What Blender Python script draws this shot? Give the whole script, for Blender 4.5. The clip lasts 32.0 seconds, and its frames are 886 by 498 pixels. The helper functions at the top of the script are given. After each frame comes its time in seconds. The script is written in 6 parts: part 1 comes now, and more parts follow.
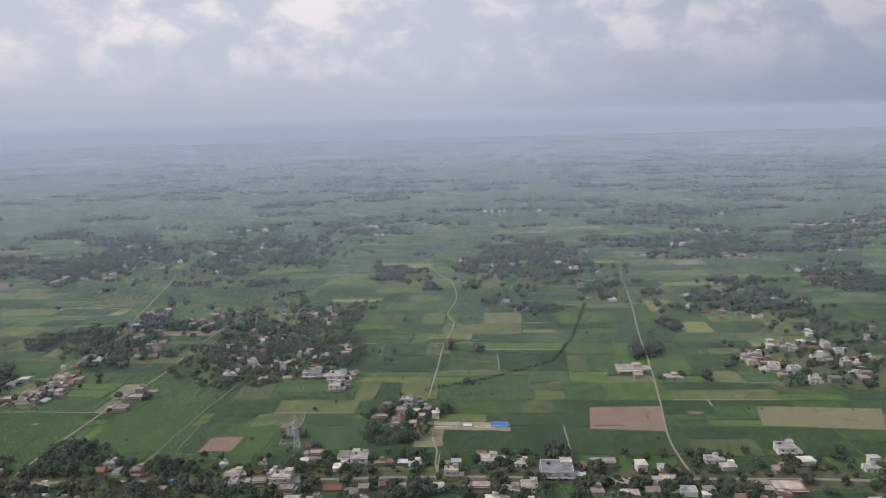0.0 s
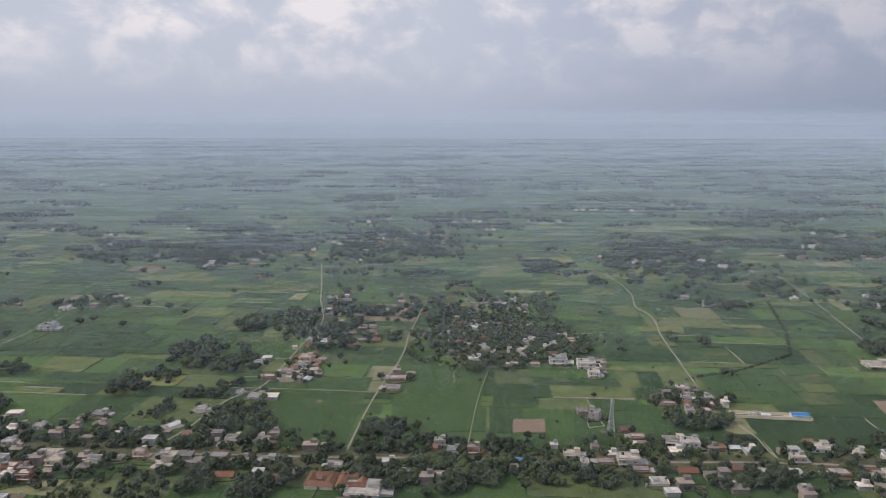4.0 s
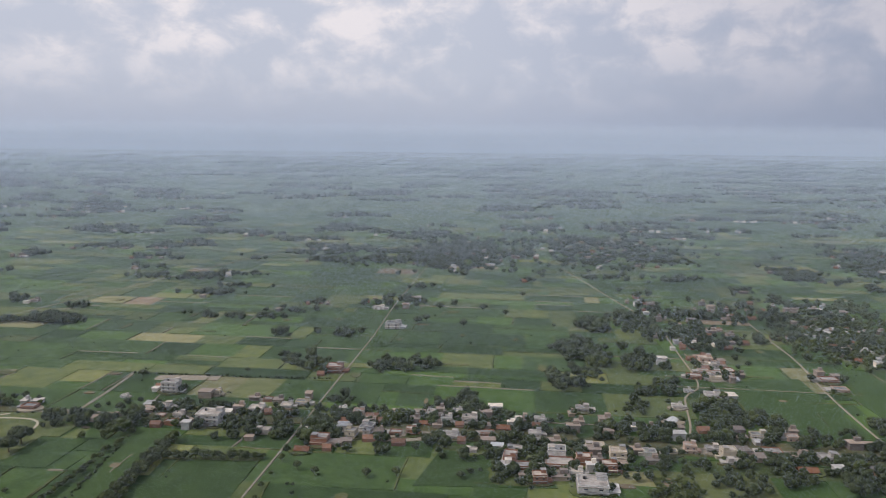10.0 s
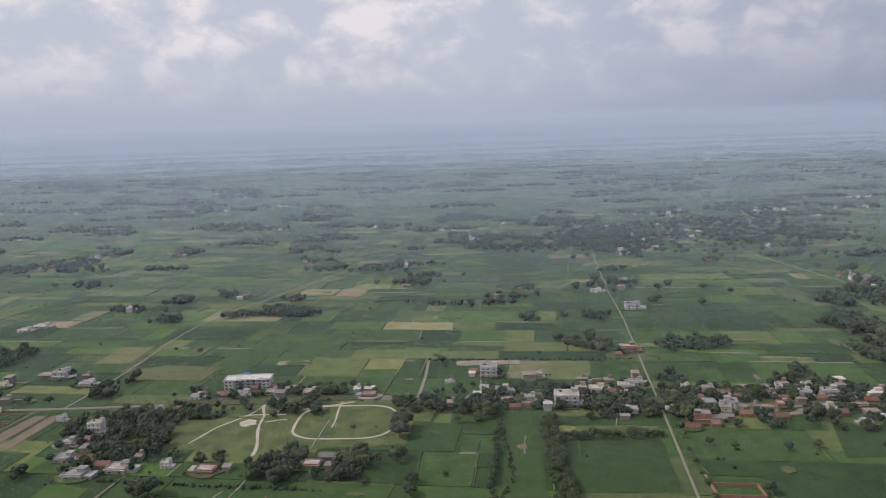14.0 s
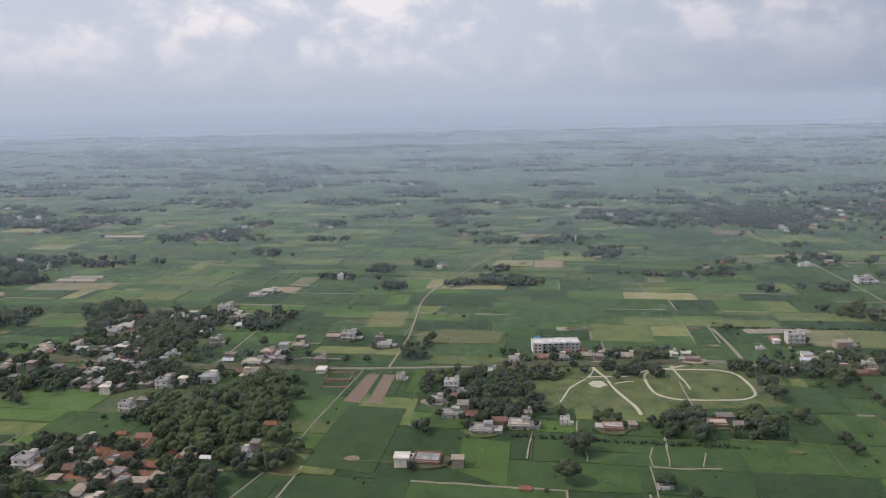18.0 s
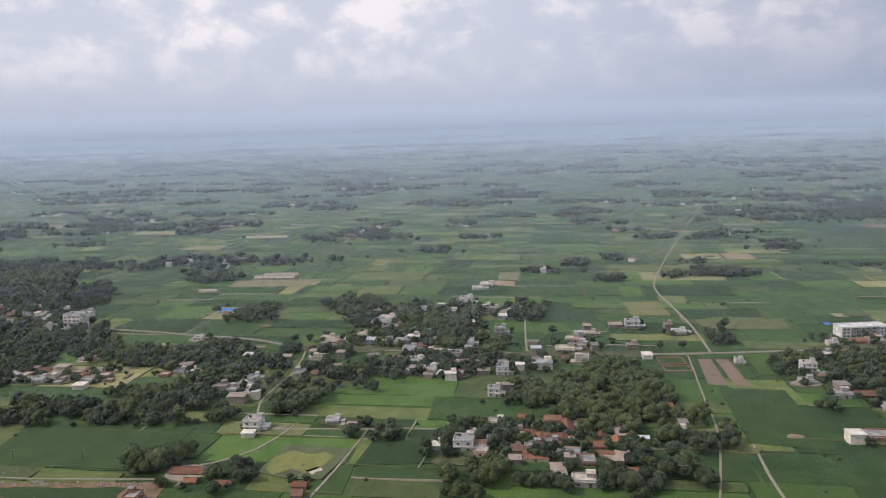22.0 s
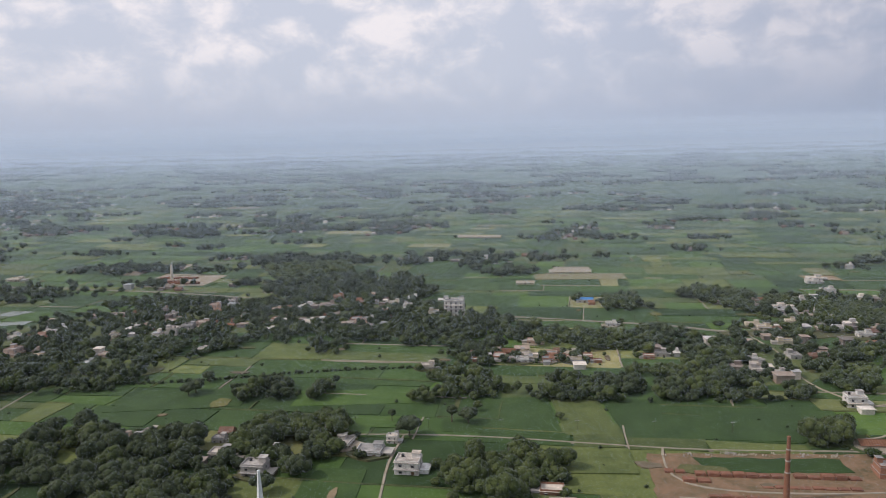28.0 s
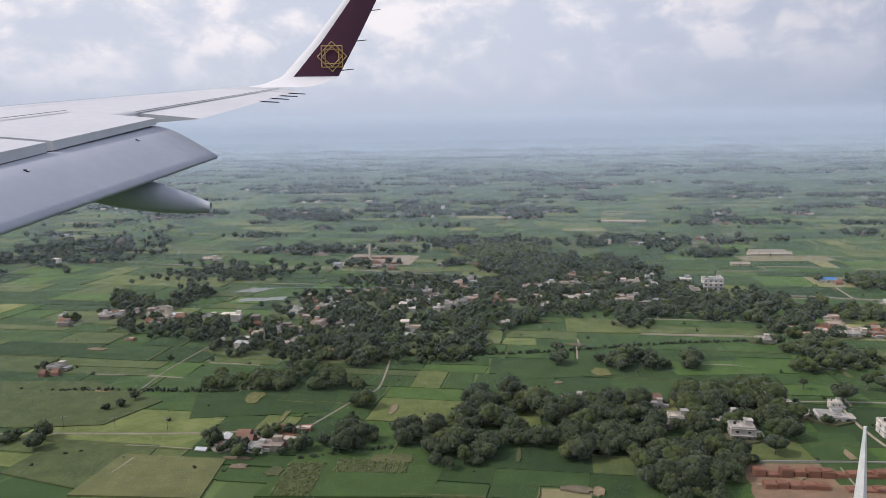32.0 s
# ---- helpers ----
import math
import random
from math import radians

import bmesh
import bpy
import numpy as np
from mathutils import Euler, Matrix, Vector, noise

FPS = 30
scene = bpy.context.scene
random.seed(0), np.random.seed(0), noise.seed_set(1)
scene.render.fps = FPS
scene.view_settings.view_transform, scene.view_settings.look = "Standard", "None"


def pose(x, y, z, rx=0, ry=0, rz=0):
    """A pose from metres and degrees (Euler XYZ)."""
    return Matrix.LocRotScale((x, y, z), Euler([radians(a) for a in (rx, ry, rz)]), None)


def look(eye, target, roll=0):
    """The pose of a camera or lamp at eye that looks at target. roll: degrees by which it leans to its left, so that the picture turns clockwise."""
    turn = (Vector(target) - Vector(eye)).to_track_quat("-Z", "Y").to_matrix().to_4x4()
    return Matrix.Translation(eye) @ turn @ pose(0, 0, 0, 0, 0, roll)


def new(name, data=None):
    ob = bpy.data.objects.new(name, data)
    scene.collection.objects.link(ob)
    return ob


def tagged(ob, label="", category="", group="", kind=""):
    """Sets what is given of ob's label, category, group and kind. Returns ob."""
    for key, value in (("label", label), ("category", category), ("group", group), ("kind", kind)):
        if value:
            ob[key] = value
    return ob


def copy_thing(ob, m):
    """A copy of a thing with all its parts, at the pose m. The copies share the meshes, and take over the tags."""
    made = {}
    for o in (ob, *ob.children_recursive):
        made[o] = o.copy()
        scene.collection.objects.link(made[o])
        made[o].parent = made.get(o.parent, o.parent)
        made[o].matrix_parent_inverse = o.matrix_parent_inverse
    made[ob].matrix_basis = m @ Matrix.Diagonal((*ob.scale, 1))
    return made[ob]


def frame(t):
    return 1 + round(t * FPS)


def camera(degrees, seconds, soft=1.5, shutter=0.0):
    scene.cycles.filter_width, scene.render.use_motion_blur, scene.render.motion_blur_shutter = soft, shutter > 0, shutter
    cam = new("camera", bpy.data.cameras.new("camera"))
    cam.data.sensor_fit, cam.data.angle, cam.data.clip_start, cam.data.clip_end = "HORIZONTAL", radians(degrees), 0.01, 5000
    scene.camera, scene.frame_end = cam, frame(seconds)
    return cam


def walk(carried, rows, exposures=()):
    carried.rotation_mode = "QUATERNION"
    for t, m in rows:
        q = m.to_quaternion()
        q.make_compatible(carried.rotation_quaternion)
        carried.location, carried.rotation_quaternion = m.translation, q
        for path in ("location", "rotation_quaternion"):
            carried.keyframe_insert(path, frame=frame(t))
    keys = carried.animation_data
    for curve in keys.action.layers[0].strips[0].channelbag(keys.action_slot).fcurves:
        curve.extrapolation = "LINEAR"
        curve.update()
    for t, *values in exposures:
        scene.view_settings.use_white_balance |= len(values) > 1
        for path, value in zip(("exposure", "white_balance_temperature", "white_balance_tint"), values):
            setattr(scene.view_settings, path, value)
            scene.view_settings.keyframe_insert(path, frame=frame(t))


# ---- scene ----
cam = camera(62.5, 32.0, soft=0.5)
PATH = [
    (0, (-0.011, -0.016, 151.595), (0.021, 1.957, 151.265), -1.5),
    (0.5, (-18.848, 0.033, 150.743), (-18.817, 2.005, 150.414), -1.4),
    (1, (-37.578, -0.304, 149.95), (-37.546, 1.669, 149.62), -1.3),
    (1.5, (-56.649, 0.006, 149.188), (-56.615, 1.978, 148.857), -1.0),
    (2, (-75.459, 0.059, 148.59), (-75.426, 2.03, 148.255), -0.6),
    (2.5, (-94.545, 0.248, 147.838), (-94.513, 2.219, 147.502), -0.3),
    (3, (-113.518, 0.435, 147.087), (-113.49, 2.406, 146.752), -0.0),
    (3.5, (-132.627, 0.676, 145.972), (-132.604, 2.649, 145.641), 0.1),
    (5.5, (-208.994, 2.147, 141.476), (-208.989, 4.121, 141.155), 0.0),
    (6, (-228.2, 2.175, 140.64), (-228.2, 4.149, 140.319), 0.2),
    (6.5, (-247.302, 1.834, 139.989), (-247.304, 3.809, 139.671), 0.3),
    (7, (-266.636, 1.349, 139.1), (-266.642, 3.325, 138.789), 0.4),
    (7.5, (-286.101, 1.79, 137.71), (-286.111, 3.766, 137.402), 0.6),
    (8, (-305.53, 1.842, 137.003), (-305.547, 3.818, 136.693), 0.7),
    (8.5, (-325.247, 1.551, 136.345), (-325.269, 3.528, 136.041), 0.6),
    (9, (-344.457, 1.275, 135.303), (-344.49, 3.253, 135.005), 0.6),
    (9.5, (-363.923, 0.723, 133.965), (-363.966, 2.701, 133.673), 0.5),
    (10, (-383.516, 0.629, 133.032), (-383.569, 2.607, 132.746), 0.5),
    (10.5, (-403.082, -0.004, 132.449), (-403.142, 1.975, 132.166), 0.5),
    (11, (-422.524, -0.448, 131.811), (-422.594, 1.531, 131.533), 0.7),
    (11.5, (-442.225, -0.578, 130.754), (-442.303, 1.401, 130.479), 0.7),
    (12, (-461.458, -0.825, 129.723), (-461.542, 1.154, 129.449), 0.7),
    (12.5, (-481.152, -0.87, 129.636), (-481.24, 1.115, 129.4), 0.8),
    (13, (-500.118, -2.647, 127.705), (-500.213, -0.675, 127.387), 0.6),
    (13.5, (-520.061, -1.885, 127.625), (-520.168, 0.091, 127.333), -1.9),
    (15.5, (-598.038, -4.902, 124.085), (-598.151, -2.939, 123.716), -1.7),
    (16, (-617.596, -5.437, 123.595), (-617.715, -3.474, 123.226), -1.6),
    (16.5, (-636.932, -6.061, 122.62), (-637.06, -4.098, 122.259), -1.5),
    (17, (-656.629, -7.256, 122.005), (-656.762, -5.292, 121.651), -1.5),
    (17.5, (-676.44, -7.977, 121.177), (-676.576, -6.013, 120.826), -1.3),
    (18, (-695.643, -9.802, 120.394), (-695.782, -7.837, 120.046), -1.2),
    (18.5, (-715.708, -10.404, 119.437), (-715.845, -8.439, 119.089), -1.2),
    (19, (-735.163, -11.209, 118.756), (-735.299, -9.244, 118.413), -1.2),
    (19.5, (-755.001, -12.619, 118.065), (-755.135, -10.651, 117.735), -1.1),
    (20, (-774.605, -13.948, 117.212), (-774.739, -11.978, 116.895), -1.1),
    (20.5, (-794.196, -14.995, 115.944), (-794.33, -13.024, 115.634), -1.1),
    (21, (-814.137, -16.495, 114.992), (-814.27, -14.523, 114.684), -1.1),
    (21.5, (-833.604, -17.676, 113.728), (-833.74, -15.705, 113.415), -1.1),
    (22, (-853.573, -18.477, 112.422), (-853.708, -16.508, 112.097), -1.8),
    (22.5, (-873.057, -18.262, 111.306), (-873.19, -16.29, 110.998), -1.8),
    (23, (-892.604, -18.694, 109.826), (-892.739, -16.72, 109.531), -1.7),
    (23.5, (-911.697, -18.993, 108.417), (-911.83, -17.017, 108.137), -1.5),
    (24, (-930.422, -20.549, 107.19), (-930.556, -18.57, 106.927), -1.3),
    (24.5, (-949.394, -21.068, 105.948), (-949.529, -19.09, 105.688), -1.1),
    (25, (-968.11, -21.851, 104.614), (-968.246, -19.872, 104.36), -1.1),
    (25.5, (-986.868, -21.383, 103.184), (-987.003, -19.405, 102.926), -1.1),
    (27.5, (-1059.802, -26.516, 100.402), (-1059.949, -24.542, 100.118), -1.4),
    (28, (-1078.263, -27.397, 99.44), (-1078.416, -25.423, 99.16), -1.3),
    (28.5, (-1096.682, -28.743, 98.558), (-1096.844, -26.768, 98.284), -1.3),
    (29, (-1115.155, -29.931, 97.914), (-1115.324, -27.956, 97.645), -1.4),
    (29.5, (-1133.628, -31.891, 97.14), (-1133.802, -29.916, 96.876), -1.4),
    (30, (-1152.106, -33.591, 96.334), (-1152.284, -31.616, 96.074), -1.3),
    (30.5, (-1170.571, -35.735, 95.732), (-1170.751, -33.76, 95.469), -1.2),
    (31, (-1189.195, -37.277, 95.009), (-1189.376, -35.304, 94.736), -1.2),
    (31.5, (-1207.899, -39.802, 94.475), (-1208.076, -37.831, 94.184), -1.0),
    (32, (-1226.827, -41.46, 93.916), (-1226.997, -39.49, 93.615), -1.0),
]
S = 0.95  # plan units to metres
walk(cam, [(t, look(Vector(eye) * S, Vector(target) * S, roll)) for t, eye, target, roll in PATH],
     exposures=[(t, stops - 0.02, 6500, 19) for t, stops in ((0, -0.12), (3, -0.15), (6, -0.14), (8, -0.18), (11, -0.14), (12.3, -0.20), (13, -0.28), (15.5, -0.05), (19, -0.07), (21, 0.05), (22.2, 0.0), (23.2, -0.22), (25, -0.10), (29, -0.02), (30.5, 0.05), (32, 0.06))])

# ---- sky, sun ----
SUN_DIR = Vector((0.70, 0.13, -0.70)).normalized()   # the way the light travels
world = bpy.data.worlds.new("sky")
scene.world = world
world.use_nodes = True
wt = world.node_tree
wt.nodes.clear()


def node(tree, kind, **kw):
    n = tree.nodes.new(kind)
    for k, v in kw.items():
        if k in n.inputs:
            n.inputs[k].default_value = v
    return n


def ramp(tree, fac, stops, interp="LINEAR"):
    r = tree.nodes.new("ShaderNodeValToRGB")
    r.color_ramp.interpolation = interp
    while len(r.color_ramp.elements) < len(stops):
        r.color_ramp.elements.new(0.5)
    for e, (p, c) in zip(r.color_ramp.elements, stops):
        e.position = p
        e.color = (*c, 1) if len(c) == 3 else c
    tree.links.new(fac, r.inputs[0])
    return r.outputs[0]


def mixed(tree, fac, a, b, blend="MIX"):
    m = tree.nodes.new("ShaderNodeMix")
    m.data_type, m.blend_type = "RGBA", blend
    for sock, val in ((m.inputs[0], fac), (m.inputs[6], a), (m.inputs[7], b)):
        if hasattr(val, "links"):
            tree.links.new(val, sock)
        elif isinstance(val, (int, float)):
            sock.default_value = val
        else:
            sock.default_value = (*val, 1)
    return m.outputs[2]


def sky_world():
    L = wt.links.new
    tc = wt.nodes.new("ShaderNodeTexCoord")
    sky = wt.nodes.new("ShaderNodeTexSky")
    sky.sky_type = "NISHITA"
    sky.sun_disc = False
    sky.sun_elevation = math.asin(-SUN_DIR.z)
    sky.sun_rotation = math.atan2(-SUN_DIR.x, -SUN_DIR.y)
    sky.dust_density, sky.air_density, sky.altitude = 4.0, 1.0, 150
    sep = wt.nodes.new("ShaderNodeSeparateXYZ")
    L(tc.outputs["Generated"], sep.inputs[0])
    mp = wt.nodes.new("ShaderNodeMapping")
    mp.inputs["Scale"].default_value = (1.0, 1.0, 1.5)
    L(tc.outputs["Generated"], mp.inputs[0])
    big = node(wt, "ShaderNodeTexNoise", Scale=4.2, Detail=6.0, Roughness=0.50, Distortion=0.2)
    L(mp.outputs[0], big.inputs["Vector"])
    puff = node(wt, "ShaderNodeTexNoise", Scale=17.0, Detail=6.0, Roughness=0.56, Distortion=0.25)
    L(mp.outputs[0], puff.inputs["Vector"])
    add = mixed(wt, 0.42, big.outputs["Fac"], puff.outputs["Fac"])
    cover = ramp(wt, add, [(0.44, (0, 0, 0)), (0.49, (0.30, 0.30, 0.30)), (0.57, (0.95, 0.95, 0.95))])
    haze = mixed(wt, 0.90, sky.outputs[0], (4.75, 5.35, 6.1))
    shade = ramp(wt, puff.outputs["Fac"], [(0.38, (5.6, 5.95, 6.4)), (0.60, (7.05, 7.1, 7.15))])
    high = ramp(wt, sep.outputs[2], [(0.035, (0, 0, 0)), (0.13, (1, 1, 1))])
    fac = mixed(wt, 1.0, cover, high, "MULTIPLY")
    col = mixed(wt, fac, haze, shade)
    low = ramp(wt, sep.outputs[2], [(0.0, (0.76, 0.805, 0.86)), (0.03, (0.84, 0.87, 0.91)), (0.09, (0.97, 0.98, 0.99)), (0.2, (1.02, 1.02, 1.02))])
    col = mixed(wt, 1.0, col, low, "MULTIPLY")
    west = ramp(wt, sep.outputs[0], [(0.0, (1.06, 1.05, 1.03)), (0.10, (1, 1, 1)), (0.55, (0.67, 0.70, 0.755))])
    col = mixed(wt, 1.0, col, west, "MULTIPLY")
    bg = node(wt, "ShaderNodeBackground", Strength=SKY_STRENGTH)
    L(col, bg.inputs[0])
    out = wt.nodes.new("ShaderNodeOutputWorld")
    L(bg.outputs[0], out.inputs[0])


SKY_STRENGTH = 0.120
sky_world()
sun = new("sun", bpy.data.lights.new("sun", "SUN"))
sun.data.energy, sun.data.angle, sun.data.color = 2.35, radians(1.5), (1.0, 0.94, 0.84)
sun.matrix_basis = look(Vector((0, 0, 900)), Vector((0, 0, 900)) + SUN_DIR)

# ---- materials ----


def haze_sheen(bsdf, weight):
    """A bluish sheen at low angles that imitates haze over leaves, standing crops and farmland."""
    bsdf.inputs["Sheen Weight"].default_value = weight
    bsdf.inputs["Sheen Roughness"].default_value = 0.25
    bsdf.inputs["Sheen Tint"].default_value = (0.76, 0.86, 1.0, 1)


def surface(name, a, b, rough=0.85, size=2.0, fine=0.25, tint=0.0, bump=0.0, island=False, metal=0.0, spread=0.5, stops=None, streak=None, sheen=0.0, relief=0.6):
    """A surface whose colour goes from a to b by noise at two sizes in metres; tint: brightness change from piece to piece."""
    m = bpy.data.materials.new(name)
    m.use_nodes = True
    t = m.node_tree
    L = t.links.new
    bsdf = t.nodes["Principled BSDF"]
    geo = t.nodes.new("ShaderNodeNewGeometry")
    n1 = node(t, "ShaderNodeTexNoise", Scale=1.0 / size, Detail=4.0, Roughness=0.6)
    n2 = node(t, "ShaderNodeTexNoise", Scale=1.0 / fine, Detail=2.0)
    for n in (n1, n2):
        L(geo.outputs["Position"], n.inputs["Vector"])
    f = mixed(t, 0.4, n1.outputs["Fac"], n2.outputs["Fac"])
    col = ramp(t, f, stops or [(0.5 - spread * 0.4, a), (0.5 + spread * 0.4, b)])
    if streak:
        mp = t.nodes.new("ShaderNodeMapping")
        mp.inputs["Rotation"].default_value = (0, 0, radians(streak[1]))
        L(geo.outputs["Position"], mp.inputs[0])
        w = node(t, "ShaderNodeTexWave", Scale=0.314 / streak[0], Distortion=3.0, Detail=2.0)
        L(mp.outputs[0], w.inputs["Vector"])
        col = mixed(t, streak[2], col, ramp(t, w.outputs["Fac"], [(0.0, (0.55, 0.55, 0.55)), (1.0, (1.25, 1.25, 1.2))]), "MULTIPLY")
    if tint:
        if island:
            rnd = geo.outputs["Random Per Island"]
        else:
            rnd = t.nodes.new("ShaderNodeObjectInfo").outputs["Random"]
        k = ramp(t, rnd, [(0.0, (1 - tint, 1 - tint * 0.85, 1 - tint * 0.7)), (0.5, (1, 1, 1)), (1.0, (1 + tint, 1 + tint * 0.8, 1 + tint * 0.5))])
        col = mixed(t, 1.0, col, k, "MULTIPLY")
    L(col, bsdf.inputs["Base Color"])
    bsdf.inputs["Roughness"].default_value = rough
    bsdf.inputs["Metallic"].default_value = metal
    bsdf.inputs["Specular IOR Level"].default_value = 0.25
    haze_sheen(bsdf, sheen)
    if bump:
        bp = node(t, "ShaderNodeBump", Strength=relief, Distance=bump)
        L(n2.outputs["Fac"], bp.inputs["Height"])
        L(bp.outputs[0], bsdf.inputs["Normal"])
    return m


M_LEAF = surface("leaf_mango", (0.016, 0.027, 0.014), (0.062, 0.082, 0.036), 0.85, 6.0, 0.34, 0.28, 0.35, island=True, spread=0.40, sheen=0.2, relief=1.0)
M_LEAF2 = surface("leaf_fresh", (0.023, 0.040, 0.013), (0.088, 0.112, 0.036), 0.85, 5.0, 0.34, 0.26, 0.35, island=True, spread=0.40, sheen=0.2, relief=1.0)
M_BARK = surface("bark", (0.07, 0.055, 0.04), (0.16, 0.13, 0.10), 0.95, 0.5, 0.1, 0.15)
CROPS = {
    "dark": surface("paddy_dark", (0.024, 0.052, 0.014), (0.042, 0.080, 0.023), 0.9, 9.0, 0.7, 0.34, 0.10, spread=0.34, streak=(1.3, 85, 0.14), sheen=0.08),
    "bright": surface("paddy_bright", (0.040, 0.085, 0.017), (0.068, 0.122, 0.029), 0.9, 9.0, 0.7, 0.30, 0.10, spread=0.34, streak=(1.3, 85, 0.14), sheen=0.08),
    "mid": surface("mixed_crop", (0.058, 0.084, 0.026), (0.110, 0.136, 0.046), 0.9, 6.0, 0.8, 0.34, 0.15, streak=(1.6, -5, 0.15), spread=0.34, sheen=0.08),
    "yellow": surface("ripening_crop", (0.104, 0.118, 0.044), (0.165, 0.170, 0.068), 0.9, 6.0, 0.6, 0.18, 0.10, streak=(1.4, 85, 0.15), spread=0.34, sheen=0.08),
    "bare": surface("ploughed_soil", (0.163, 0.116, 0.082), (0.249, 0.185, 0.133), 0.95, 6.0, 0.4, 0.15, 0.06, streak=(0.9, 85, 0.35), sheen=0.2),
    "stubble": surface("stubble", (0.146, 0.142, 0.069), (0.224, 0.202, 0.112), 0.95, 5.0, 0.5, 0.18, 0.06, sheen=0.2),
}
M_TRACK = surface("dusty_track", (0.19, 0.165, 0.125), (0.36, 0.32, 0.25), 0.95, 3.0, 0.4, 0.12, 0.03)
M_TAR = surface("worn_road", (0.165, 0.150, 0.122), (0.29, 0.262, 0.215), 0.9, 5.0, 0.5, 0, 0.02)
M_SAND = surface("pale_sand", (0.36, 0.33, 0.25), (0.56, 0.51, 0.41), 0.95, 2.0, 0.4, 0, 0.03)
M_YARD = surface("village_earth", (0.042, 0.064, 0.025), (0.130, 0.116, 0.064), 0.95, 7.0, 0.8, 0.1, 0.06)
M_GRASS = surface("rough_grass", (0.046, 0.076, 0.024), (0.125, 0.145, 0.052), 0.95, 8.0, 0.6, 0.1, 0.12, spread=0.24, sheen=0.2)
M_WHITE = surface("whitewash", (0.36, 0.34, 0.31), (0.80, 0.79, 0.76), 0.8, 2.2, 0.35, 0.16, spread=0.36)
M_CREAM = surface("cream_plaster", (0.38, 0.33, 0.25), (0.66, 0.59, 0.45), 0.85, 1.6, 0.3, 0.16)
M_PINK = surface("pink_plaster", (0.40, 0.28, 0.22), (0.55, 0.41, 0.33), 0.85, 2.5, 0.3, 0.12)
M_CEMENT = surface("grey_cement", (0.27, 0.26, 0.24), (0.45, 0.43, 0.40), 0.9, 2.0, 0.3, 0.18)
M_BRICK = surface("bare_brick", (0.21, 0.105, 0.070), (0.36, 0.19, 0.125), 0.9, 1.0, 0.15, 0.18)
M_ROOF = surface("roof_slab", (0.15, 0.14, 0.13), (0.52, 0.49, 0.45), 0.9, 2.6, 0.4, 0.42, spread=0.40)
M_TILE = surface("country_tile", (0.13, 0.065, 0.042), (0.28, 0.14, 0.085), 0.9, 1.5, 0.3, 0.30, streak=(0.5, 0, 0.5))
M_TIN = surface("tin_sheet", (0.50, 0.52, 0.54), (0.72, 0.74, 0.76), 0.5, 1.5, 0.3, 0.18, metal=0.25, streak=(0.5, 0, 0.3))
M_BLUE = surface("blue_sheet", (0.03, 0.16, 0.42), (0.06, 0.24, 0.56), 0.5, 1.5, 0.3, 0.1, streak=(0.5, 0, 0.3))
M_DARK = surface("dark_opening", (0.025, 0.025, 0.03), (0.05, 0.05, 0.055), 0.35, 1.0, 0.3)
M_WOOD = surface("door_wood", (0.08, 0.05, 0.03), (0.16, 0.11, 0.07), 0.7, 0.5, 0.1, 0.2)
M_TANK = surface("black_plastic", (0.02, 0.02, 0.02), (0.04, 0.04, 0.04), 0.5)
M_STEEL = surface("galvanised", (0.30, 0.31, 0.32), (0.48, 0.49, 0.50), 0.5, 1.0, 0.2, metal=0.6)
M_MARSH = surface("marsh_grass", (0.06, 0.085, 0.04), (0.13, 0.15, 0.07), 0.9, 4.0, 0.5, 0, 0.1)
M_MAT = surface("straw_matting", (0.30, 0.27, 0.21), (0.42, 0.38, 0.31), 0.9, 2.0, 0.3, 0.15)
M_WATER = surface("pond_water", (0.10, 0.12, 0.09), (0.18, 0.20, 0.16), 0.25, 6.0, 0.8)
M_ALGAE = surface("pond_weed", (0.115, 0.135, 0.034), (0.235, 0.235, 0.075), 0.8, 3.0, 0.5)
M_RED = surface("kiln_brick", (0.14, 0.066, 0.045), (0.26, 0.13, 0.085), 0.9, 1.5, 0.3, 0.12)


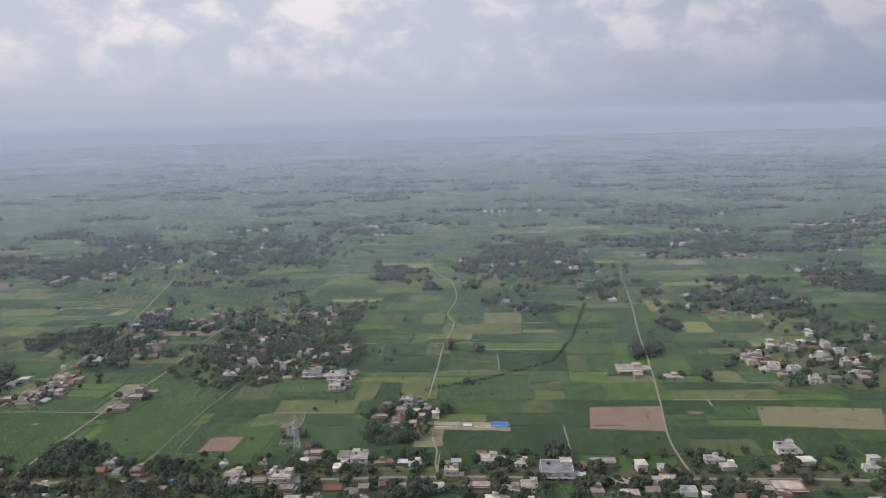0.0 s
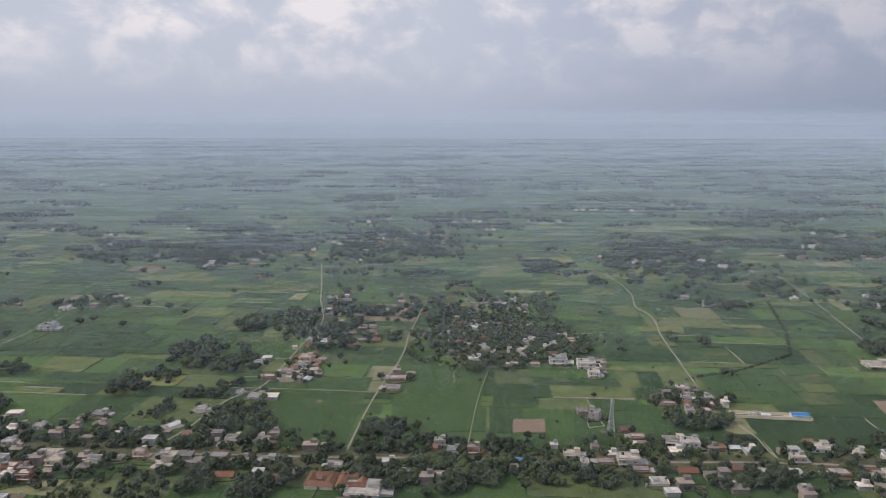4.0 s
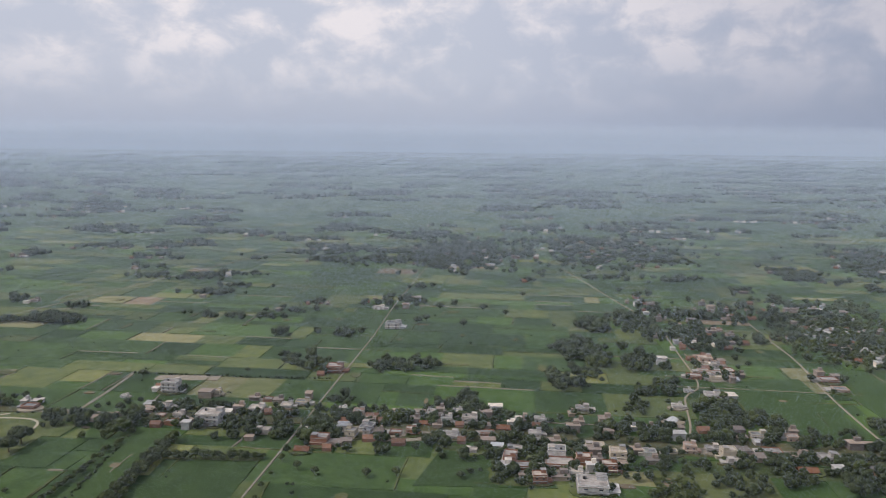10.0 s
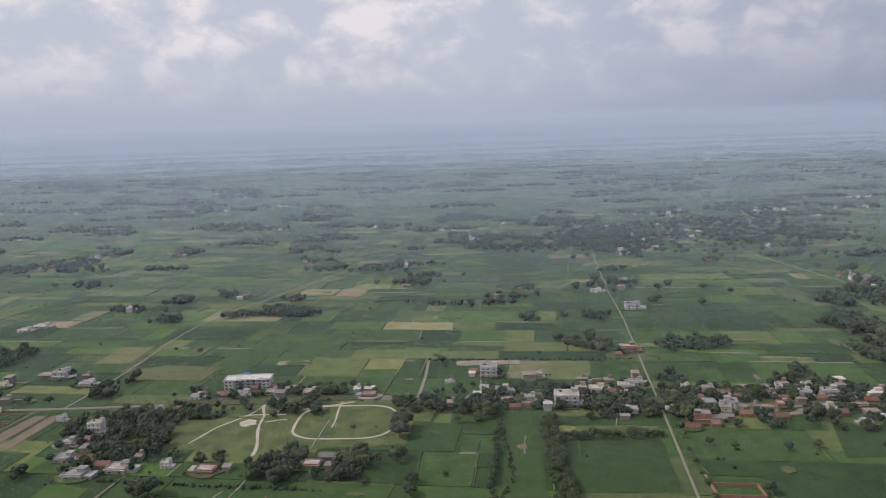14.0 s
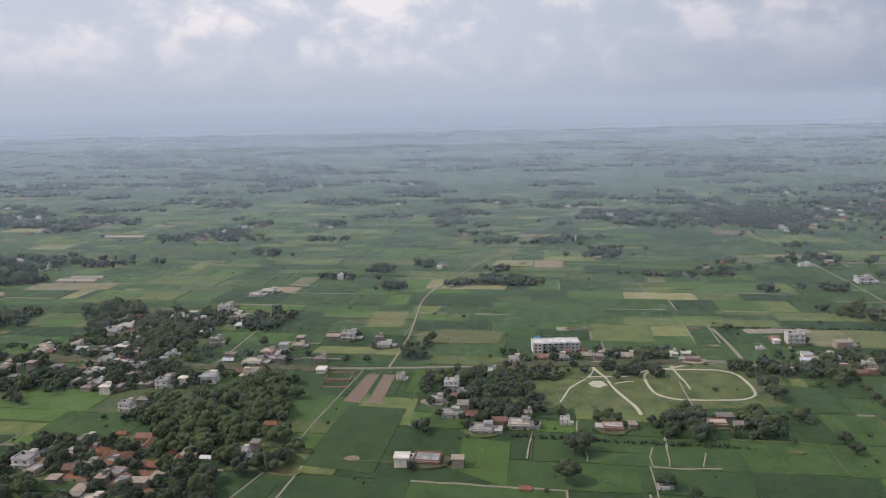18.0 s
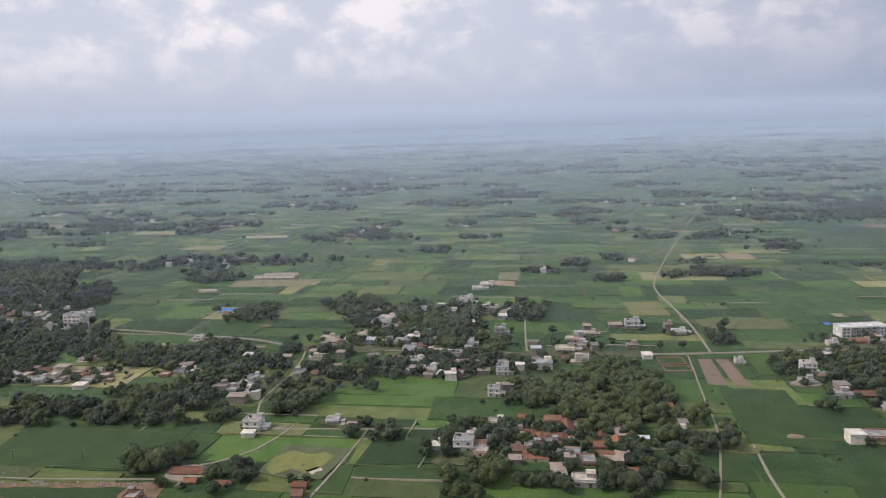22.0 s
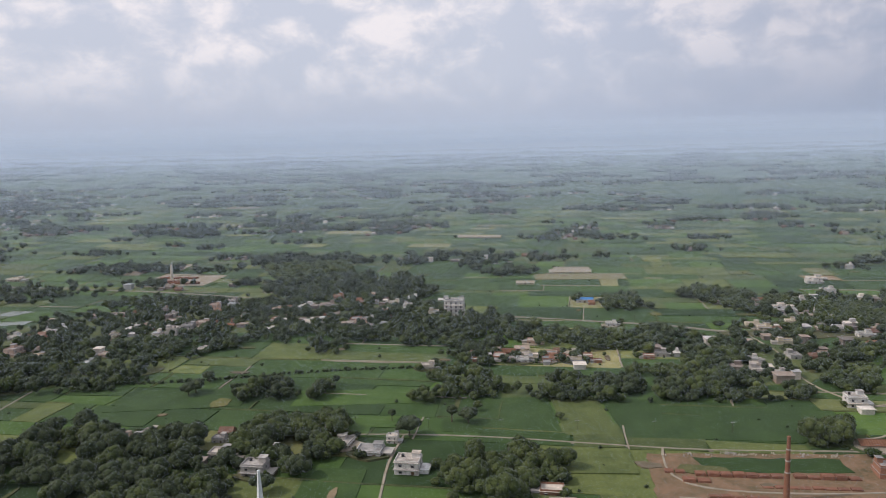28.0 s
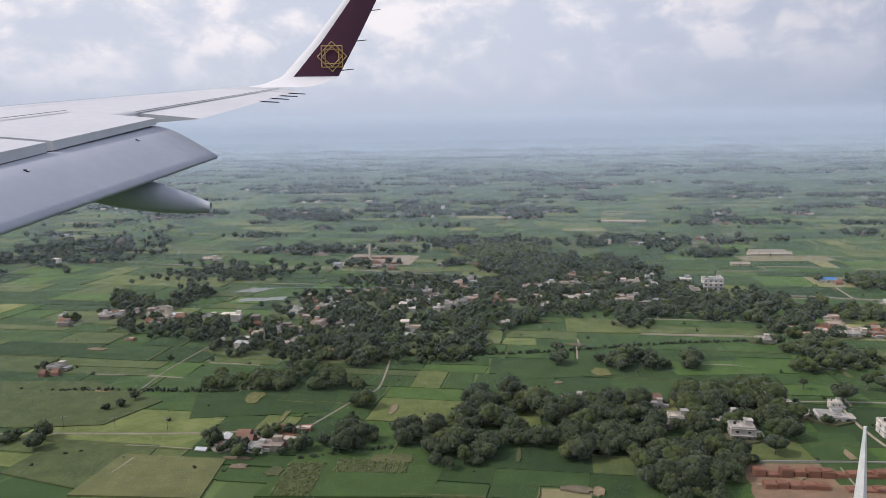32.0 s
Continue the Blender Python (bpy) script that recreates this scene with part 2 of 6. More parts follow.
def ground_material():
    m = bpy.data.materials.new("farmland")
    m.use_nodes = True
    t = m.node_tree
    L = t.links.new
    bsdf = t.nodes["Principled BSDF"]
    geo = t.nodes.new("ShaderNodeNewGeometry")
    mp = t.nodes.new("ShaderNodeMapping")
    mp.inputs["Rotation"].default_value = (0, 0, radians(5))
    L(geo.outputs["Position"], mp.inputs[0])
    parcels = []
    for w, h, off in ((46.0, 31.0, 0.37), (118.0, 74.0, 0.61)):
        b = node(t, "ShaderNodeTexBrick", Scale=1.0)
        b.inputs["Color1"].default_value, b.inputs["Color2"].default_value = (0, 0, 0, 1), (1, 1, 1, 1)
        b.inputs["Mortar"].default_value = (0.8, 0.8, 0.8, 1)
        b.inputs["Mortar Size"].default_value = 0.35
        b.inputs["Brick Width"].default_value, b.inputs["Row Height"].default_value = w, h
        b.offset, b.squash, b.squash_frequency = off, 0.6, 3
        L(mp.outputs[0], b.inputs["Vector"])
        parcels.append(b.outputs["Color"])
    sep = t.nodes.new("ShaderNodeSeparateColor")
    L(mixed(t, 0.35, parcels[0], parcels[1]), sep.inputs[0])
    col = ramp(t, sep.outputs[0], [(0.0, (0.034, 0.069, 0.023)), (0.30, (0.045, 0.087, 0.030)), (0.52, (0.065, 0.104, 0.039)),
                                   (0.72, (0.087, 0.132, 0.048)), (0.86, (0.116, 0.151, 0.061)), (0.94, (0.158, 0.166, 0.085))], "CONSTANT")
    n = node(t, "ShaderNodeTexNoise", Scale=0.02, Detail=6.0, Roughness=0.65)
    L(geo.outputs["Position"], n.inputs["Vector"])
    col = mixed(t, 1.0, col, ramp(t, n.outputs["Fac"], [(0.3, (0.72, 0.76, 0.74)), (0.7, (1.25, 1.2, 1.15))]), "MULTIPLY")
    L(col, bsdf.inputs["Base Color"])
    bsdf.inputs["Roughness"].default_value = 0.95
    bsdf.inputs["Specular IOR Level"].default_value = 0.15
    haze_sheen(bsdf, 0.1)
    return m


M_LAND = ground_material()

# ---- building helpers ----


class Shape:
    """Collects boxes, prisms, tubes and quads for one mesh."""

    def __init__(self):
        self.v, self.f = [], []

    def add(self, verts, faces):
        o = len(self.v)
        self.v += [tuple(p) for p in verts]
        self.f += [tuple(i + o for i in f) for f in faces]
        return self

    def box(self, x0, x1, y0, y1, z0, z1):
        return self.add([(x, y, z) for z in (z0, z1) for x, y in ((x0, y0), (x1, y0), (x1, y1), (x0, y1))],
                        [(3, 2, 1, 0), (4, 5, 6, 7), (0, 1, 5, 4), (1, 2, 6, 5), (2, 3, 7, 6), (3, 0, 4, 7)])

    def prism(self, poly, z0, z1, grow=0.0):
        n = len(poly)
        c = np.mean(np.array(poly, float), 0)
        low = [(p[0] + (p[0] - c[0]) * grow, p[1] + (p[1] - c[1]) * grow, z0) for p in poly]
        return self.add(low + [(p[0], p[1], z1) for p in poly], [tuple(range(n, 2 * n))] + [(i, (i + 1) % n, n + (i + 1) % n, n + i) for i in range(n)])

    def tube(self, p0, p1, r0, r1, n=6, cap=True):
        p0, p1 = Vector(p0), Vector(p1)
        q = (p1 - p0).to_track_quat("Z", "Y")
        ring = [Vector((math.cos(a), math.sin(a), 0)) for a in (2 * math.pi * i / n for i in range(n))]
        verts = [p0 + q @ (r * r0) for r in ring] + [p1 + q @ (r * r1) for r in ring]
        faces = [(i, (i + 1) % n, n + (i + 1) % n, n + i) for i in range(n)]
        if cap:
            faces += [tuple(range(n, 2 * n)), tuple(range(n - 1, -1, -1))]
        return self.add(verts, faces)

    def mesh(self, name, material, smooth=False):
        me = bpy.data.meshes.new(name)
        me.from_pydata(self.v, [], self.f)
        me.materials.append(material)
        if smooth:
            me.polygons.foreach_set("use_smooth", [True] * len(me.polygons))
        return me


def part(name, shape, material, parent, label="", smooth=False):
    ob = new(name, shape.mesh(name, material, smooth) if isinstance(shape, Shape) else shape)
    ob.parent = parent
    if label:
        ob["label"] = label
    return ob


def thing(name, label, category, group="", kind="", shape=None, material=None):
    return tagged(new(name, shape.mesh(name, material) if shape else None), label, category, group, kind)


def place(x, y, z=0.0, turn=0.0):
    """A pose on the plan, which is drawn in plan units."""
    return pose(x * S, y * S, z, 0, 0, turn)


GRID = radians(-5.0)   # the lie of the field grid
rng = random.Random(7)

# ---- the land ----


def rise(y):
    """Height of the far plain, y metres out: level, then swelling gently towards the skyline."""
    return 76.0 * max(0.0, (y - 2300) / 2600) ** 1.6


rows = [-2500, 2300] + [2300 + 260 * i for i in range(1, 15)]
land = Shape().add([(x, y, rise(y)) for y in rows for x in (-9000, 8000)], [(2 * i, 2 * i + 1, 2 * i + 3, 2 * i + 2) for i in range(len(rows) - 1)])
thing("ground", "flat green farmland plain divided into small fields", "ground", kind="structure", shape=land, material=M_LAND)


def arrays_mesh(name, verts, tris, quads, material):
    me = bpy.data.meshes.new(name)
    me.vertices.add(len(verts))
    me.vertices.foreach_set("co", np.asarray(verts, np.float32).ravel())
    loops = np.concatenate([np.asarray(tris).ravel(), np.asarray(quads).ravel()]).astype(np.int32)
    sizes = np.concatenate([np.full(len(tris), 3), np.full(len(quads), 4)])
    me.loops.add(len(loops))
    me.loops.foreach_set("vertex_index", loops)
    me.polygons.add(len(sizes))
    me.polygons.foreach_set("loop_start", np.concatenate([[0], np.cumsum(sizes)[:-1]]).astype(np.int32))
    me.update(calc_edges=True)
    me.validate()
    me.polygons.foreach_set("use_smooth", [True] * len(me.polygons))
    me.materials.append(material)
    return me


# Opaque colour for the slats that imitate haze; nothing scatters in the air.
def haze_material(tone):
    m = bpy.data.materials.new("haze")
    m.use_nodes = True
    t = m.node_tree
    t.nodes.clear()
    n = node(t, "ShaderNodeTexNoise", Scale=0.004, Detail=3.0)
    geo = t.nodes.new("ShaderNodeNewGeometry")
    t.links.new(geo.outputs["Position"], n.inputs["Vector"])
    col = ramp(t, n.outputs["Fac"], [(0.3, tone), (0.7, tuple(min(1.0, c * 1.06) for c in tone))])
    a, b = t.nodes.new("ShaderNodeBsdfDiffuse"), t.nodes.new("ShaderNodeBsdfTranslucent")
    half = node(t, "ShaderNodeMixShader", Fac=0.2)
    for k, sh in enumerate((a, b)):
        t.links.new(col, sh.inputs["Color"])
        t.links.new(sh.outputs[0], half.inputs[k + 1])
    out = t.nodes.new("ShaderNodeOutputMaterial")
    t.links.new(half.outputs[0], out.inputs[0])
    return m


def haze_slats(y, cover, foot, top, step=0.36):
    """Imitates haze with a bank of fine opaque level slats in a haze colour; they cover more of the view with height up
    to foot metres, and thin out towards the top.
    """
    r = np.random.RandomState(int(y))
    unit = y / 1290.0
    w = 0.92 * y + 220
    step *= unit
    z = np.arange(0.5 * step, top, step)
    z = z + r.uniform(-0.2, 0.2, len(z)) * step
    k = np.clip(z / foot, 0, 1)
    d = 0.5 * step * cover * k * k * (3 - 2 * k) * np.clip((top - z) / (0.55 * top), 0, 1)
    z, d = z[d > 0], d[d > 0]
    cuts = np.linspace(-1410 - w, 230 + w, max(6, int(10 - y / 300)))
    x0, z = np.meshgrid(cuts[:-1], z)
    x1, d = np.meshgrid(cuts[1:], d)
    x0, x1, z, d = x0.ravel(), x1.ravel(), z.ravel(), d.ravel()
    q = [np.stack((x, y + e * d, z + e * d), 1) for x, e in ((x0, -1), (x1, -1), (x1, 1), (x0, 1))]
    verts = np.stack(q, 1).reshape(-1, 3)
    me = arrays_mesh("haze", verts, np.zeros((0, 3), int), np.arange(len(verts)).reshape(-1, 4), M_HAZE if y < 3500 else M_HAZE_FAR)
    tagged(new("haze", me), "fine pale blue slats imitating haze over the fields", "haze", "", "stuff")


# Airlight put into the slats' colour; the last, near-solid bank hides the land's end.
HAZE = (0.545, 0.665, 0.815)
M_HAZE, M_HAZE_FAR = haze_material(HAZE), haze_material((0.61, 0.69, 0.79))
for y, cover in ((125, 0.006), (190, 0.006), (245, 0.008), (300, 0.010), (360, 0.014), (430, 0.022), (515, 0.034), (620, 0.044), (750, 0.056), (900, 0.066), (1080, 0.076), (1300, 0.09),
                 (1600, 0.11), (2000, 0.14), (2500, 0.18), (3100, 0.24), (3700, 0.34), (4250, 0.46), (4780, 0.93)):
    haze_slats(y, cover, min(30.0, 2 + y / 30), 175 + y / 60, 0.5 if y < 400 else 0.36)


def strip(points, width, z, top=1.0, jitter=0.0, seed=1):
    """An embanked strip along points of the plan, smoothed; sloping sides down to the ground."""
    r = random.Random(seed)
    pts = [Vector((x * S, y * S, 0)) for x, y in points]
    fine = []
    for i in range(len(pts) - 1):
        a, b, c, d = pts[max(i - 1, 0)], pts[i], pts[i + 1], pts[min(i + 2, len(pts) - 1)]
        n = max(2, int((c - b).length / 6))
        for k in range(n):
            u = k / n
            fine.append(0.5 * (2 * b + (c - a) * u + (2 * a - 5 * b + 4 * c - d) * u * u + (3 * b - a - 3 * c + d) * u ** 3))
    fine.append(pts[-1])
    sh = Shape()
    verts, faces = [], []
    for i, p in enumerate(fine):
        d = (fine[min(i + 1, len(fine) - 1)] - fine[max(i - 1, 0)]).normalized()
        side = Vector((-d.y, d.x, 0))
        w1, w2 = (width * 0.16 * (1 + jitter * r.uniform(-1, 1)) for _ in range(2))
        for s, h in ((-w1 - 0.25, 0.0), (-w1, z), (w2, z), (w2 + 0.25, 0.0)):
            q = p + side * s
            verts.append((q.x, q.y, h))
        if i:
            o = 4 * i
            faces += [(o - 4 + k, o - 3 + k, o + 1 + k, o + k) for k in range(3)]
    return sh.add(verts, [f[::-1] for f in faces])


ROAD_LINES = []


def road(points, width, label, name="road", z=0.5, material=None, jitter=0.12):
    thing(name, label, "road", kind="structure", shape=strip(points, width, z, jitter=jitter, seed=len(ROAD_LINES)), material=material or M_TRACK)
    ROAD_LINES.append((points, width))


MAIN = [(330, 262), (188, 282), (114, 289), (55, 294), (1, 299), (-43, 300), (-93, 301), (-149, 305), (-194, 306), (-249, 309), (-305, 312), (-351, 321),
        (-403, 323), (-442, 329), (-473, 334), (-526, 337), (-588, 343), (-639, 342), (-690, 336), (-749, 332), (-795, 332), (-849, 336), (-905, 342),
        (-958, 352), (-989, 366), (-1040, 380), (-1120, 402), (-1230, 440), (-1330, 470), (-1500, 500)]
road(MAIN, 5.4, "worn tarred village road with dusty verges", z=0.6, material=M_TAR)
road([(1, 299), (-1, 312), (0, 325), (-2, 341), (-1, 353)], 2.2, "pale winding dirt track between paddies")
road([(-4, 395), (2, 449), (7, 497), (16, 549), (12, 584), (21, 633), (19, 705), (3, 765), (-10, 860)], 2.2, "pale winding dirt track between paddies")
road([(110, 292), (112, 329), (123, 379), (135, 436), (149, 511), (171, 614), (188, 708)], 2.4, "straight pale dirt lane beside the fields")
road([(-193, 306), (-186, 377), (-174, 450), (-171, 500), (-168, 530), (-160, 600)], 2.4, "straight pale dirt lane into a village")
road([(-470, 205), (-466, 250), (-460, 314), (-454, 385), (-449, 440), (-444, 500), (-439, 589), (-430, 690), (-420, 807)], 2.4, "long straight pale lane across the fields")
road([(-285, 309), (-274, 335), (-264, 377), (-250, 400), (-243, 470), (-238, 540), (-249, 603), (-263, 699), (-277, 785)], 2.4, "village lane of packed earth")
road([(-137, 320), (-129, 378), (-120, 426)], 1.0, "narrow grassy footpath on a field bank")
road([(-748, 332), (-744, 389), (-744, 469), (-735, 512), (-710, 590), (-675, 690), (-640, 790), (-600, 900), (-560, 1010)], 3.0, "straight pale track beside a canal")
road([(-790, 180), (-774, 234), (-768, 274), (-760, 329)], 1.6, "narrow pale path on a field bank")
road([(-768, 190), (-767, 205), (-764, 228)], 2.2, "short dirt lane")
road([(-837, 338), (-837, 355), (-835, 405)], 2.0, "pale concrete lane")
road([(-953, 351), (-949, 312), (-953, 270), (-941, 243), (-932, 247), (-940, 225), (-952, 214), (-960, 211), (-967, 203)], 2.2, "winding pale village lane")
road([(-912, 190), (-908, 208), (-902, 243)], 2.4, "brown earth lane by a pond")
road([(-942, 243), (-902, 243), (-884, 243), (-850, 240)], 1.8, "pale village lane")
road([(-952, 200), (-967, 202), (-997, 202), (-1020, 203), (-1050, 207), (-1078, 211), (-1105, 213), (-1142, 213), (-1160, 216)], 2.0, "pale dirt road beside the brick works")
road([(-1112, 140), (-1113, 166), (-1114, 190), (-1112, 212)], 2.0, "brown earth lane beside a paddy")
road([(-1460, 170), (-1379, 174), (-1323, 177), (-1295, 183), (-1289, 190), (-1281, 210), (-1275, 221), (-1276, 256)], 2.0, "pale dirt track winding to a hamlet")
road([(-1381, 174), (-1385, 202), (-1368, 207), (-1367, 242), (-1362, 290)], 1.3, "narrow pale path on a field bank")
road([(-573, 345), (-572, 372), (-572, 401)], 4.5, "short sandy lane")

# the pale running loop in the meadow with its cross paths
loop = [(-604 + 22.5 * math.copysign(abs(math.cos(a)) ** 0.55, math.cos(a)), 312 + 19.5 * math.copysign(abs(math.sin(a)) ** 0.6, math.sin(a)))
        for a in (2 * math.pi * i / 28 for i in range(29))]
road(loop, 3.4, "pale sandy running loop worn into a meadow", "track_loop", 0.42, M_SAND, 0.3)
road([(-610, 337), (-610, 325), (-609, 316), (-609, 305)], 2.6, "pale worn footpath across the meadow", "footpath", 0.4, M_SAND, 0.5)
road([(-648, 338), (-648, 332), (-652, 320), (-661, 308), (-663, 303), (-668, 289)], 2.2, "pale worn footpath across the meadow", "footpath", 0.4, M_SAND, 0.5)
road([(-648, 334), (-646, 326), (-644, 320), (-643, 309), (-640, 296), (-637, 286), (-636, 276)], 3.8, "pale worn footpath across the meadow", "footpath", 0.43, M_SAND, 0.4)
road([(-653, 320), (-648, 321), (-640, 321), (-634, 321)], 2.2, "pale worn footpath across the meadow", "footpath", 0.46, M_SAND, 0.5)
road([(-641, 312), (-637, 314), (-632, 315)], 1.8, "pale worn footpath across the meadow", "footpath", 0.4, M_SAND, 0.5)
road([(-627, 327), (-620, 331), (-612, 333), (-604, 337)], 3.0, "pale worn footpath to the road", "footpath", 0.46, M_SAND, 0.4)
for points in ([(-638, 246), (-641, 231), (-624, 230), (-618, 230)], [(-624, 231), (-620, 242)], [(-642, 231), (-643, 217), (-644, 208)]):
    road(points, 0.9, "narrow trodden path on a field bank", "footpath", 0.45, M_TRACK, 0.4)


def near_road(x, y, gap):
    for pts, w in ROAD_LINES:
        for (ax, ay), (bx, by) in zip(pts, pts[1:]):
            if min(ax, bx) - gap - 5 < x < max(ax, bx) + gap + 5 and min(ay, by) - gap - 5 < y < max(ay, by) + gap + 5:
                dx, dy = bx - ax, by - ay
                u = min(1, max(0, ((x - ax) * dx + (y - ay) * dy) / (dx * dx + dy * dy + 1e-9)))
                if math.hypot(x - ax - u * dx, y - ay - u * dy) < gap + w / 2:
                    return True
    return False


# ---- trees ----
GOLD = math.pi * (3 - math.sqrt(5))


def ico_arrays(level):
    bm = bmesh.new()
    bmesh.ops.create_icosphere(bm, subdivisions=level, radius=1.0)
    v = np.array([p.co for p in bm.verts])
    f = np.array([[q.index for q in p.verts] for p in bm.faces])
    bm.free()
    return v, f


ICO = ico_arrays(1)


def crown_arrays(seed, leaves, size, height, radius, lobes, base):
    """A crown of uneven leafy lobes heaped over a dome, fringed with loose leaf clumps; vertices, triangles and quads."""
    r = np.random.RandomState(seed)
    mid = base + 0.48 * (height - base)
    up = 0.52 * (height - base)
    centres = [(0.0, 0.0, mid - 0.1 * up, radius * 0.66)]
    for i in range(lobes - 1):
        u = (i + 0.5) / max(1, lobes - 1)
        el = math.asin(min(1.0, 0.05 + 0.95 * (1 - u))) if lobes > 2 else 0.6
        a = i * GOLD + r.uniform(-0.5, 0.5)
        d = radius * r.uniform(0.50, 0.68)
        k = radius * r.uniform(0.34, 0.50)
        centres.append((d * math.cos(el) * math.cos(a), d * math.cos(el) * math.sin(a), mid + (up * r.uniform(0.42, 0.66)) * math.sin(el) - 0.15 * up, k))
    verts, quads, tris = [], [], []
    n = 0
    ball, faces = ICO
    for cx, cy, cz, cr in centres:
        v = ball * np.array([cr, cr, cr * min(1.0, up / radius * 1.05)]) * r.uniform(0.84, 1.14, (len(ball), 1)) + (cx, cy, cz)
        verts.append(v)
        tris.append(faces + n)
        n += len(v)
    per = max(1, leaves // lobes)
    for cx, cy, cz, cr in centres:
        k = np.arange(per) + 0.5
        ph = np.arccos(1 - 1.7 * k / per)
        th = k * GOLD + r.uniform(0, 6)
        d = np.stack([np.sin(ph) * np.cos(th), np.sin(ph) * np.sin(th), np.cos(ph)], 1)
        p = d * np.array([cr, cr, cr * min(1.0, up / radius * 1.05)]) * r.uniform(0.88, 1.14, (per, 1)) + (cx, cy, cz)
        nrm = d + r.normal(0, 0.55, (per, 3))
        nrm /= np.linalg.norm(nrm, axis=1)[:, None]
        a = np.cross(nrm, r.normal(0, 1, (per, 3)))
        a /= np.linalg.norm(a, axis=1)[:, None]
        b = np.cross(nrm, a)
        s = size * r.uniform(0.55, 1.25, (per, 1))
        q = np.stack([p + a * s, p + b * s * 0.8 + nrm * s * 0.25, p - a * s, p - b * s * 0.8 - nrm * s * 0.2], 1).reshape(-1, 3)
        verts.append(q)
        quads.append(np.arange(per * 4).reshape(-1, 4) + n)
        n += per * 4
    return np.concatenate(verts), np.concatenate(tris), np.concatenate(quads)


TREE_KINDS = [  # height, radius, lobes, crown base, leaf size, leaf material, label
    (8.5, 4.8, 6, 1.8, 0.62, M_LEAF, "broad dark green mango tree with a dense crown"),
    (7.2, 4.0, 5, 1.6, 0.58, M_LEAF, "rounded dark green field tree"),
    (9.5, 5.4, 7, 2.2, 0.66, M_LEAF, "large spreading dark green shade tree"),
    (8.0, 3.4, 5, 2.0, 0.55, M_LEAF2, "fresh green tree with an uneven crown"),
    (6.0, 3.2, 4, 1.2, 0.52, M_LEAF2, "small light green tree"),
    (11.0, 3.3, 6, 3.0, 0.55, M_LEAF, "tall narrow dark green tree"),
    (4.0, 2.4, 3, 0.6, 0.45, M_LEAF2, "low leafy bush beside a field"),
]
TREE_PROTO = {}
TREE_SIZE = 0.68
TREES = []


def tree(kind, x, y, size=1.0, turn=0.0):
    """One tree on the plan: a trunk with limbs, and a crown of leaf clumps."""
    h, rad, lobes, base, leaf, material, label = TREE_KINDS[kind]
    key = (kind, int(turn) % 2)
    size *= TREE_SIZE
    m = place(x, y, 0.0, turn)
    if key not in TREE_PROTO:
        root = thing("tree" if kind != 6 else "bush", label, "tree" if kind != 6 else "bush", "trees in the fields")
        sh = Shape().tube((0, 0, -0.1), (0.1, 0, base + 0.8), 0.055 * h ** 0.9, 0.03 * h ** 0.9, 7)
        for i in range(4):
            a = i * 1.7 + kind
            sh.tube((0.1, 0, base + 0.3), (rad * 0.5 * math.cos(a), rad * 0.5 * math.sin(a), base + (h - base) * 0.5), 0.025 * h ** 0.8, 0.05, 5)
        part("trunk", sh, M_BARK, root)
        part("crown", arrays_mesh("crown", *crown_arrays(kind * 31 + key[1], 300, leaf * 0.66, h, rad, lobes * 2, base), material), None, root)
        root.scale = (size, size, size)
        root.matrix_basis = m @ Matrix.Diagonal((size, size, size, 1))
        TREE_PROTO[key] = root
    else:
        root = copy_thing(TREE_PROTO[key], m)
        root.scale = (size, size, size)
    TREES.append((x, y))
    return root


LOW = [crown_arrays(900 + i, n, s, h, r, lo, b) for i, (n, s, h, r, lo, b) in enumerate(
    [(30, 0.72, 8.8, 4.7, 6, 0.1), (25, 0.68, 7.6, 4.0, 5, 0.1), (30, 0.76, 9.8, 5.2, 6, 0.2), (25, 0.62, 9.0, 3.5, 5, 0.3), (30, 0.68, 8.2, 4.4, 6, 0.1), (25, 0.60, 10.6, 3.4, 5, 0.4)])]
FINE = [crown_arrays(920 + i, n, s, h, r, lo, b) for i, (n, s, h, r, lo, b) in enumerate(
    [(290, 0.42, 8.8, 4.7, 9, 0.3), (250, 0.40, 7.6, 4.0, 8, 0.3), (310, 0.44, 9.8, 5.2, 10, 0.4), (250, 0.38, 9.0, 3.5, 8, 0.5), (270, 0.40, 8.2, 4.4, 9, 0.2)])]
FARLOW = [crown_arrays(950 + i, n, s, h, r, lo, b) for i, (n, s, h, r, lo, b) in enumerate(
    [(6, 1.4, 8.0, 4.8, 3, 0.2), (6, 1.3, 7.0, 4.2, 3, 0.2), (6, 1.4, 9.0, 5.0, 3, 0.2)])]
FARMID = [crown_arrays(960 + i, 12, 0.85, h, rad, 4, 0.1) for i, (h, rad) in enumerate(((8.0, 4.6), (7.0, 4.0), (9.0, 5.0)))]
HUMPS = [crown_arrays(980 + i, 3, 2.2, h, rad, 1, -2.0) for i, (h, rad) in enumerate(((7.5, 8.0), (6.5, 6.5), (8.5, 7.0)))]


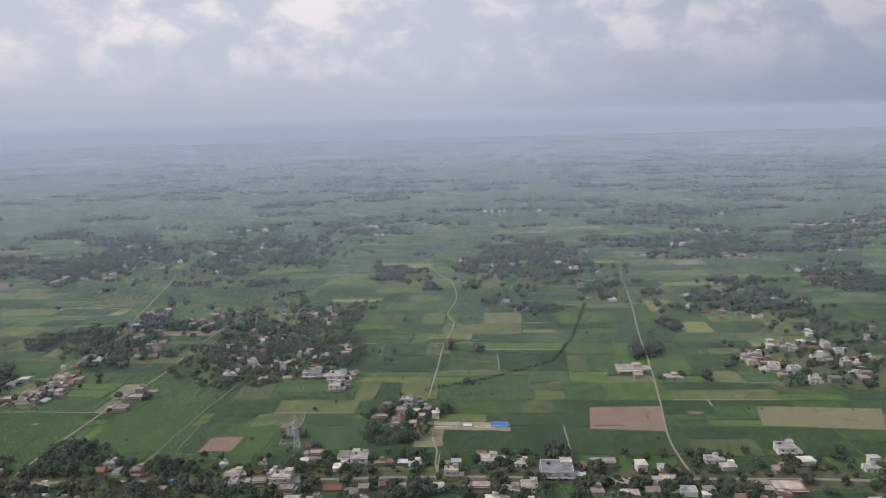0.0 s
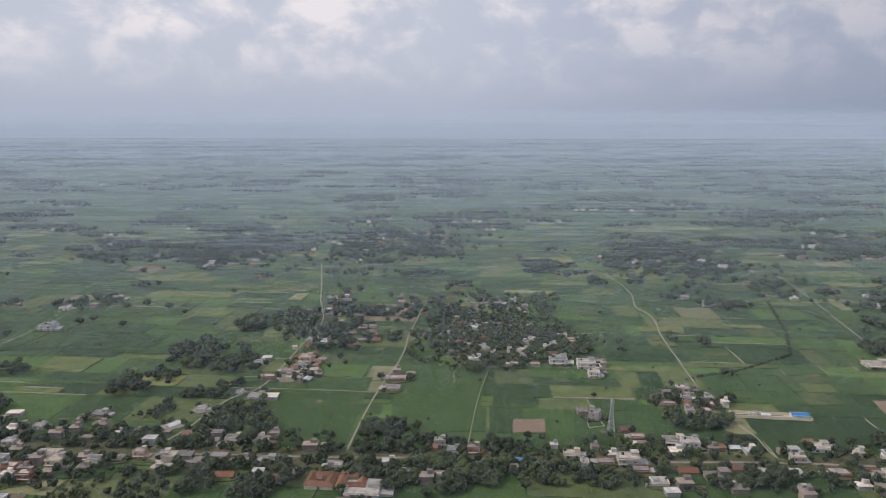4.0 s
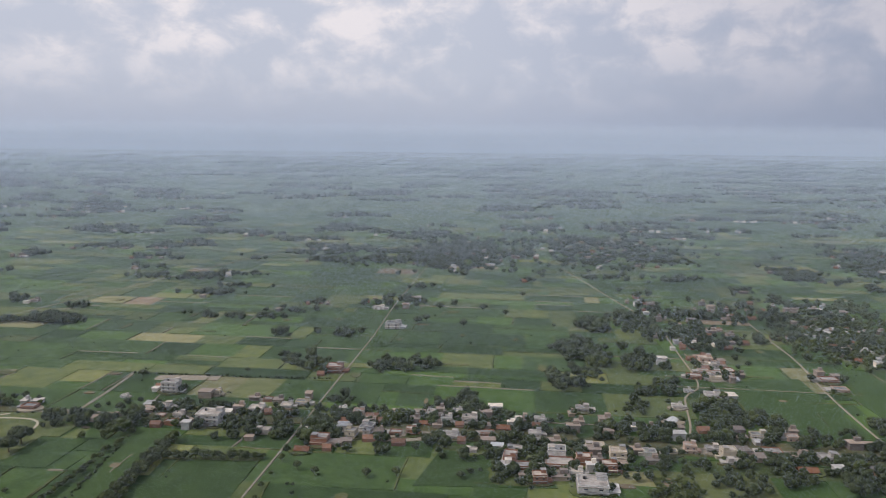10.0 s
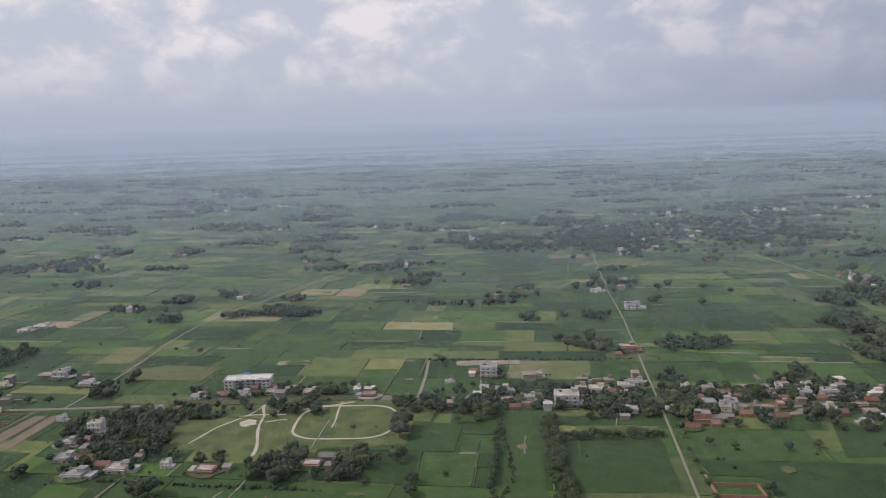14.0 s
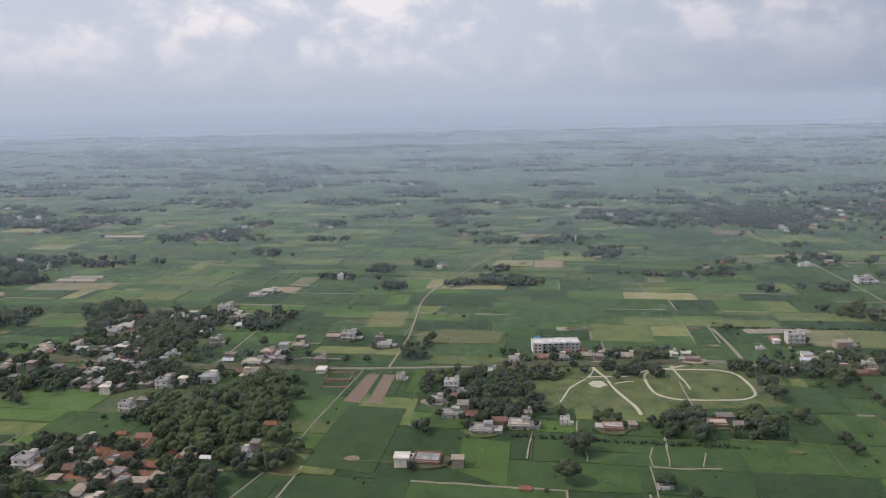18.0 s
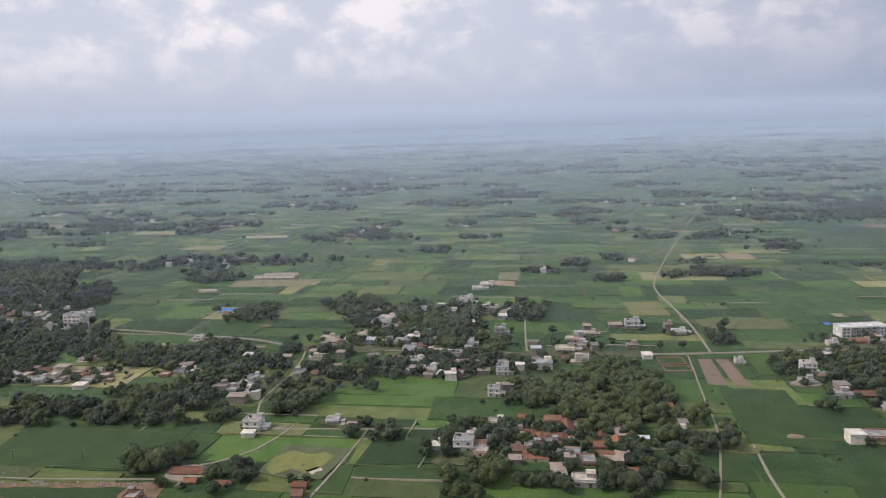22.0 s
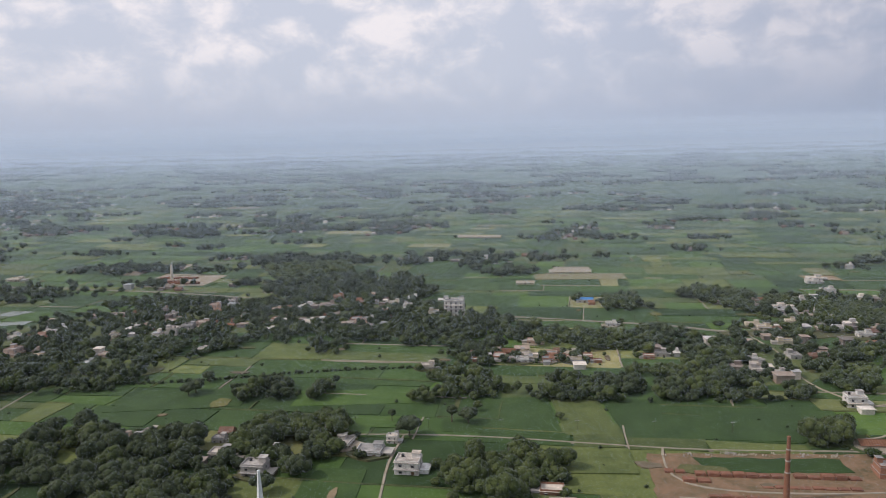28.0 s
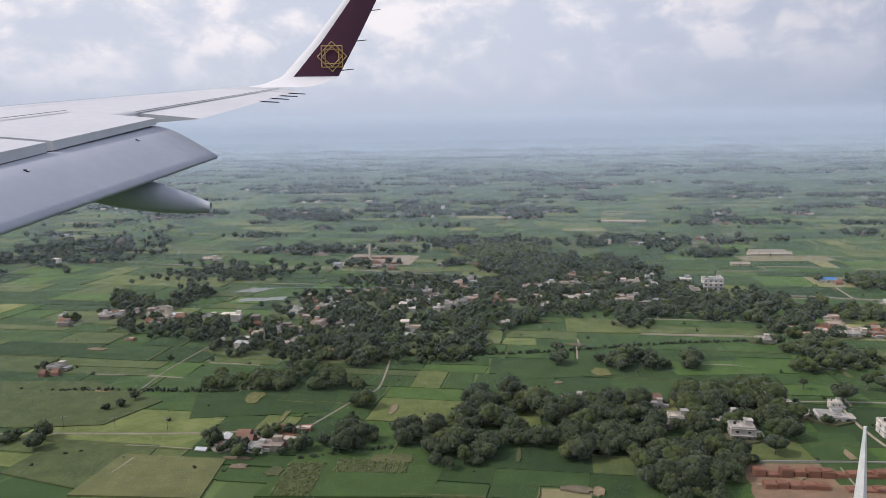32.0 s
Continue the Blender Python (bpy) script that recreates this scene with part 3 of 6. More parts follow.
def tree_mass(name, spots, label, category, material=None, protos=None, seed=3, group=""):
    """Many trees in one mesh; spots are (x, y, size) on the plan."""
    protos = protos or LOW
    r = np.random.RandomState(seed)
    vs, ts, qs, n = [], [], [], 0
    near = protos is LOW or protos is FINE
    for x, y, size in spots:
        size *= TREE_SIZE if near else 0.9
        v, t, q = protos[r.randint(len(protos))]
        a = r.uniform(0, 6.283)
        c, s = math.cos(a) * size, math.sin(a) * size
        vs.append(np.stack([v[:, 0] * c - v[:, 1] * s + x * S, v[:, 0] * s + v[:, 1] * c + y * S, v[:, 2] * size * r.uniform(0.85, 1.15) + rise(y * S)], 1))
        ts.append(t + n)
        qs.append(q + n)
        n += len(v)
    me = arrays_mesh(name, np.concatenate(vs), np.concatenate(ts), np.concatenate(qs), material or M_LEAF)
    return tagged(new(name, me), label, category, group, "stuff")


HOUSES = []   # (x, y, radius) of what is built


def free(x, y, gap):
    return all((x - a) ** 2 + (y - b) ** 2 > (gap + c) ** 2 for a, b, c in HOUSES)


def grove(cx, cy, rx, ry, n, size=1.0, label="dense grove of dark green mango trees", material=None, seed=None, square=False):
    r = random.Random(seed if seed is not None else int(cx * 7 + cy * 13))
    spots = []
    n = int(n * 2.3)
    for _ in range(n * 6):
        a, d = r.uniform(0, 6.283), (math.sqrt(r.random()) if r.random() < 0.74 else r.uniform(0.8, 1.55))
        px, py = cx + d * rx * math.cos(a), cy + d * ry * math.sin(a)
        if (noise.noise(Vector((px / 30.0, py / 17.0, 3.0))) < 0.02) if cy > 500 else (noise.noise(Vector((px, py, 3.0)) / 13.0) < -0.16):
            continue
        w = 0.8 + 0.2 * math.sin(3 * a + cx) + 0.12 * math.sin(7 * a + cy)
        x, y = (cx + rx * r.uniform(-1, 1), cy + ry * r.uniform(-1, 1)) if square else (cx + rx * d * w * math.cos(a), cy + ry * d * w * math.sin(a))
        if free(x, y, 1.4) and not near_road(x, y, 1.6) and all((x - p) ** 2 + (y - q) ** 2 > 4.6 for p, q, _ in spots[-80:]):
            spots.append((x, y, size * r.uniform(0.62, 1.15)))
            if len(spots) >= n:
                break
    if spots:
        tree_mass("grove", spots, label, "trees", material, FARMID if cy > 500 else None, seed=r.randint(0, 9999), group="groves and village trees")


def inside(x, y, poly):
    hit = False
    for (ax, ay), (bx, by) in zip(poly, poly[1:] + poly[:1]):
        if (ay > y) != (by > y) and x < ax + (bx - ax) * (y - ay) / (by - ay):
            hit = not hit
    return hit


def wood(poly, n, size=1.0, material=None):
    """A stand of trees over a polygon of the plan, thinning out at its edge."""
    r = random.Random(int(poly[0][0] * 7 + poly[0][1] * 13))
    x0, x1, y0, y1 = min(p[0] for p in poly), max(p[0] for p in poly), min(p[1] for p in poly), max(p[1] for p in poly)
    gap = 1.85 * size
    n = int(n * 1.8)
    spots = []
    for _ in range(n * 60):
        x, y = r.uniform(x0, x1), r.uniform(y0, y1)
        if inside(x + r.gauss(0, 1.6), y + r.gauss(0, 1.6), poly) and free(x, y, 1.7) and noise.noise(Vector((x, y, 5.0)) / 9.0) > -0.22 and not near_road(x, y, 1.5) and all((x - p) ** 2 + (y - q) ** 2 > gap * gap for p, q, _ in spots):
            spots.append((x, y, size * r.choice((0.5, 0.6, 0.7, 0.8, 0.9, 1.0, 1.15)) * r.uniform(0.9, 1.1)))
            if len(spots) >= n:
                break
    if spots:
        fresh = material or (M_LEAF2 if r.random() < 0.18 else None)
        if not fresh and len(spots) > 24:
            pale = [q for k, q in enumerate(spots) if noise.noise(Vector((q[0], q[1], 8.0)) / 7.0) > 0.27 or k % 13 == 0]
            spots = [q for q in spots if q not in pale]
            tree_mass("grove", pale, "lighter green trees scattered through a wood", "trees", M_LEAF2, FINE if y0 < 215 else FARMID if y0 > 425 else None, r.randint(0, 9999), "groves and village trees")
        tree_mass("grove", spots, "young orchard planted in close rows" if material else ("mixed fresh green trees standing close together" if fresh else "dense dark green mango trees standing close together"),
                  "trees", fresh, FINE if y0 < 215 else FARMID if y0 > 425 else None, r.randint(0, 9999), "groves and village trees")


def tree_row(x0, y0, x1, y1, n, size=0.8, spread=1.2, kinds=(1, 3, 4)):
    r = random.Random(int(x0 * 3 + y1))
    for i in range(n):
        u = (i + r.uniform(-0.3, 0.3)) / max(1, n - 1)
        tree(r.choice(kinds), x0 + (x1 - x0) * u + r.uniform(-spread, spread), y0 + (y1 - y0) * u + r.uniform(-spread, spread), size * r.uniform(0.7, 1.2), r.randint(0, 359))

# ---- houses ----


def window(wall, x, y, z, w, h, side):
    """A window with a dark pane, a frame round it and a concrete sunshade; side: 's', 'e' or 'w' wall."""
    def turned(b):
        x0, x1, d0, d1, z0, z1 = b
        if side == "s":
            return (x + x0, x + x1, y - d1, y - d0, z + z0, z + z1)
        k = 1 if side == "e" else -1
        lo, hi = sorted((x + k * d0, x + k * d1))
        return (lo, hi, y + x0, y + x1, z + z0, z + z1)
    win = part("window", Shape().box(*turned((-w / 2, w / 2, -0.06, 0.03, 0, h))), M_DARK, wall)
    if side == "s":
        part("sunshade", Shape().box(*turned((-w / 2 - 0.2, w / 2 + 0.2, 0, 0.55, h + 0.12, h + 0.22))), M_ROOF, win)


def flat_house(w, d, storeys, wall, label, tower=True, verandah=False, tank=False):
    """A flat-roofed house: walls, roof slabs, parapet, stair tower, windows and door. Its front faces -y."""
    root = thing("house", label, "house", "village houses")
    hgt = 3.1 * storeys
    body = part("wall", Shape().box(-w / 2, w / 2, -d / 2, d / 2, -0.2, hgt), wall, root)
    for s in range(storeys):
        part("roof_slab" if s == storeys - 1 else "floor_slab", Shape().box(-w / 2 - 0.35, w / 2 + 0.35, -d / 2 - (1.1 if s < storeys - 1 else 0.45), d / 2 + 0.3, 3.1 * (s + 1), 3.1 * (s + 1) + 0.16), M_ROOF, root)
        n = max(2, int(w / 3.2))
        for i in range(n):
            x = -w / 2 + w * (i + 0.5) / n
            if s == 0 and i == n // 2:
                part("door", Shape().box(x - 0.55, x + 0.55, -d / 2 - 0.05, -d / 2 + 0.02, 0, 2.1), M_WOOD, root)
            else:
                window(body, x, -d / 2, 3.1 * s + 1.0, 1.1, 1.2, "s")
        for y in (0.0,):
            window(body, w / 2, y, 3.1 * s + 1.0, 1.0, 1.2, "e")
            window(body, -w / 2, y, 3.1 * s + 1.0, 1.0, 1.2, "w")
    z = hgt + 0.16
    par = Shape().box(-w / 2, w / 2, -d / 2, -d / 2 + 0.15, z, z + 0.8).box(-w / 2, w / 2, d / 2 - 0.15, d / 2, z, z + 0.8)
    par.box(-w / 2, -w / 2 + 0.15, -d / 2 + 0.15, d / 2 - 0.15, z, z + 0.8).box(w / 2 - 0.15, w / 2, -d / 2 + 0.15, d / 2 - 0.15, z, z + 0.8)
    part("parapet", par, wall, root)
    if tower:
        tw = part("stair_tower", Shape().box(w / 2 - 3.2, w / 2 - 0.3, d / 2 - 3.0, d / 2 - 0.3, z, z + 2.3), wall, root)
        part("cap", Shape().box(w / 2 - 3.5, w / 2, d / 2 - 3.3, d / 2, z + 2.3, z + 2.45), M_ROOF, tw)
    if tank:
        part("water_tank", Shape().tube((-w / 4, d / 5, z), (-w / 4, d / 5, z + 1.3), 0.6, 0.55, 10), M_TANK, root)
    if w < 12 and storeys < 4:
        k = 1 if tower else -1
        part("annex", Shape().box(min(k * w / 2, k * (w / 2 + 3.4)), max(k * w / 2, k * (w / 2 + 3.4)), -d * 0.30, d * 0.42, -0.2, 2.5).box(min(k * w / 2, k * (w / 2 + 3.7)), max(k * w / 2, k * (w / 2 + 3.7)), -d * 0.36, d * 0.46, 2.5, 2.64), M_CEMENT if storeys == 1 else wall, root, "low rough annex with a flat roof")
    if verandah:
        for i in range(4):
            x = -w / 2 + 0.2 + (w - 0.4) * i / 3
            part("column", Shape().box(x - 0.15, x + 0.15, -d / 2 - 1.6, -d / 2 - 1.3, 0, 2.9), wall, root)
        part("verandah_roof", Shape().box(-w / 2, w / 2, -d / 2 - 1.9, -d / 2 - 0.46, 2.9, 3.03), M_ROOF, root)
    return root


def gable_house(w, d, wall, roof, label, high=2.4, rise=1.5, name="cottage"):
    """A low house under a two-sided roof of tiles or sheets."""
    root = thing(name, label, "house" if name == "cottage" else "shed", "village houses")
    body = Shape().box(-w / 2, w / 2, -d / 2, d / 2, -0.2, high)
    body.add([(-w / 2, -d / 2, high), (-w / 2, d / 2, high), (-w / 2, 0, high + rise), (w / 2, -d / 2, high), (w / 2, d / 2, high), (w / 2, 0, high + rise)], [(0, 2, 1), (3, 4, 5)])
    part("wall", body, wall, root)
    for k in (-1, 1):
        sh = Shape()
        n = int((w + 0.8) / 0.5)
        top, bot = [], []
        for i in range(n + 1):
            x = -w / 2 - 0.4 + (w + 0.8) * i / n
            lift = 0.12 if i % 2 else 0.02
            top += [(x, k * 0.02, high + rise + 0.15 + lift), (x, k * (d / 2 + 0.5), high - 0.35 + lift)]
            bot += [(x, k * 0.02, high + rise + 0.05), (x, k * (d / 2 + 0.5), high - 0.45)]
        for lst in (top, bot):
            sh.add(lst, [(2 * i, 2 * i + 1, 2 * i + 3, 2 * i + 2) for i in range(n)])
        part("roof", sh, roof, root)
    part("ridge", Shape().box(-w / 2 - 0.4, w / 2 + 0.4, -0.2, 0.2, high + rise + 0.18, high + rise + 0.34), roof, root)
    part("door", Shape().box(-0.5, 0.5, -d / 2 - 0.04, -d / 2 + 0.02, 0, 1.9), M_WOOD, root)
    for x in (-w / 4 - 0.3, w / 4 + 0.3):
        part("window", Shape().box(x - 0.4, x + 0.4, -d / 2 - 0.03, -d / 2 + 0.02, 1.0, 1.8), M_DARK, root)
    return root


HOUSE_KINDS = {
    "white1": (lambda: flat_house(8.5, 6.5, 1, M_WHITE, "small whitewashed flat-roofed village house"), 6),
    "white2": (lambda: flat_house(9, 7.5, 2, M_WHITE, "two-storey whitewashed flat-roofed house with a stair tower", tank=True), 6.5),
    "white3": (lambda: flat_house(11, 8, 3, M_WHITE, "three-storey white concrete house with projecting floor slabs", tank=True), 7.5),
    "cream1": (lambda: flat_house(9.5, 6, 1, M_CREAM, "cream plastered single-storey house with a verandah", verandah=True), 6.5),
    "cream2": (lambda: flat_house(8, 7, 2, M_CREAM, "two-storey cream plastered house with a flat roof"), 6),
    "pink1": (lambda: flat_house(7.5, 6, 1, M_PINK, "pink-washed single-storey flat-roofed house", tower=False), 5.5),
    "pink2": (lambda: flat_house(8.5, 7, 2, M_PINK, "two-storey pink-washed village house"), 6),
    "brick1": (lambda: flat_house(9, 6.5, 1, M_BRICK, "unplastered red brick house with a concrete roof", tower=False), 6.5),
    "brick2": (lambda: flat_house(8.5, 7, 2, M_BRICK, "unfinished two-storey brick house with concrete slabs"), 6),
    "grey1": (lambda: flat_house(8, 6, 1, M_CEMENT, "bare grey cement house with a flat roof"), 6),
    "grey2": (lambda: flat_house(9, 7, 2, M_CEMENT, "two-storey bare cement house with a stair tower", tank=True), 6.5),
    "tile": (lambda: gable_house(9, 5, M_BRICK, M_TILE, "low brick cottage under a brown tiled roof"), 6),
    "tile_long": (lambda: gable_house(14, 5.5, M_CREAM, M_TILE, "long mud-walled cottage under weathered clay tiles"), 8),
    "tin": (lambda: gable_house(8, 5, M_CEMENT, M_TIN, "small shed under pale corrugated sheets", 2.2, 0.8, "shed"), 5.5),
    "blue": (lambda: gable_house(9, 6, M_WHITE, M_BLUE, "white shed under a bright blue sheet roof", 3.6, 0.7, "shed"), 6),
}
HOUSE_PROTO = {}


def house(kind, x, y, turn=None, size=0.85):
    make, rad = HOUSE_KINDS[kind]
    m = place(x, y, 0.0, turn if turn is not None else -5)
    if kind not in HOUSE_PROTO:
        HOUSE_PROTO[kind] = make()
        HOUSE_PROTO[kind].matrix_basis = m
        made = HOUSE_PROTO[kind]
    else:
        made = copy_thing(HOUSE_PROTO[kind], m)
    made.scale = (size, size, min(size, 0.62))
    HOUSES.append((x, y, rad * 0.75 * size))
    return made


MIX = ["white1"] * 3 + ["white2"] * 2 + ["cream1", "cream1", "cream2", "pink1", "pink2"] + ["brick1"] * 2 + ["brick2"] + ["grey1"] * 4 + ["grey2"] * 2 + ["tile"] * 2 + ["tin"]
FAR_PLASTER = Shape()
FAR_TILED = Shape()
FAR_MUD = Shape()


def far_house(x, y, r):
    k = r.uniform(0.55, 1.0)
    w, d, h = r.uniform(4, 7.5) * k, r.uniform(4, 6) * k, r.choice((2.0, 2.1, 2.2, 3.6))
    x, y = x * S, y * S
    z = rise(y)
    if r.random() < 0.78:
        FAR_HOUSES = FAR_PLASTER if r.random() < (0.6 if y > 900 else 0.3) else FAR_MUD
        FAR_HOUSES.box(x - w / 2, x + w / 2, y - d / 2, y + d / 2, z - 0.4, z + h).box(x - w / 2 - 0.3, x + w / 2 + 0.3, y - d / 2 - 0.4, y + d / 2 + 0.3, z + h, z + h + 0.2)
        if r.random() < 0.35:
            FAR_HOUSES.box(x, x + w / 2 - 0.3, y, y + d / 2 - 0.3, z + h + 0.2, z + h + 1.7)
    else:
        FAR_TILED.add([(x - w / 2, y - d / 2, z - 0.4), (x + w / 2, y - d / 2, z - 0.4), (x + w / 2, y + d / 2, z - 0.4), (x - w / 2, y + d / 2, z - 0.4), (x - w / 2, y - d / 2, z + 1.7), (x + w / 2, y - d / 2, z + 1.7),
                       (x + w / 2, y + d / 2, z + 1.7), (x - w / 2, y + d / 2, z + 1.7), (x - w / 2, y, z + 3.0), (x + w / 2, y, z + 3.0)],
                      [(0, 1, 5, 4), (1, 2, 6, 9, 5), (2, 3, 7, 6), (3, 0, 4, 8, 7), (4, 5, 9, 8), (6, 7, 8, 9)])


YARDS = []


def yard(cx, cy, rx, ry, seed=0, material=None):
    """A patch of trodden village earth with a ragged edge."""
    r = random.Random(seed + int(cx))
    z = 0.44 + 0.006 * len(YARDS)
    YARDS.append((cx, cy))
    pts = []
    for i in range(26):
        a = 2 * math.pi * i / 26
        k = 1 + 0.14 * math.sin(3 * a + cx) + r.uniform(-0.1, 0.1)
        pts.append(((cx + rx * k * math.cos(a)) * S, (cy + ry * k * math.sin(a)) * S))
    thing("village_yard", "trodden earth and grass round the village houses", "ground", kind="structure", shape=Shape().prism(pts, 0.0, z, 0.03), material=material or M_YARD)


def village(cx, cy, rx, ry, houses, trees, kinds=None, size=0.9, far=False, seed=0, gap=1.0):
    """Houses and trees strewn over an ellipse of the plan."""
    r = random.Random(seed + int(cx * 3 + cy))
    made = 0
    houses = int(houses * 0.9) if far else houses
    if not far:
        for _ in range(int(houses * 0.6)):
            a, d = r.uniform(0, 6.283), math.sqrt(r.random()) * 1.05
            x, y = cx + rx * d * math.cos(a), cy + ry * d * math.sin(a)
            if not near_road(x, y, 2.6) and free(x, y, 1.6):
                far_house(x, y, r)
                HOUSES.append((x, y, 1.8))
    for _ in range(houses * 30):
        if made >= houses:
            break
        a, d = r.uniform(0, 6.283), math.sqrt(r.random())
        x, y = cx + rx * d * math.cos(a), cy + ry * d * math.sin(a)
        if near_road(x, y, 3.2):
            continue
        if far:
            far_house(x, y, r)
            made += 1
        elif free(x, y, 2.6 + gap):
            house(r.choice(kinds or MIX), x, y, -5 + r.choice((0, 0, 0, 90, 180, 270)) + r.uniform(-7, 7), r.uniform(0.5, 0.78))
            made += 1
    if not far and houses > 2:
        yard(cx, cy, rx * 1.02, ry * 1.02, seed, M_GRASS)
    if trees:
        grove(cx, cy, rx * 1.08, ry * 1.08, trees, size, "leafy village trees standing among the houses", seed=seed + int(cx))

# ---- the lie of the villages: x, y, half width, half depth on the plan ----


def along_main(x):
    for (ax, ay), (bx, by) in zip(MAIN, MAIN[1:]):
        if bx <= x <= ax:
            return ay + (by - ay) * (ax - x) / (ax - bx)
    return MAIN[-1][1]


def roadside(x0, x1, n, deep=22, kinds=None, trees=0, south=0.5, seed=0):
    r = random.Random(seed)
    made = 0
    for _ in range(n * 20):
        if made >= n:
            break
        x = r.uniform(x0, x1)
        k = -1 if r.random() < south else 1
        y = along_main(x) + k * (6 + deep * r.random() ** 1.6)
        if free(x, y, 3.0) and not near_road(x, y, 2.8):
            house(r.choice(kinds or MIX), x, y, -4 + (180 if k < 0 else 0) + r.uniform(-4, 4), r.uniform(0.52, 0.82))
            made += 1
    for _ in range(int(n * 2.6)):
        x = r.uniform(x0, x1)
        y = along_main(x) + r.choice((-1, 1)) * (4 + deep * r.random())
        if free(x, y, 1.7) and not near_road(x, y, 2.4):
            far_house(x, y, r)
            HOUSES.append((x, y, 1.8))
    for a in range(int(x0), int(x1), 60):
        b = min(a + 60, x1)
        yard((a + b) / 2, along_main((a + b) / 2), (b - a) / 2 + 4, deep * 0.5, seed)
    if trees:
        per = 60
        xs = x0
        while xs < x1:
            xe = min(xs + per, x1)
            c = along_main((xs + xe) / 2)
            grove((xs + xe) / 2, c, (xe - xs) / 2 + 3, deep + 7, int(trees * (xe - xs) / (x1 - x0)), 0.82, "mixed roadside trees between the houses", seed=seed + int(xs), square=True)
            xs = xe


# landmark houses
house("white2", -76, 437, -5, 1.14)
house("white2", -59, 412, -5, 0.70)
house("cream1", -95, 462, -5, 0.74)
house("pink1", -176, 391, -5, 1.00)
house("brick1", -174, 408, -5, 0.99)
house("white2", 52, 298, -5, 1.45)
house("cream1", 120, 431, -5, 1.50)
house("grey1", 140, 413, -5, 0.93)
house("white1", 23, 313, -5, 0.97)
house("pink1", 77, 306, -5, 0.69)
house("white2", 159, 311, -5, 0.86)
house("grey2", -72, 350, 70, 0.70)
house("grey1", 30, 283, -5, 0.91)
house("cream2", 38, 283, -5, 0.80)
house("brick1", 18, 288, -5, 0.86)
house("cream1", -41, 321, -5, 0.97)
house("brick1", -57, 325, -5, 0.68)
house("grey2", 6, 299, -5, 0.63)
house("grey2", -68, 299, -5, 0.97)
house("brick1", -78, 299, -5, 0.73)
house("white3", -88, 295, 85, 0.40)
house("blue", -116, 301, -5, 0.50)
house("tin", -15, 314, -5, 0.68)
house("pink1", 98, 288, -5, 0.86)
house("white1", 123, 305, -5, 0.69)
house("brick1", 144, 278, -5, 1.32)
house("white2", -60, 430, -5, 1.12)
house("pink2", -233, 441, -5, 0.86)
house("brick1", -249, 411, -5, 0.82)
house("white1", -249, 379, -5, 0.93)
house("white1", -260, 387, -5, 0.44)
house("white2", -433, 517, -5, 1.11)
house("grey1", -423, 611, -5, 1.14)
house("white1", -450, 576, -5, 0.93)
house("brick1", -342, 291, -5, 1.16)
house("white2", -332, 269, -5, 1.22)
house("cream2", -316, 299, -5, 0.80)
house("brick2", -322, 286, -5, 0.63)
house("white1", -427, 326, 80, 0.86)
house("white2", -398, 345, 80, 0.44)
house("white2", -385, 345, -5, 0.49)
house("white3", -502, 329, -5, 0.96)
house("brick2", -457, 412, -5, 0.98)
house("white1", -330, 305, -5, 0.51)
house("white1", -388, 318, -5, 0.82)
house("brick2", -406, 321, -5, 0.50)
house("cream1", -464, 357, -5, 0.68)
house("white1", -368, 350, -5, 0.52)
house("grey1", -322, 355, -5, 0.80)
house("white1", -345, 340, -5, 0.56)
house("pink2", -283, 307, -5, 0.57)
house("grey1", -273, 308, -5, 0.66)
house("brick1", -248, 306, -5, 0.88)
house("grey1", -226, 301, -5, 0.94)
house("grey2", -150, 318, -5, 0.55)
house("brick2", -135, 310, -5, 0.58)
house("white1", -181, 275, -5, 1.50)
house("tin", -281, 342, 60, 0.78)
house("white1", -273, 361, -5, 0.59)
house("white1", -261, 437, -5, 0.63)
house("white1", -235, 327, -5, 0.50)
house("white3", -538, 372, -5, 0.75)
house("grey2", -519, 334, -5, 0.52)
house("pink2", -433, 341, -5, 0.57)
house("cream2", -433, 316, 80, 0.63)
house("grey2", -426, 319, 80, 0.46)
house("white2", -390, 335, -5, 0.55)
house("tile", -452, 300, -5, 0.67)
house("cream2", -512, 369, -5, 0.45)
house("brick1", -529, 337, -5, 0.40)
house("white2", -442, 348, -5, 0.40)
house("brick1", -413, 320, -5, 0.57)
house("brick1", -371, 321, -5, 0.64)
house("white1", -349, 322, -5, 0.64)
house("brick1", -483, 361, -5, 0.50)
house("white1", -471, 352, -5, 0.64)
house("white1", -456, 321, -5, 0.43)
house("white1", -559, 363, -5, 0.40)
house("white3", -715, 302, -5, 0.55)
house("grey1", -721, 289, -5, 0.70)
house("grey1", -714, 274, -5, 0.85)
house("tile", -704, 274, -5, 0.85)
house("grey1", -701, 259, -5, 1.01)
house("grey1", -686, 264, -5, 1.0)
house("white2", -668, 267, -5, 0.40)
house("brick1", -650, 262, -5, 0.79)
house("brick1", -720, 233, -5, 0.98)
house("cream1", -818, 339, -5, 0.95)
house("cream1", -802, 366, -5, 0.61)
house("white2", -777, 381, -5, 0.84)
house("white1", -755, 367, -5, 0.79)
house("white2", -871, 444, -5, 0.86)
house("white1", -864, 484, -5, 0.89)
house("white2", -918, 388, -5, 1.14)
house("grey2", -850, 371, -5, 0.61)
house("white1", -867, 351, -5, 0.63)
house("tin", -835, 316, -5, 0.60)
house("tile", -786, 263, -5, 0.53)
house("tin", -801, 233, -5, 0.51)
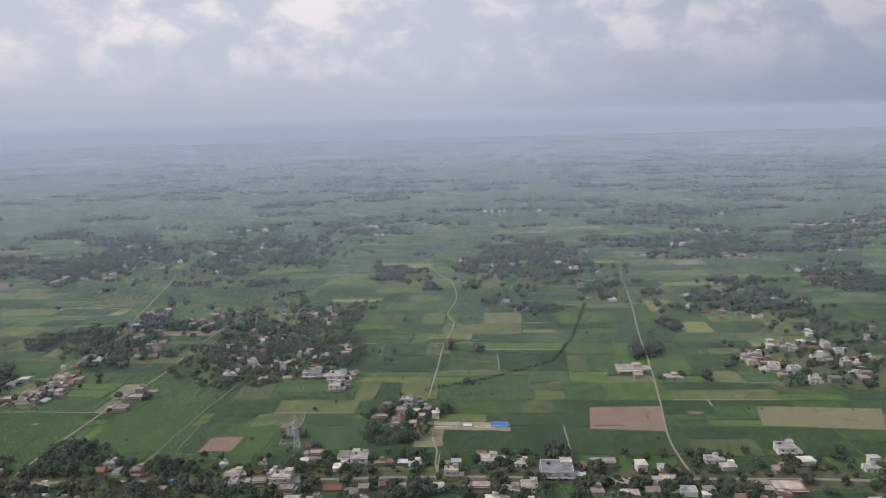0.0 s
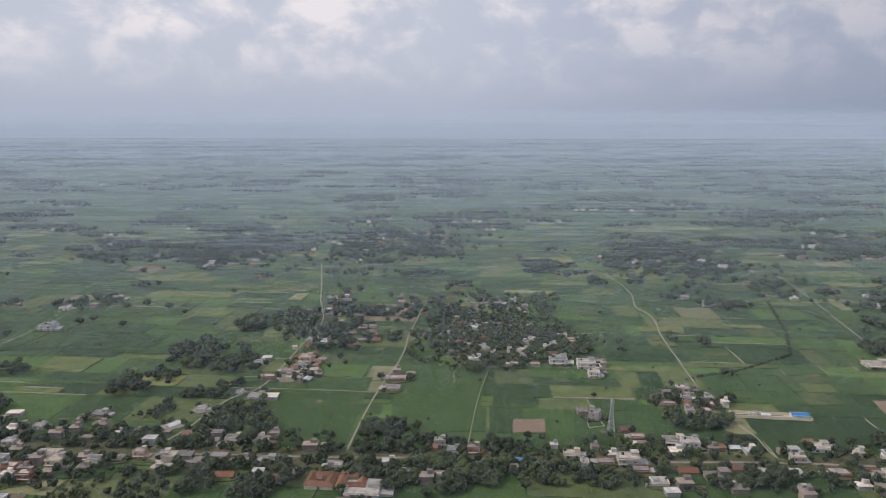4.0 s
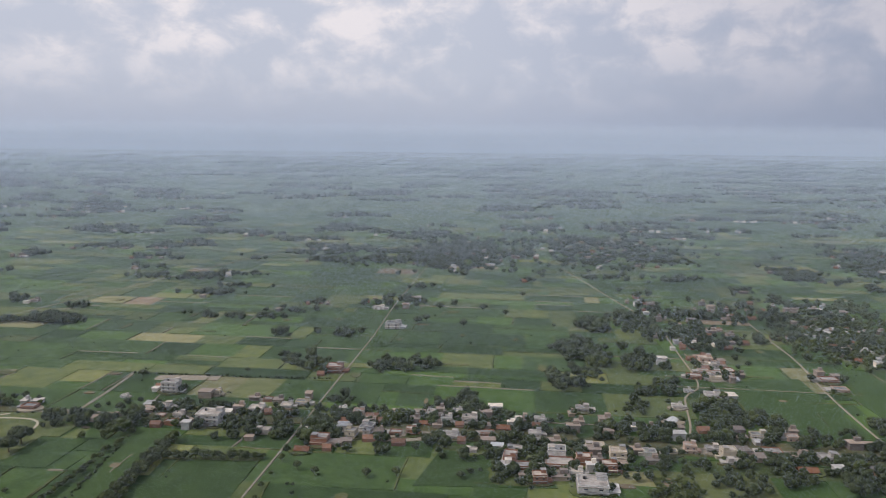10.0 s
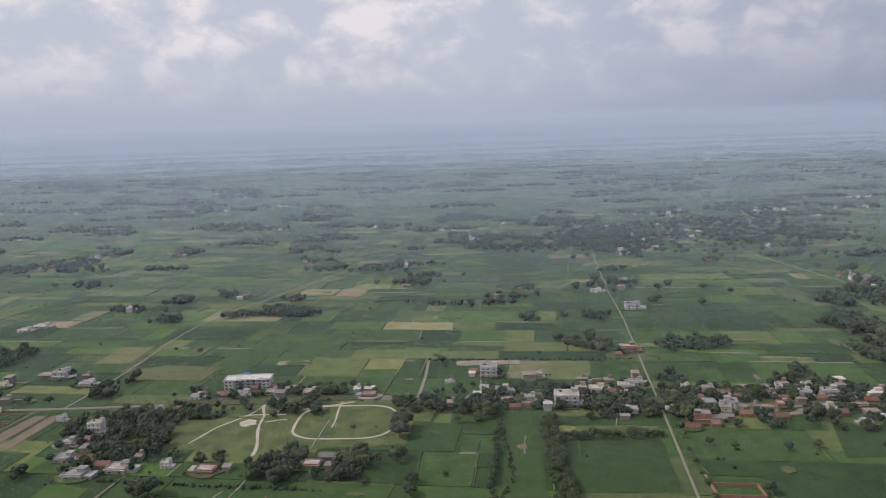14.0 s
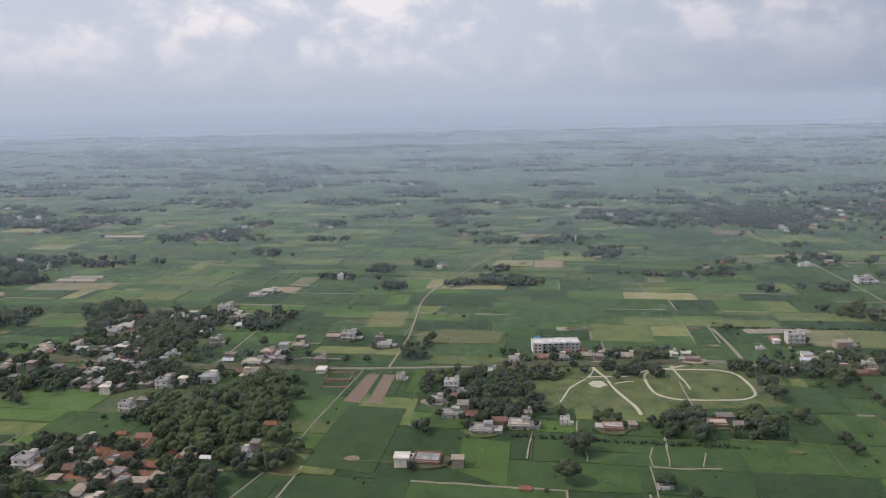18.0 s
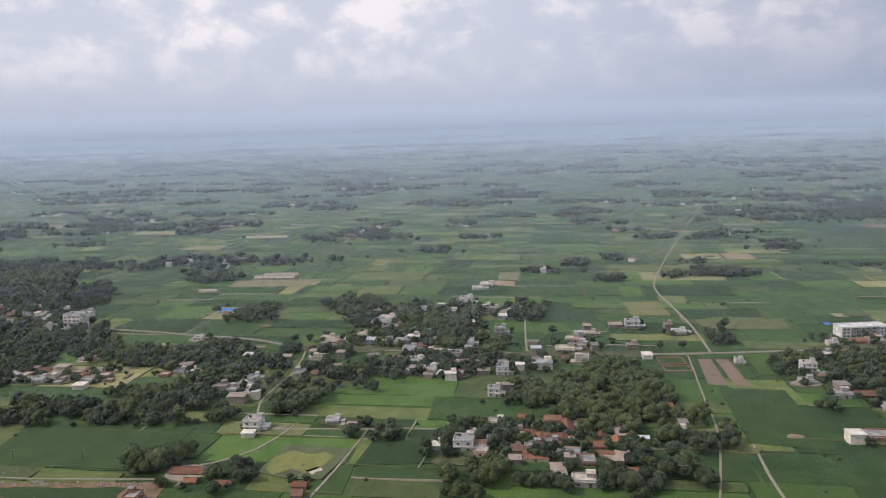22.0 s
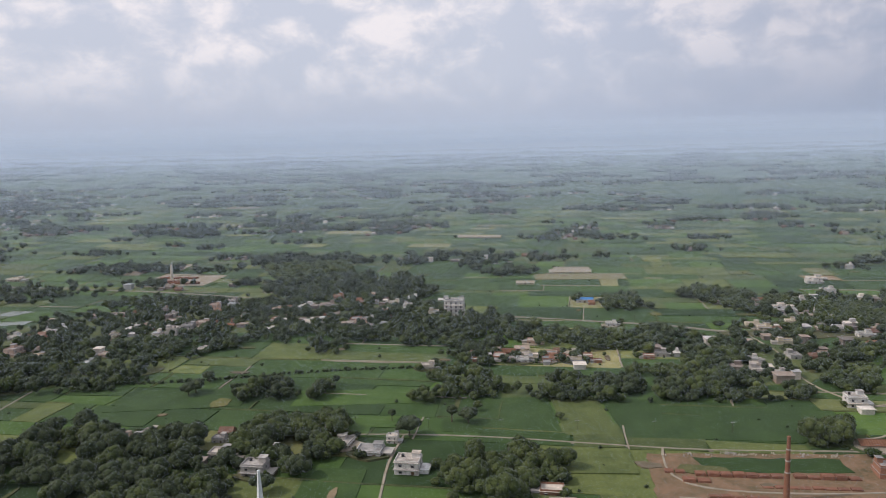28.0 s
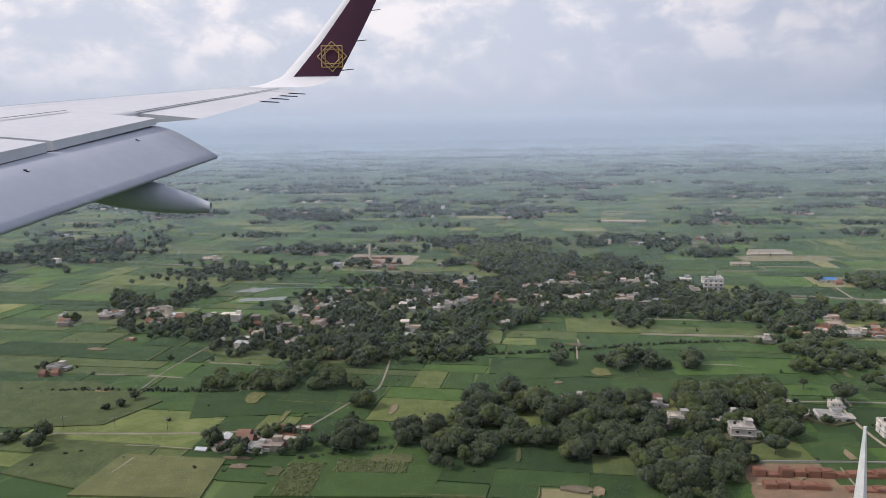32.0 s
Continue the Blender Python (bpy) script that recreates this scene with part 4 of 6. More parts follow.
house("white2", -788, 234, -5, 0.53)
house("cream1", -649, 351, -5, 0.53)
house("white2", -740, 317, -5, 0.40)
house("brick1", -609, 266, -5, 0.71)
house("white1", -897, 342, -5, 0.76)
house("white1", -899, 376, -5, 0.55)
house("tile", -686, 214, -5, 0.40)
house("white1", -641, 216, -5, 0.40)
house("grey1", -532, 348, -5, 0.82)
house("brick1", -598, 344, -5, 0.74)
house("grey1", -809, 343, -5, 0.63)
house("white2", -854, 278, -5, 0.55)
house("white2", -865, 226, -5, 0.74)
house("grey1", -826, 200, -5, 0.87)
house("white2", -947, 244, -5, 0.71)
house("white1", -917, 249, -5, 0.58)
house("brick1", -909, 245, -5, 0.50)
house("tile_long", -943, 199, -5, 0.40)
house("tile", -954, 200, -5, 0.47)
house("tile", -917, 197, -5, 0.53)
house("white1", -917, 404, -5, 1.14)
house("grey1", -834, 228, -5, 0.58)
house("tile_long", -809, 208, -5, 0.40)
house("grey1", -814, 267, -5, 0.57)
house("white1", -1018, 366, -5, 0.64)
house("tile", -820, 247, -5, 0.52)
house("brick1", -1010, 305, -5, 0.52)
house("grey1", -1004, 309, -5, 0.65)
house("tile", -843, 253, -5, 0.43)
house("white1", -1121, 197, -5, 0.91)
house("grey1", -1131, 203, 80, 0.85)
house("grey1", -1158, 191, -5, 0.45)
house("grey2", -1154, 181, -5, 0.75)
house("white2", -1107, 185, -5, 0.80)
house("grey1", -1170, 194, -5, 0.78)
house("white1", -1154, 199, -5, 0.40)
house("grey1", -1175, 206, -5, 0.53)
house("white2", -1115, 207, -5, 0.40)
house("grey1", -1202, 211, -5, 0.56)
house("blue", -1025, 429, -5, 1.05)
house("white1", -902, 355, -5, 0.93)
house("white1", -858, 495, -5, 1.06)
house("white1", -940, 424, -5, 0.52)
house("tile", -1074, 313, -5, 0.67)
house("pink1", -1062, 331, -5, 0.71)
house("cream1", -1044, 299, -5, 0.56)
house("brick1", -1034, 299, -5, 0.40)
house("brick1", -1064, 171, -5, 0.70)
house("white1", -1205, 357, -5, 0.51)
house("white1", -1227, 318, -5, 0.48)
house("white1", -1203, 408, -5, 0.78)
house("white1", -1303, 165, -5, 0.55)
house("brick1", -1313, 167, -5, 0.46)
house("tin", -1320, 164, -5, 0.40)
house("brick1", -1299, 172, -5, 0.40)
house("brick1", -1292, 181, -5, 0.40)
house("grey1", -1415, 240, -5, 0.74)
house("tin", -1314, 266, -5, 0.49)
house("grey1", -1111, 289, -5, 0.71)
house("brick1", -1406, 285, -5, 0.40)
house("tile", -1412, 319, -5, 0.66)
house("tile", -1352, 314, -5, 0.62)
house("white1", -1068, 299, -5, 0.65)
house("cream1", -1463, 519, -5, 1.10)
house("white1", -1361, 283, -5, 0.40)

# small houses among the trees of the nearer villages
village(-232, 425, 9, 24, 8, 0)
village(-350, 286, 24, 14, 5, 24, kinds=["grey1", "white1", "brick1", "brick2"], size=0.7)
village(-105, 480, 45, 48, 22, 150, kinds=["grey1", "brick1", "cream1", "white1", "grey2", "tile"], size=0.75)
village(-838, 230, 30, 20, 14, 30, size=0.85, kinds=["tile", "tile_long", "tile", "brick1", "white1", "pink1", "grey1"])
village(-871, 314, 34, 12, 9, 40)
village(-886, 415, 42, 26, 10, 30)
village(-960, 299, 40, 30, 6, 44)
village(-1165, 400, 54, 40, 16, 0)
village(-1068, 304, 30, 8, 10, 8, size=0.8, kinds=["tile", "brick1", "pink1", "cream1", "tile_long"])
village(-1241, 395, 66, 46, 12, 60)
village(-1310, 290, 50, 40, 9, 50)
village(-1306, 170, 13, 6, 11, 6, kinds=["brick1", "grey1", "tin", "grey1"])
village(-1310, 360, 44, 40, 9, 60)
village(-1422, 325, 46, 12, 10, 0)
village(-960, 206, 8, 5, 4, 0, kinds=["tile", "tile_long"])

# lesser houses along the main road
roadside(60, 330, 12, 18, trees=70, south=0.6, seed=11)
roadside(-120, 58, 10, 18, trees=55, south=0.55, seed=12)
roadside(-290, -122, 10, 18, trees=60, south=0.5, seed=13)
roadside(-450, -292, 12, 20, trees=60, south=0.45, seed=14)
roadside(-560, -452, 5, 10, trees=26, south=0.4, seed=15)
roadside(-700, -600, 3, 9, trees=16, south=0.1, seed=16, kinds=["white1", "cream1", "brick1"])
roadside(-850, -780, 3, 10, trees=6, south=0.3, seed=17)
roadside(-960, -852, 6, 16, trees=10, south=0.5, seed=18)

# trees leaning over the verges of the village road
r = random.Random(88)
verge = []
x = 330.0
while x > -560:
    x -= r.uniform(3.0, 9.0)
    for k in (-1, 1):
        y = along_main(x) + k * r.uniform(2.6, 5.0)
        if r.random() < 0.55 and free(x, y, 0.9):
            verge.append((x, y, r.choice((0.5, 0.6, 0.7, 0.85, 1.0))))
tree_mass("verge_trees", verge, "dark green trees along the verges of the village road", "trees", seed=61, group="groves and village trees")

# yards, huts and shrubs close round the nearer houses
r = random.Random(404)
shrubs, greens = [], []
for hx, hy, hr in [q for q in HOUSES if q[1] < 470 and q[2] > 2.0]:
    if r.random() < 0.55:
        pts = [((hx + (hr + r.uniform(0.5, 2.6)) * 1.25 * math.cos(a)) * S, (hy - 0.8 + (hr + r.uniform(0.3, 1.8)) * math.sin(a)) * S) for a in (0.524 * k for k in range(12))]
        thing("house_yard", "trodden bare earth and weeds close round a house", "ground", kind="structure", shape=Shape().prism(pts, 0.0, 0.80 + 0.004 * r.randint(0, 40)), material=r.choice((M_YARD, M_YARD, M_GRASS, M_TRACK)))
    for _ in range(r.randint(0, 2)):
        a, d = r.uniform(0, 6.283), hr * 1.35 + r.uniform(2.4, 5.5)
        x, y = hx + d * math.cos(a), hy + d * math.sin(a)
        if free(x, y, 2.0) and not near_road(x, y, 1.8):
            far_house(x, y, r)
            HOUSES.append((x, y, 1.6))
    for _ in range(r.randint(3, 7)):
        a, d = r.uniform(0, 6.283), hr + r.uniform(0.6, 4.5)
        x, y = hx + d * math.cos(a), hy + d * math.sin(a)
        if free(x, y, 0.5) and not near_road(x, y, 1.2) and not (abs(x - hx) < hr and y < hy - hr * 0.3 and r.random() < 0.8):
            (shrubs if r.random() < 0.6 else greens).append((x, y, r.choice((0.25, 0.3, 0.4, 0.55, 0.7, 0.85))))
tree_mass("garden_trees", shrubs, "dark shrubs and small trees round the houses", "trees", seed=51, group="groves and village trees")
tree_mass("garden_trees", greens, "fresh green bananas and bushes round the houses", "trees", M_LEAF2, seed=52, group="groves and village trees")

# villages behind
village(-140, 575, 62, 50, 46, 60, far=True)
village(-17, 372, 19, 15, 9, 10)
village(256, 588, 52, 48, 26, 110, far=True)
village(389, 665, 36, 60, 16, 80, far=True)
village(238, 432, 42, 40, 26, 40)
village(104, 775, 76, 130, 34, 200, far=True)
village(-40, 735, 26, 20, 6, 20, far=True)
village(362, 880, 60, 55, 14, 80, far=True)
village(410, 1206, 87, 94, 24, 120, far=True)
village(283, 500, 36, 14, 8, 14, far=True)
village(85, 585, 17, 16, 9, 10, far=True)
village(-226, 500, 36, 46, 22, 34, far=True)
village(-229, 553, 20, 90, 26, 30, far=True)
village(-206, 905, 86, 130, 40, 200, far=True)
village(-394, 916, 51, 140, 16, 130, far=True)
village(-36, 760, 26, 26, 7, 26, far=True)
village(-432, 600, 32, 22, 6, 10, far=True)
grove(-569, 1120, 47, 50, 60, 0.9)
grove(-684, 523, 18, 12, 16, 0.9)
village(-404, 843, 82, 90, 30, 120, far=True)
grove(-695, 516, 36, 6, 18, 0.8)
grove(-787, 566, 15, 9, 9, 1.0)
grove(-770, 505, 9, 7, 6, 0.95)
village(-1098, 603, 75, 28, 24, 60, far=True)
village(-996, 753, 43, 34, 9, 40, far=True)
grove(-1249, 597, 49, 30, 50, 1.05)
grove(-1079, 533, 22, 14, 16, 0.95)
grove(-1425, 459, 48, 44, 50)
village(-1605, 568, 70, 90, 20, 150, far=True)
grove(-1447, 821, 49, 40, 50, 1.0)
village(-1380, 560, 60, 20, 10, 50, far=True)
village(-1330, 478, 26, 8, 6, 4, far=True)

# lone trees and stands of trees
# first quarter
wood([(-278, 548), (-250, 560), (-232, 520), (-240, 490), (-262, 500)], 30)
wood([(-319, 459), (-302, 469), (-289, 443), (-300, 426)], 23)
wood([(-258, 352), (-237, 351), (-228, 328), (-242, 326)], 16)
wood([(-189, 338), (-173, 346), (-161, 336), (-173, 324)], 11)
wood([(-35, 369), (-19, 381), (-5, 367), (-2, 341), (-22, 332), (-35, 340)], 31, 0.90)
wood([(50, 315), (60, 320), (59, 308)], 2, 1.20)
wood([(133, 473), (153, 478), (142, 451), (126, 452)], 15)
wood([(3, 492), (12, 506), (10, 481)], 3)
wood([(26, 483), (35, 496), (31, 470)], 3)
wood([(168, 529), (187, 535), (175, 504)], 9)
wood([(17, 415), (27, 419), (25, 404)], 2)
wood([(149, 408), (164, 412), (160, 403)], 2)
wood([(23, 294), (34, 301), (44, 293), (44, 273), (24, 269)], 18)
wood([(61, 300), (69, 302), (70, 283), (58, 281)], 6)
wood([(76, 285), (97, 289), (93, 270), (73, 266)], 11)
wood([(-26, 303), (-6, 296), (-14, 271), (-32, 277)], 13)
wood([(-134, 315), (-114, 320), (-81, 301), (-77, 275), (-120, 283)], 40, 0.95)
wood([(-195, 314), (-162, 323), (-132, 310), (-128, 278), (-178, 287)], 50, 0.95)
wood([(-235, 314), (-197, 308), (-187, 287), (-218, 283)], 19, 0.90)
wood([(-73, 323), (-31, 303), (-34, 287), (-55, 289)], 15, 0.90)
wood([(109, 288), (134, 282), (126, 268), (99, 269)], 10, 0.90)
wood([(204, 404), (222, 412), (212, 393), (200, 392)], 7)
# second quarter
wood([(-491, 427), (-480, 443), (-464, 428), (-469, 413)], 15)
wood([(-439, 425), (-428, 434), (-408, 438), (-394, 422), (-408, 411), (-432, 412)], 30)
wood([(-334, 408), (-316, 424), (-303, 417), (-303, 400), (-315, 390), (-334, 380)], 33)
wood([(-321, 468), (-303, 483), (-303, 439), (-317, 438)], 23)
tree(2, -401, 576, 1.00, 128)
tree(0, -382, 523, 1.00, 310)
tree(2, -366, 574, 1.00, 300)
tree(1, -349, 560, 1.00, 185)
tree(2, -416, 529, 1.00, 110)
tree(0, -410, 538, 1.00, 250)
tree(1, -537, 558, 1.00, 104)
tree(1, -184, 408, 1.00, 235)
tree(1, -330, 632, 1.00, 175)
wood([(-392, 357), (-380, 369), (-371, 358), (-374, 337), (-384, 333)], 17)
wood([(-300, 531), (-282, 548), (-276, 520), (-288, 505)], 24)
wood([(-285, 441), (-267, 454), (-259, 423), (-286, 418)], 23)
wood([(-290, 394), (-261, 402), (-263, 383), (-288, 378)], 17, 0.90)
wood([(-264, 363), (-243, 372), (-246, 335), (-263, 307), (-272, 316), (-267, 340)], 40)
wood([(-153, 541), (-94, 603), (-41, 628), (-63, 543), (-43, 483), (-50, 456), (-68, 434), (-128, 415), (-152, 430), (-173, 452), (-171, 490)], 250, 0.9)
wood([(-186, 350), (-176, 343), (-167, 338), (-179, 334), (-189, 314), (-197, 314)], 15, 0.90)
wood([(-255, 299), (-241, 296), (-245, 273), (-256, 273)], 9)
wood([(-229, 294), (-211, 292), (-214, 274), (-232, 264)], 15, 1.05)
wood([(-188, 290), (-163, 294), (-168, 276), (-184, 275)], 12, 1.10)
wood([(-156, 302), (-114, 304), (-130, 277), (-154, 269), (-162, 281)], 31)
wood([(-310, 278), (-290, 289), (-289, 257), (-310, 256)], 32, 0.55, M_LEAF2)
wood([(-285, 281), (-265, 290), (-261, 270), (-278, 257)], 13, 0.95)
wood([(-322, 334), (-303, 342), (-287, 322), (-303, 303), (-318, 308)], 19, 0.90)
wood([(-481, 338), (-453, 343), (-437, 309), (-462, 309)], 23, 0.95)
wood([(-454, 367), (-444, 372), (-424, 320), (-432, 316)], 14, 0.95)
wood([(-414, 343), (-397, 342), (-393, 327), (-409, 327)], 6, 0.90)
wood([(-529, 348), (-492, 353), (-479, 327), (-517, 329)], 18, 0.90)
wood([(-367, 329), (-345, 319), (-343, 307), (-363, 306)], 7, 0.90)
wood([(-239, 305), (-199, 312), (-203, 301), (-241, 296)], 8, 0.90)
wood([(-498, 442), (-494, 446), (-489, 434)], 2)
wood([(-297, 374), (-285, 366), (-289, 339), (-303, 342)], 8, 0.90)
# middle
wood([(-697, 321), (-648, 328), (-645, 321), (-694, 312)], 15, 0.95)
wood([(-640, 343), (-618, 351), (-608, 347), (-612, 341), (-638, 340)], 10)
wood([(-583, 333), (-544, 332), (-539, 341), (-537, 324), (-574, 321)], 16)
wood([(-712, 298), (-683, 302), (-667, 273), (-689, 264)], 24)
wood([(-634, 273), (-615, 278), (-603, 267), (-611, 257), (-628, 260)], 15)
wood([(-601, 273), (-572, 279), (-571, 267), (-595, 263)], 11)
tree(2, -577, 302, 1.35, 145)
tree(0, -568, 251, 0.90, 40)
tree(0, -568, 242, 0.90, 295)
tree(2, -664, 242, 1.30, 350)
tree(3, -442, 277, 0.80, 105)
tree(3, -450, 282, 0.80, 185)
tree(1, -421, 277, 0.80, 50)
tree(3, -409, 278, 0.80, 40)
tree(1, -442, 242, 1.00, 350)
tree(1, -383, 277, 0.70, 160)
tree(4, -556, 257, 0.60, 100)
wood([(-400, 352), (-386, 357), (-391, 340), (-404, 338)], 6, 0.95)
wood([(-429, 341), (-407, 343), (-411, 328), (-437, 328)], 12, 0.90)
wood([(-367, 328), (-340, 330), (-349, 315), (-370, 317)], 7, 0.90)
wood([(-372, 350), (-363, 350), (-370, 331), (-379, 330)], 5, 0.90)
wood([(-495, 332), (-476, 330), (-477, 309), (-493, 311)], 9, 0.90)
# third quarter
wood([(-949, 430), (-940, 460), (-921, 427), (-892, 419), (-870, 389), (-870, 371), (-890, 380), (-914, 395), (-934, 401)], 94)
wood([(-893, 357), (-870, 354), (-859, 357), (-850, 332), (-874, 322)], 22)
wood([(-850, 422), (-838, 443), (-822, 429), (-820, 400), (-839, 394)], 28)
wood([(-818, 296), (-807, 322), (-792, 319), (-781, 273), (-783, 256), (-768, 236), (-770, 225), (-784, 231), (-804, 250), (-821, 253), (-847, 272), (-847, 291), (-828, 285)], 107, 1.10)
wood([(-874, 241), (-850, 247), (-833, 230), (-834, 221), (-868, 234)], 15)
wood([(-828, 213), (-807, 216), (-788, 216), (-783, 199), (-828, 197)], 16)
wood([(-926, 318), (-903, 322), (-893, 299), (-911, 291)], 15)
tree(1, -822, 368, 1.10, 110)
tree(1, -771, 340, 0.90, 80)
tree(1, -760, 340, 0.90, 0)
tree(2, -887, 344, 1.00, 230)
tree(2, -667, 240, 1.25, 245)
tree(2, -672, 219, 1.30, 210)
tree(0, -640, 216, 1.00, 30)
tree(1, -633, 208, 1.00, 20)
tree(2, -577, 293, 1.20, 105)
tree(0, -845, 319, 1.00, 280)
tree(4, -599, 303, 0.60, 55)
tree(4, -586, 251, 0.60, 60)
wood([(-744, 364), (-729, 374), (-733, 347), (-744, 344)], 10)
wood([(-730, 309), (-717, 325), (-682, 327), (-681, 314), (-710, 288), (-727, 293)], 46)
wood([(-703, 284), (-686, 280), (-677, 262), (-688, 262), (-705, 282)], 10)
wood([(-650, 328), (-615, 339), (-620, 322), (-652, 318)], 15)
wood([(-662, 274), (-648, 278), (-650, 268)], 2, 0.90)
wood([(-635, 265), (-612, 271), (-617, 250), (-635, 251)], 13)
wood([(-606, 262), (-593, 265), (-581, 263), (-586, 253), (-607, 256)], 8, 0.95)
wood([(-549, 317), (-535, 324), (-545, 306), (-554, 306)], 5, 1.10)
wood([(-588, 332), (-575, 339), (-579, 322), (-592, 319)], 6)
wood([(-568, 336), (-549, 342), (-558, 324), (-572, 323)], 8)
wood([(-728, 260), (-721, 263), (-721, 252)], 2, 0.80)
# towards the kiln
wood([(-1250, 478), (-1220, 538), (-1146, 510), (-1122, 466), (-1128, 428), (-1081, 382), (-1059, 341), (-1079, 325), (-1113, 323), (-1150, 334)], 544, 1.05)
wood([(-1068, 355), (-1043, 354), (-1021, 343), (-1000, 356), (-983, 349), (-965, 294), (-982, 287), (-1003, 308), (-1041, 319)], 95)
wood([(-1071, 263), (-1059, 271), (-1030, 268), (-995, 273), (-964, 267), (-960, 250), (-990, 246), (-1043, 246), (-1065, 248)], 99, 1.05)
wood([(-1111, 277), (-1087, 276), (-1069, 251), (-1091, 249)], 23, 1.05)
wood([(-1016, 430), (-997, 440), (-986, 406), (-1009, 401)], 27)
wood([(-978, 209), (-967, 217), (-960, 199), (-973, 196)], 6, 1.25)
wood([(-948, 205), (-938, 212), (-932, 199), (-943, 192)], 6)
wood([(-948, 271), (-935, 274), (-931, 243), (-943, 252)], 11)
wood([(-946, 321), (-924, 320), (-922, 298), (-939, 292)], 11)
wood([(-959, 434), (-935, 449), (-919, 432), (-916, 377), (-933, 388)], 61)
wood([(-962, 351), (-932, 350), (-931, 335), (-960, 336)], 13)
wood([(-901, 409), (-867, 407), (-857, 372), (-869, 337), (-894, 329), (-906, 363)], 65)
wood([(-850, 410), (-828, 426), (-832, 396)], 11)
wood([(-828, 279), (-807, 306), (-794, 278), (-791, 249), (-788, 234), (-797, 221), (-811, 225), (-822, 235), (-832, 261)], 87, 1.15)
wood([(-876, 238), (-862, 247), (-846, 243), (-851, 225), (-869, 225), (-876, 229)], 16)
wood([(-849, 283), (-839, 286), (-840, 263), (-848, 266)], 6)
wood([(-867, 209), (-851, 214), (-853, 196), (-864, 188), (-872, 188)], 11, 1.05)
wood([(-847, 205), (-836, 210), (-839, 196), (-848, 195)], 4, 1.05)
wood([(-833, 205), (-818, 210), (-821, 193), (-836, 193)], 7, 1.05)
wood([(-816, 208), (-803, 206), (-799, 198), (-807, 188), (-818, 192)], 7)
wood([(-786, 232), (-771, 234), (-779, 220), (-788, 220)], 5, 1.10)
wood([(-909, 247), (-888, 246), (-884, 234), (-909, 232)], 10, 0.95)
wood([(-921, 316), (-913, 311), (-911, 284), (-919, 284)], 5, 0.90)
wood([(-885, 311), (-871, 310), (-873, 298), (-885, 298)], 3, 0.90)
tree(2, -844, 315, 1.10, 220)
tree(0, -847, 352, 1.00, 10)
# last quarter
wood([(-1239, 201), (-1220, 207), (-1196, 201), (-1180, 178), (-1156, 171), (-1152, 160), (-1204, 159), (-1234, 177)], 40, 1.10)
wood([(-1191, 199), (-1168, 193), (-1160, 183), (-1175, 179)], 7)
wood([(-1167, 218), (-1157, 226), (-1137, 221), (-1127, 216), (-1131, 197), (-1141, 193), (-1159, 201)], 32, 1.10)
wood([(-1188, 259), (-1176, 268), (-1162, 262), (-1157, 270), (-1144, 258), (-1158, 245), (-1180, 245)], 25, 1.05)
wood([(-1344, 332), (-1303, 323), (-1277, 325), (-1263, 333), (-1215, 335), (-1209, 318), (-1239, 308), (-1229, 274), (-1248, 253), (-1287, 252)], 130)
wood([(-1336, 441), (-1253, 439), (-1189, 461), (-1135, 471), (-1130, 422), (-1154, 377), (-1143, 330), (-1159, 311), (-1186, 328), (-1219, 329), (-1279, 353), (-1325, 380)], 340, 0.90)
wood([(-1264, 549), (-1204, 574), (-1192, 517), (-1247, 510)], 112, 1.10)
tree(2, -1204, 255, 1.00, 255)
wood([(-1103, 333), (-1086, 343), (-1074, 333), (-1080, 293), (-1100, 293)], 33)
wood([(-1106, 263), (-1080, 263), (-1077, 250), (-1105, 250)], 13, 1.05)
wood([(-1025, 287), (-989, 287), (-980, 279), (-995, 267), (-1026, 269)], 24)
wood([(-1062, 345), (-1038, 355), (-1023, 334), (-987, 344), (-992, 327), (-1060, 325)], 43)
wood([(-997, 304), (-967, 312), (-974, 291), (-998, 291)], 14)
wood([(-930, 396), (-892, 406), (-868, 379), (-887, 341), (-916, 348), (-937, 330), (-938, 373)], 64)
wood([(-1017, 422), (-993, 439), (-996, 406), (-1017, 398)], 22)
wood([(-962, 452), (-945, 459), (-951, 427), (-965, 426)], 16)
wood([(-1099, 189), (-1076, 194), (-1065, 195), (-1058, 181), (-1067, 163), (-1097, 162)], 40, 1.15)
wood([(-978, 204), (-962, 204), (-960, 218), (-976, 219)], 9, 1.2)
wood([(-971, 258), (-958, 264), (-960, 252)], 2, 0.90)
wood([(-943, 284), (-924, 284), (-924, 271), (-934, 254), (-945, 254)], 15)
tree(2, -1090, 224, 1.00, 50)
tree(5, -1096, 225, 1.00, 200)
tree(4, -1057, 228, 0.80, 90)
wood([(-1468, 382), (-1428, 366), (-1422, 417), (-1406, 387), (-1413, 341), (-1428, 319)], 65, 1.05)
wood([(-1428, 314), (-1341, 316), (-1316, 288), (-1307, 295), (-1271, 276), (-1260, 262), (-1276, 241), (-1300, 244), (-1334, 268), (-1351, 277), (-1415, 296)], 98, 1.05)
wood([(-1345, 224), (-1336, 237), (-1294, 240), (-1281, 229), (-1285, 218), (-1311, 216), (-1335, 213)], 37)
wood([(-1319, 167), (-1302, 176), (-1295, 170), (-1308, 161)], 5, 0.95)
wood([(-1280, 177), (-1270, 181), (-1265, 166), (-1277, 164)], 6, 1.20)
wood([(-1262, 177), (-1244, 183), (-1243, 165), (-1260, 168)], 7, 1.10)
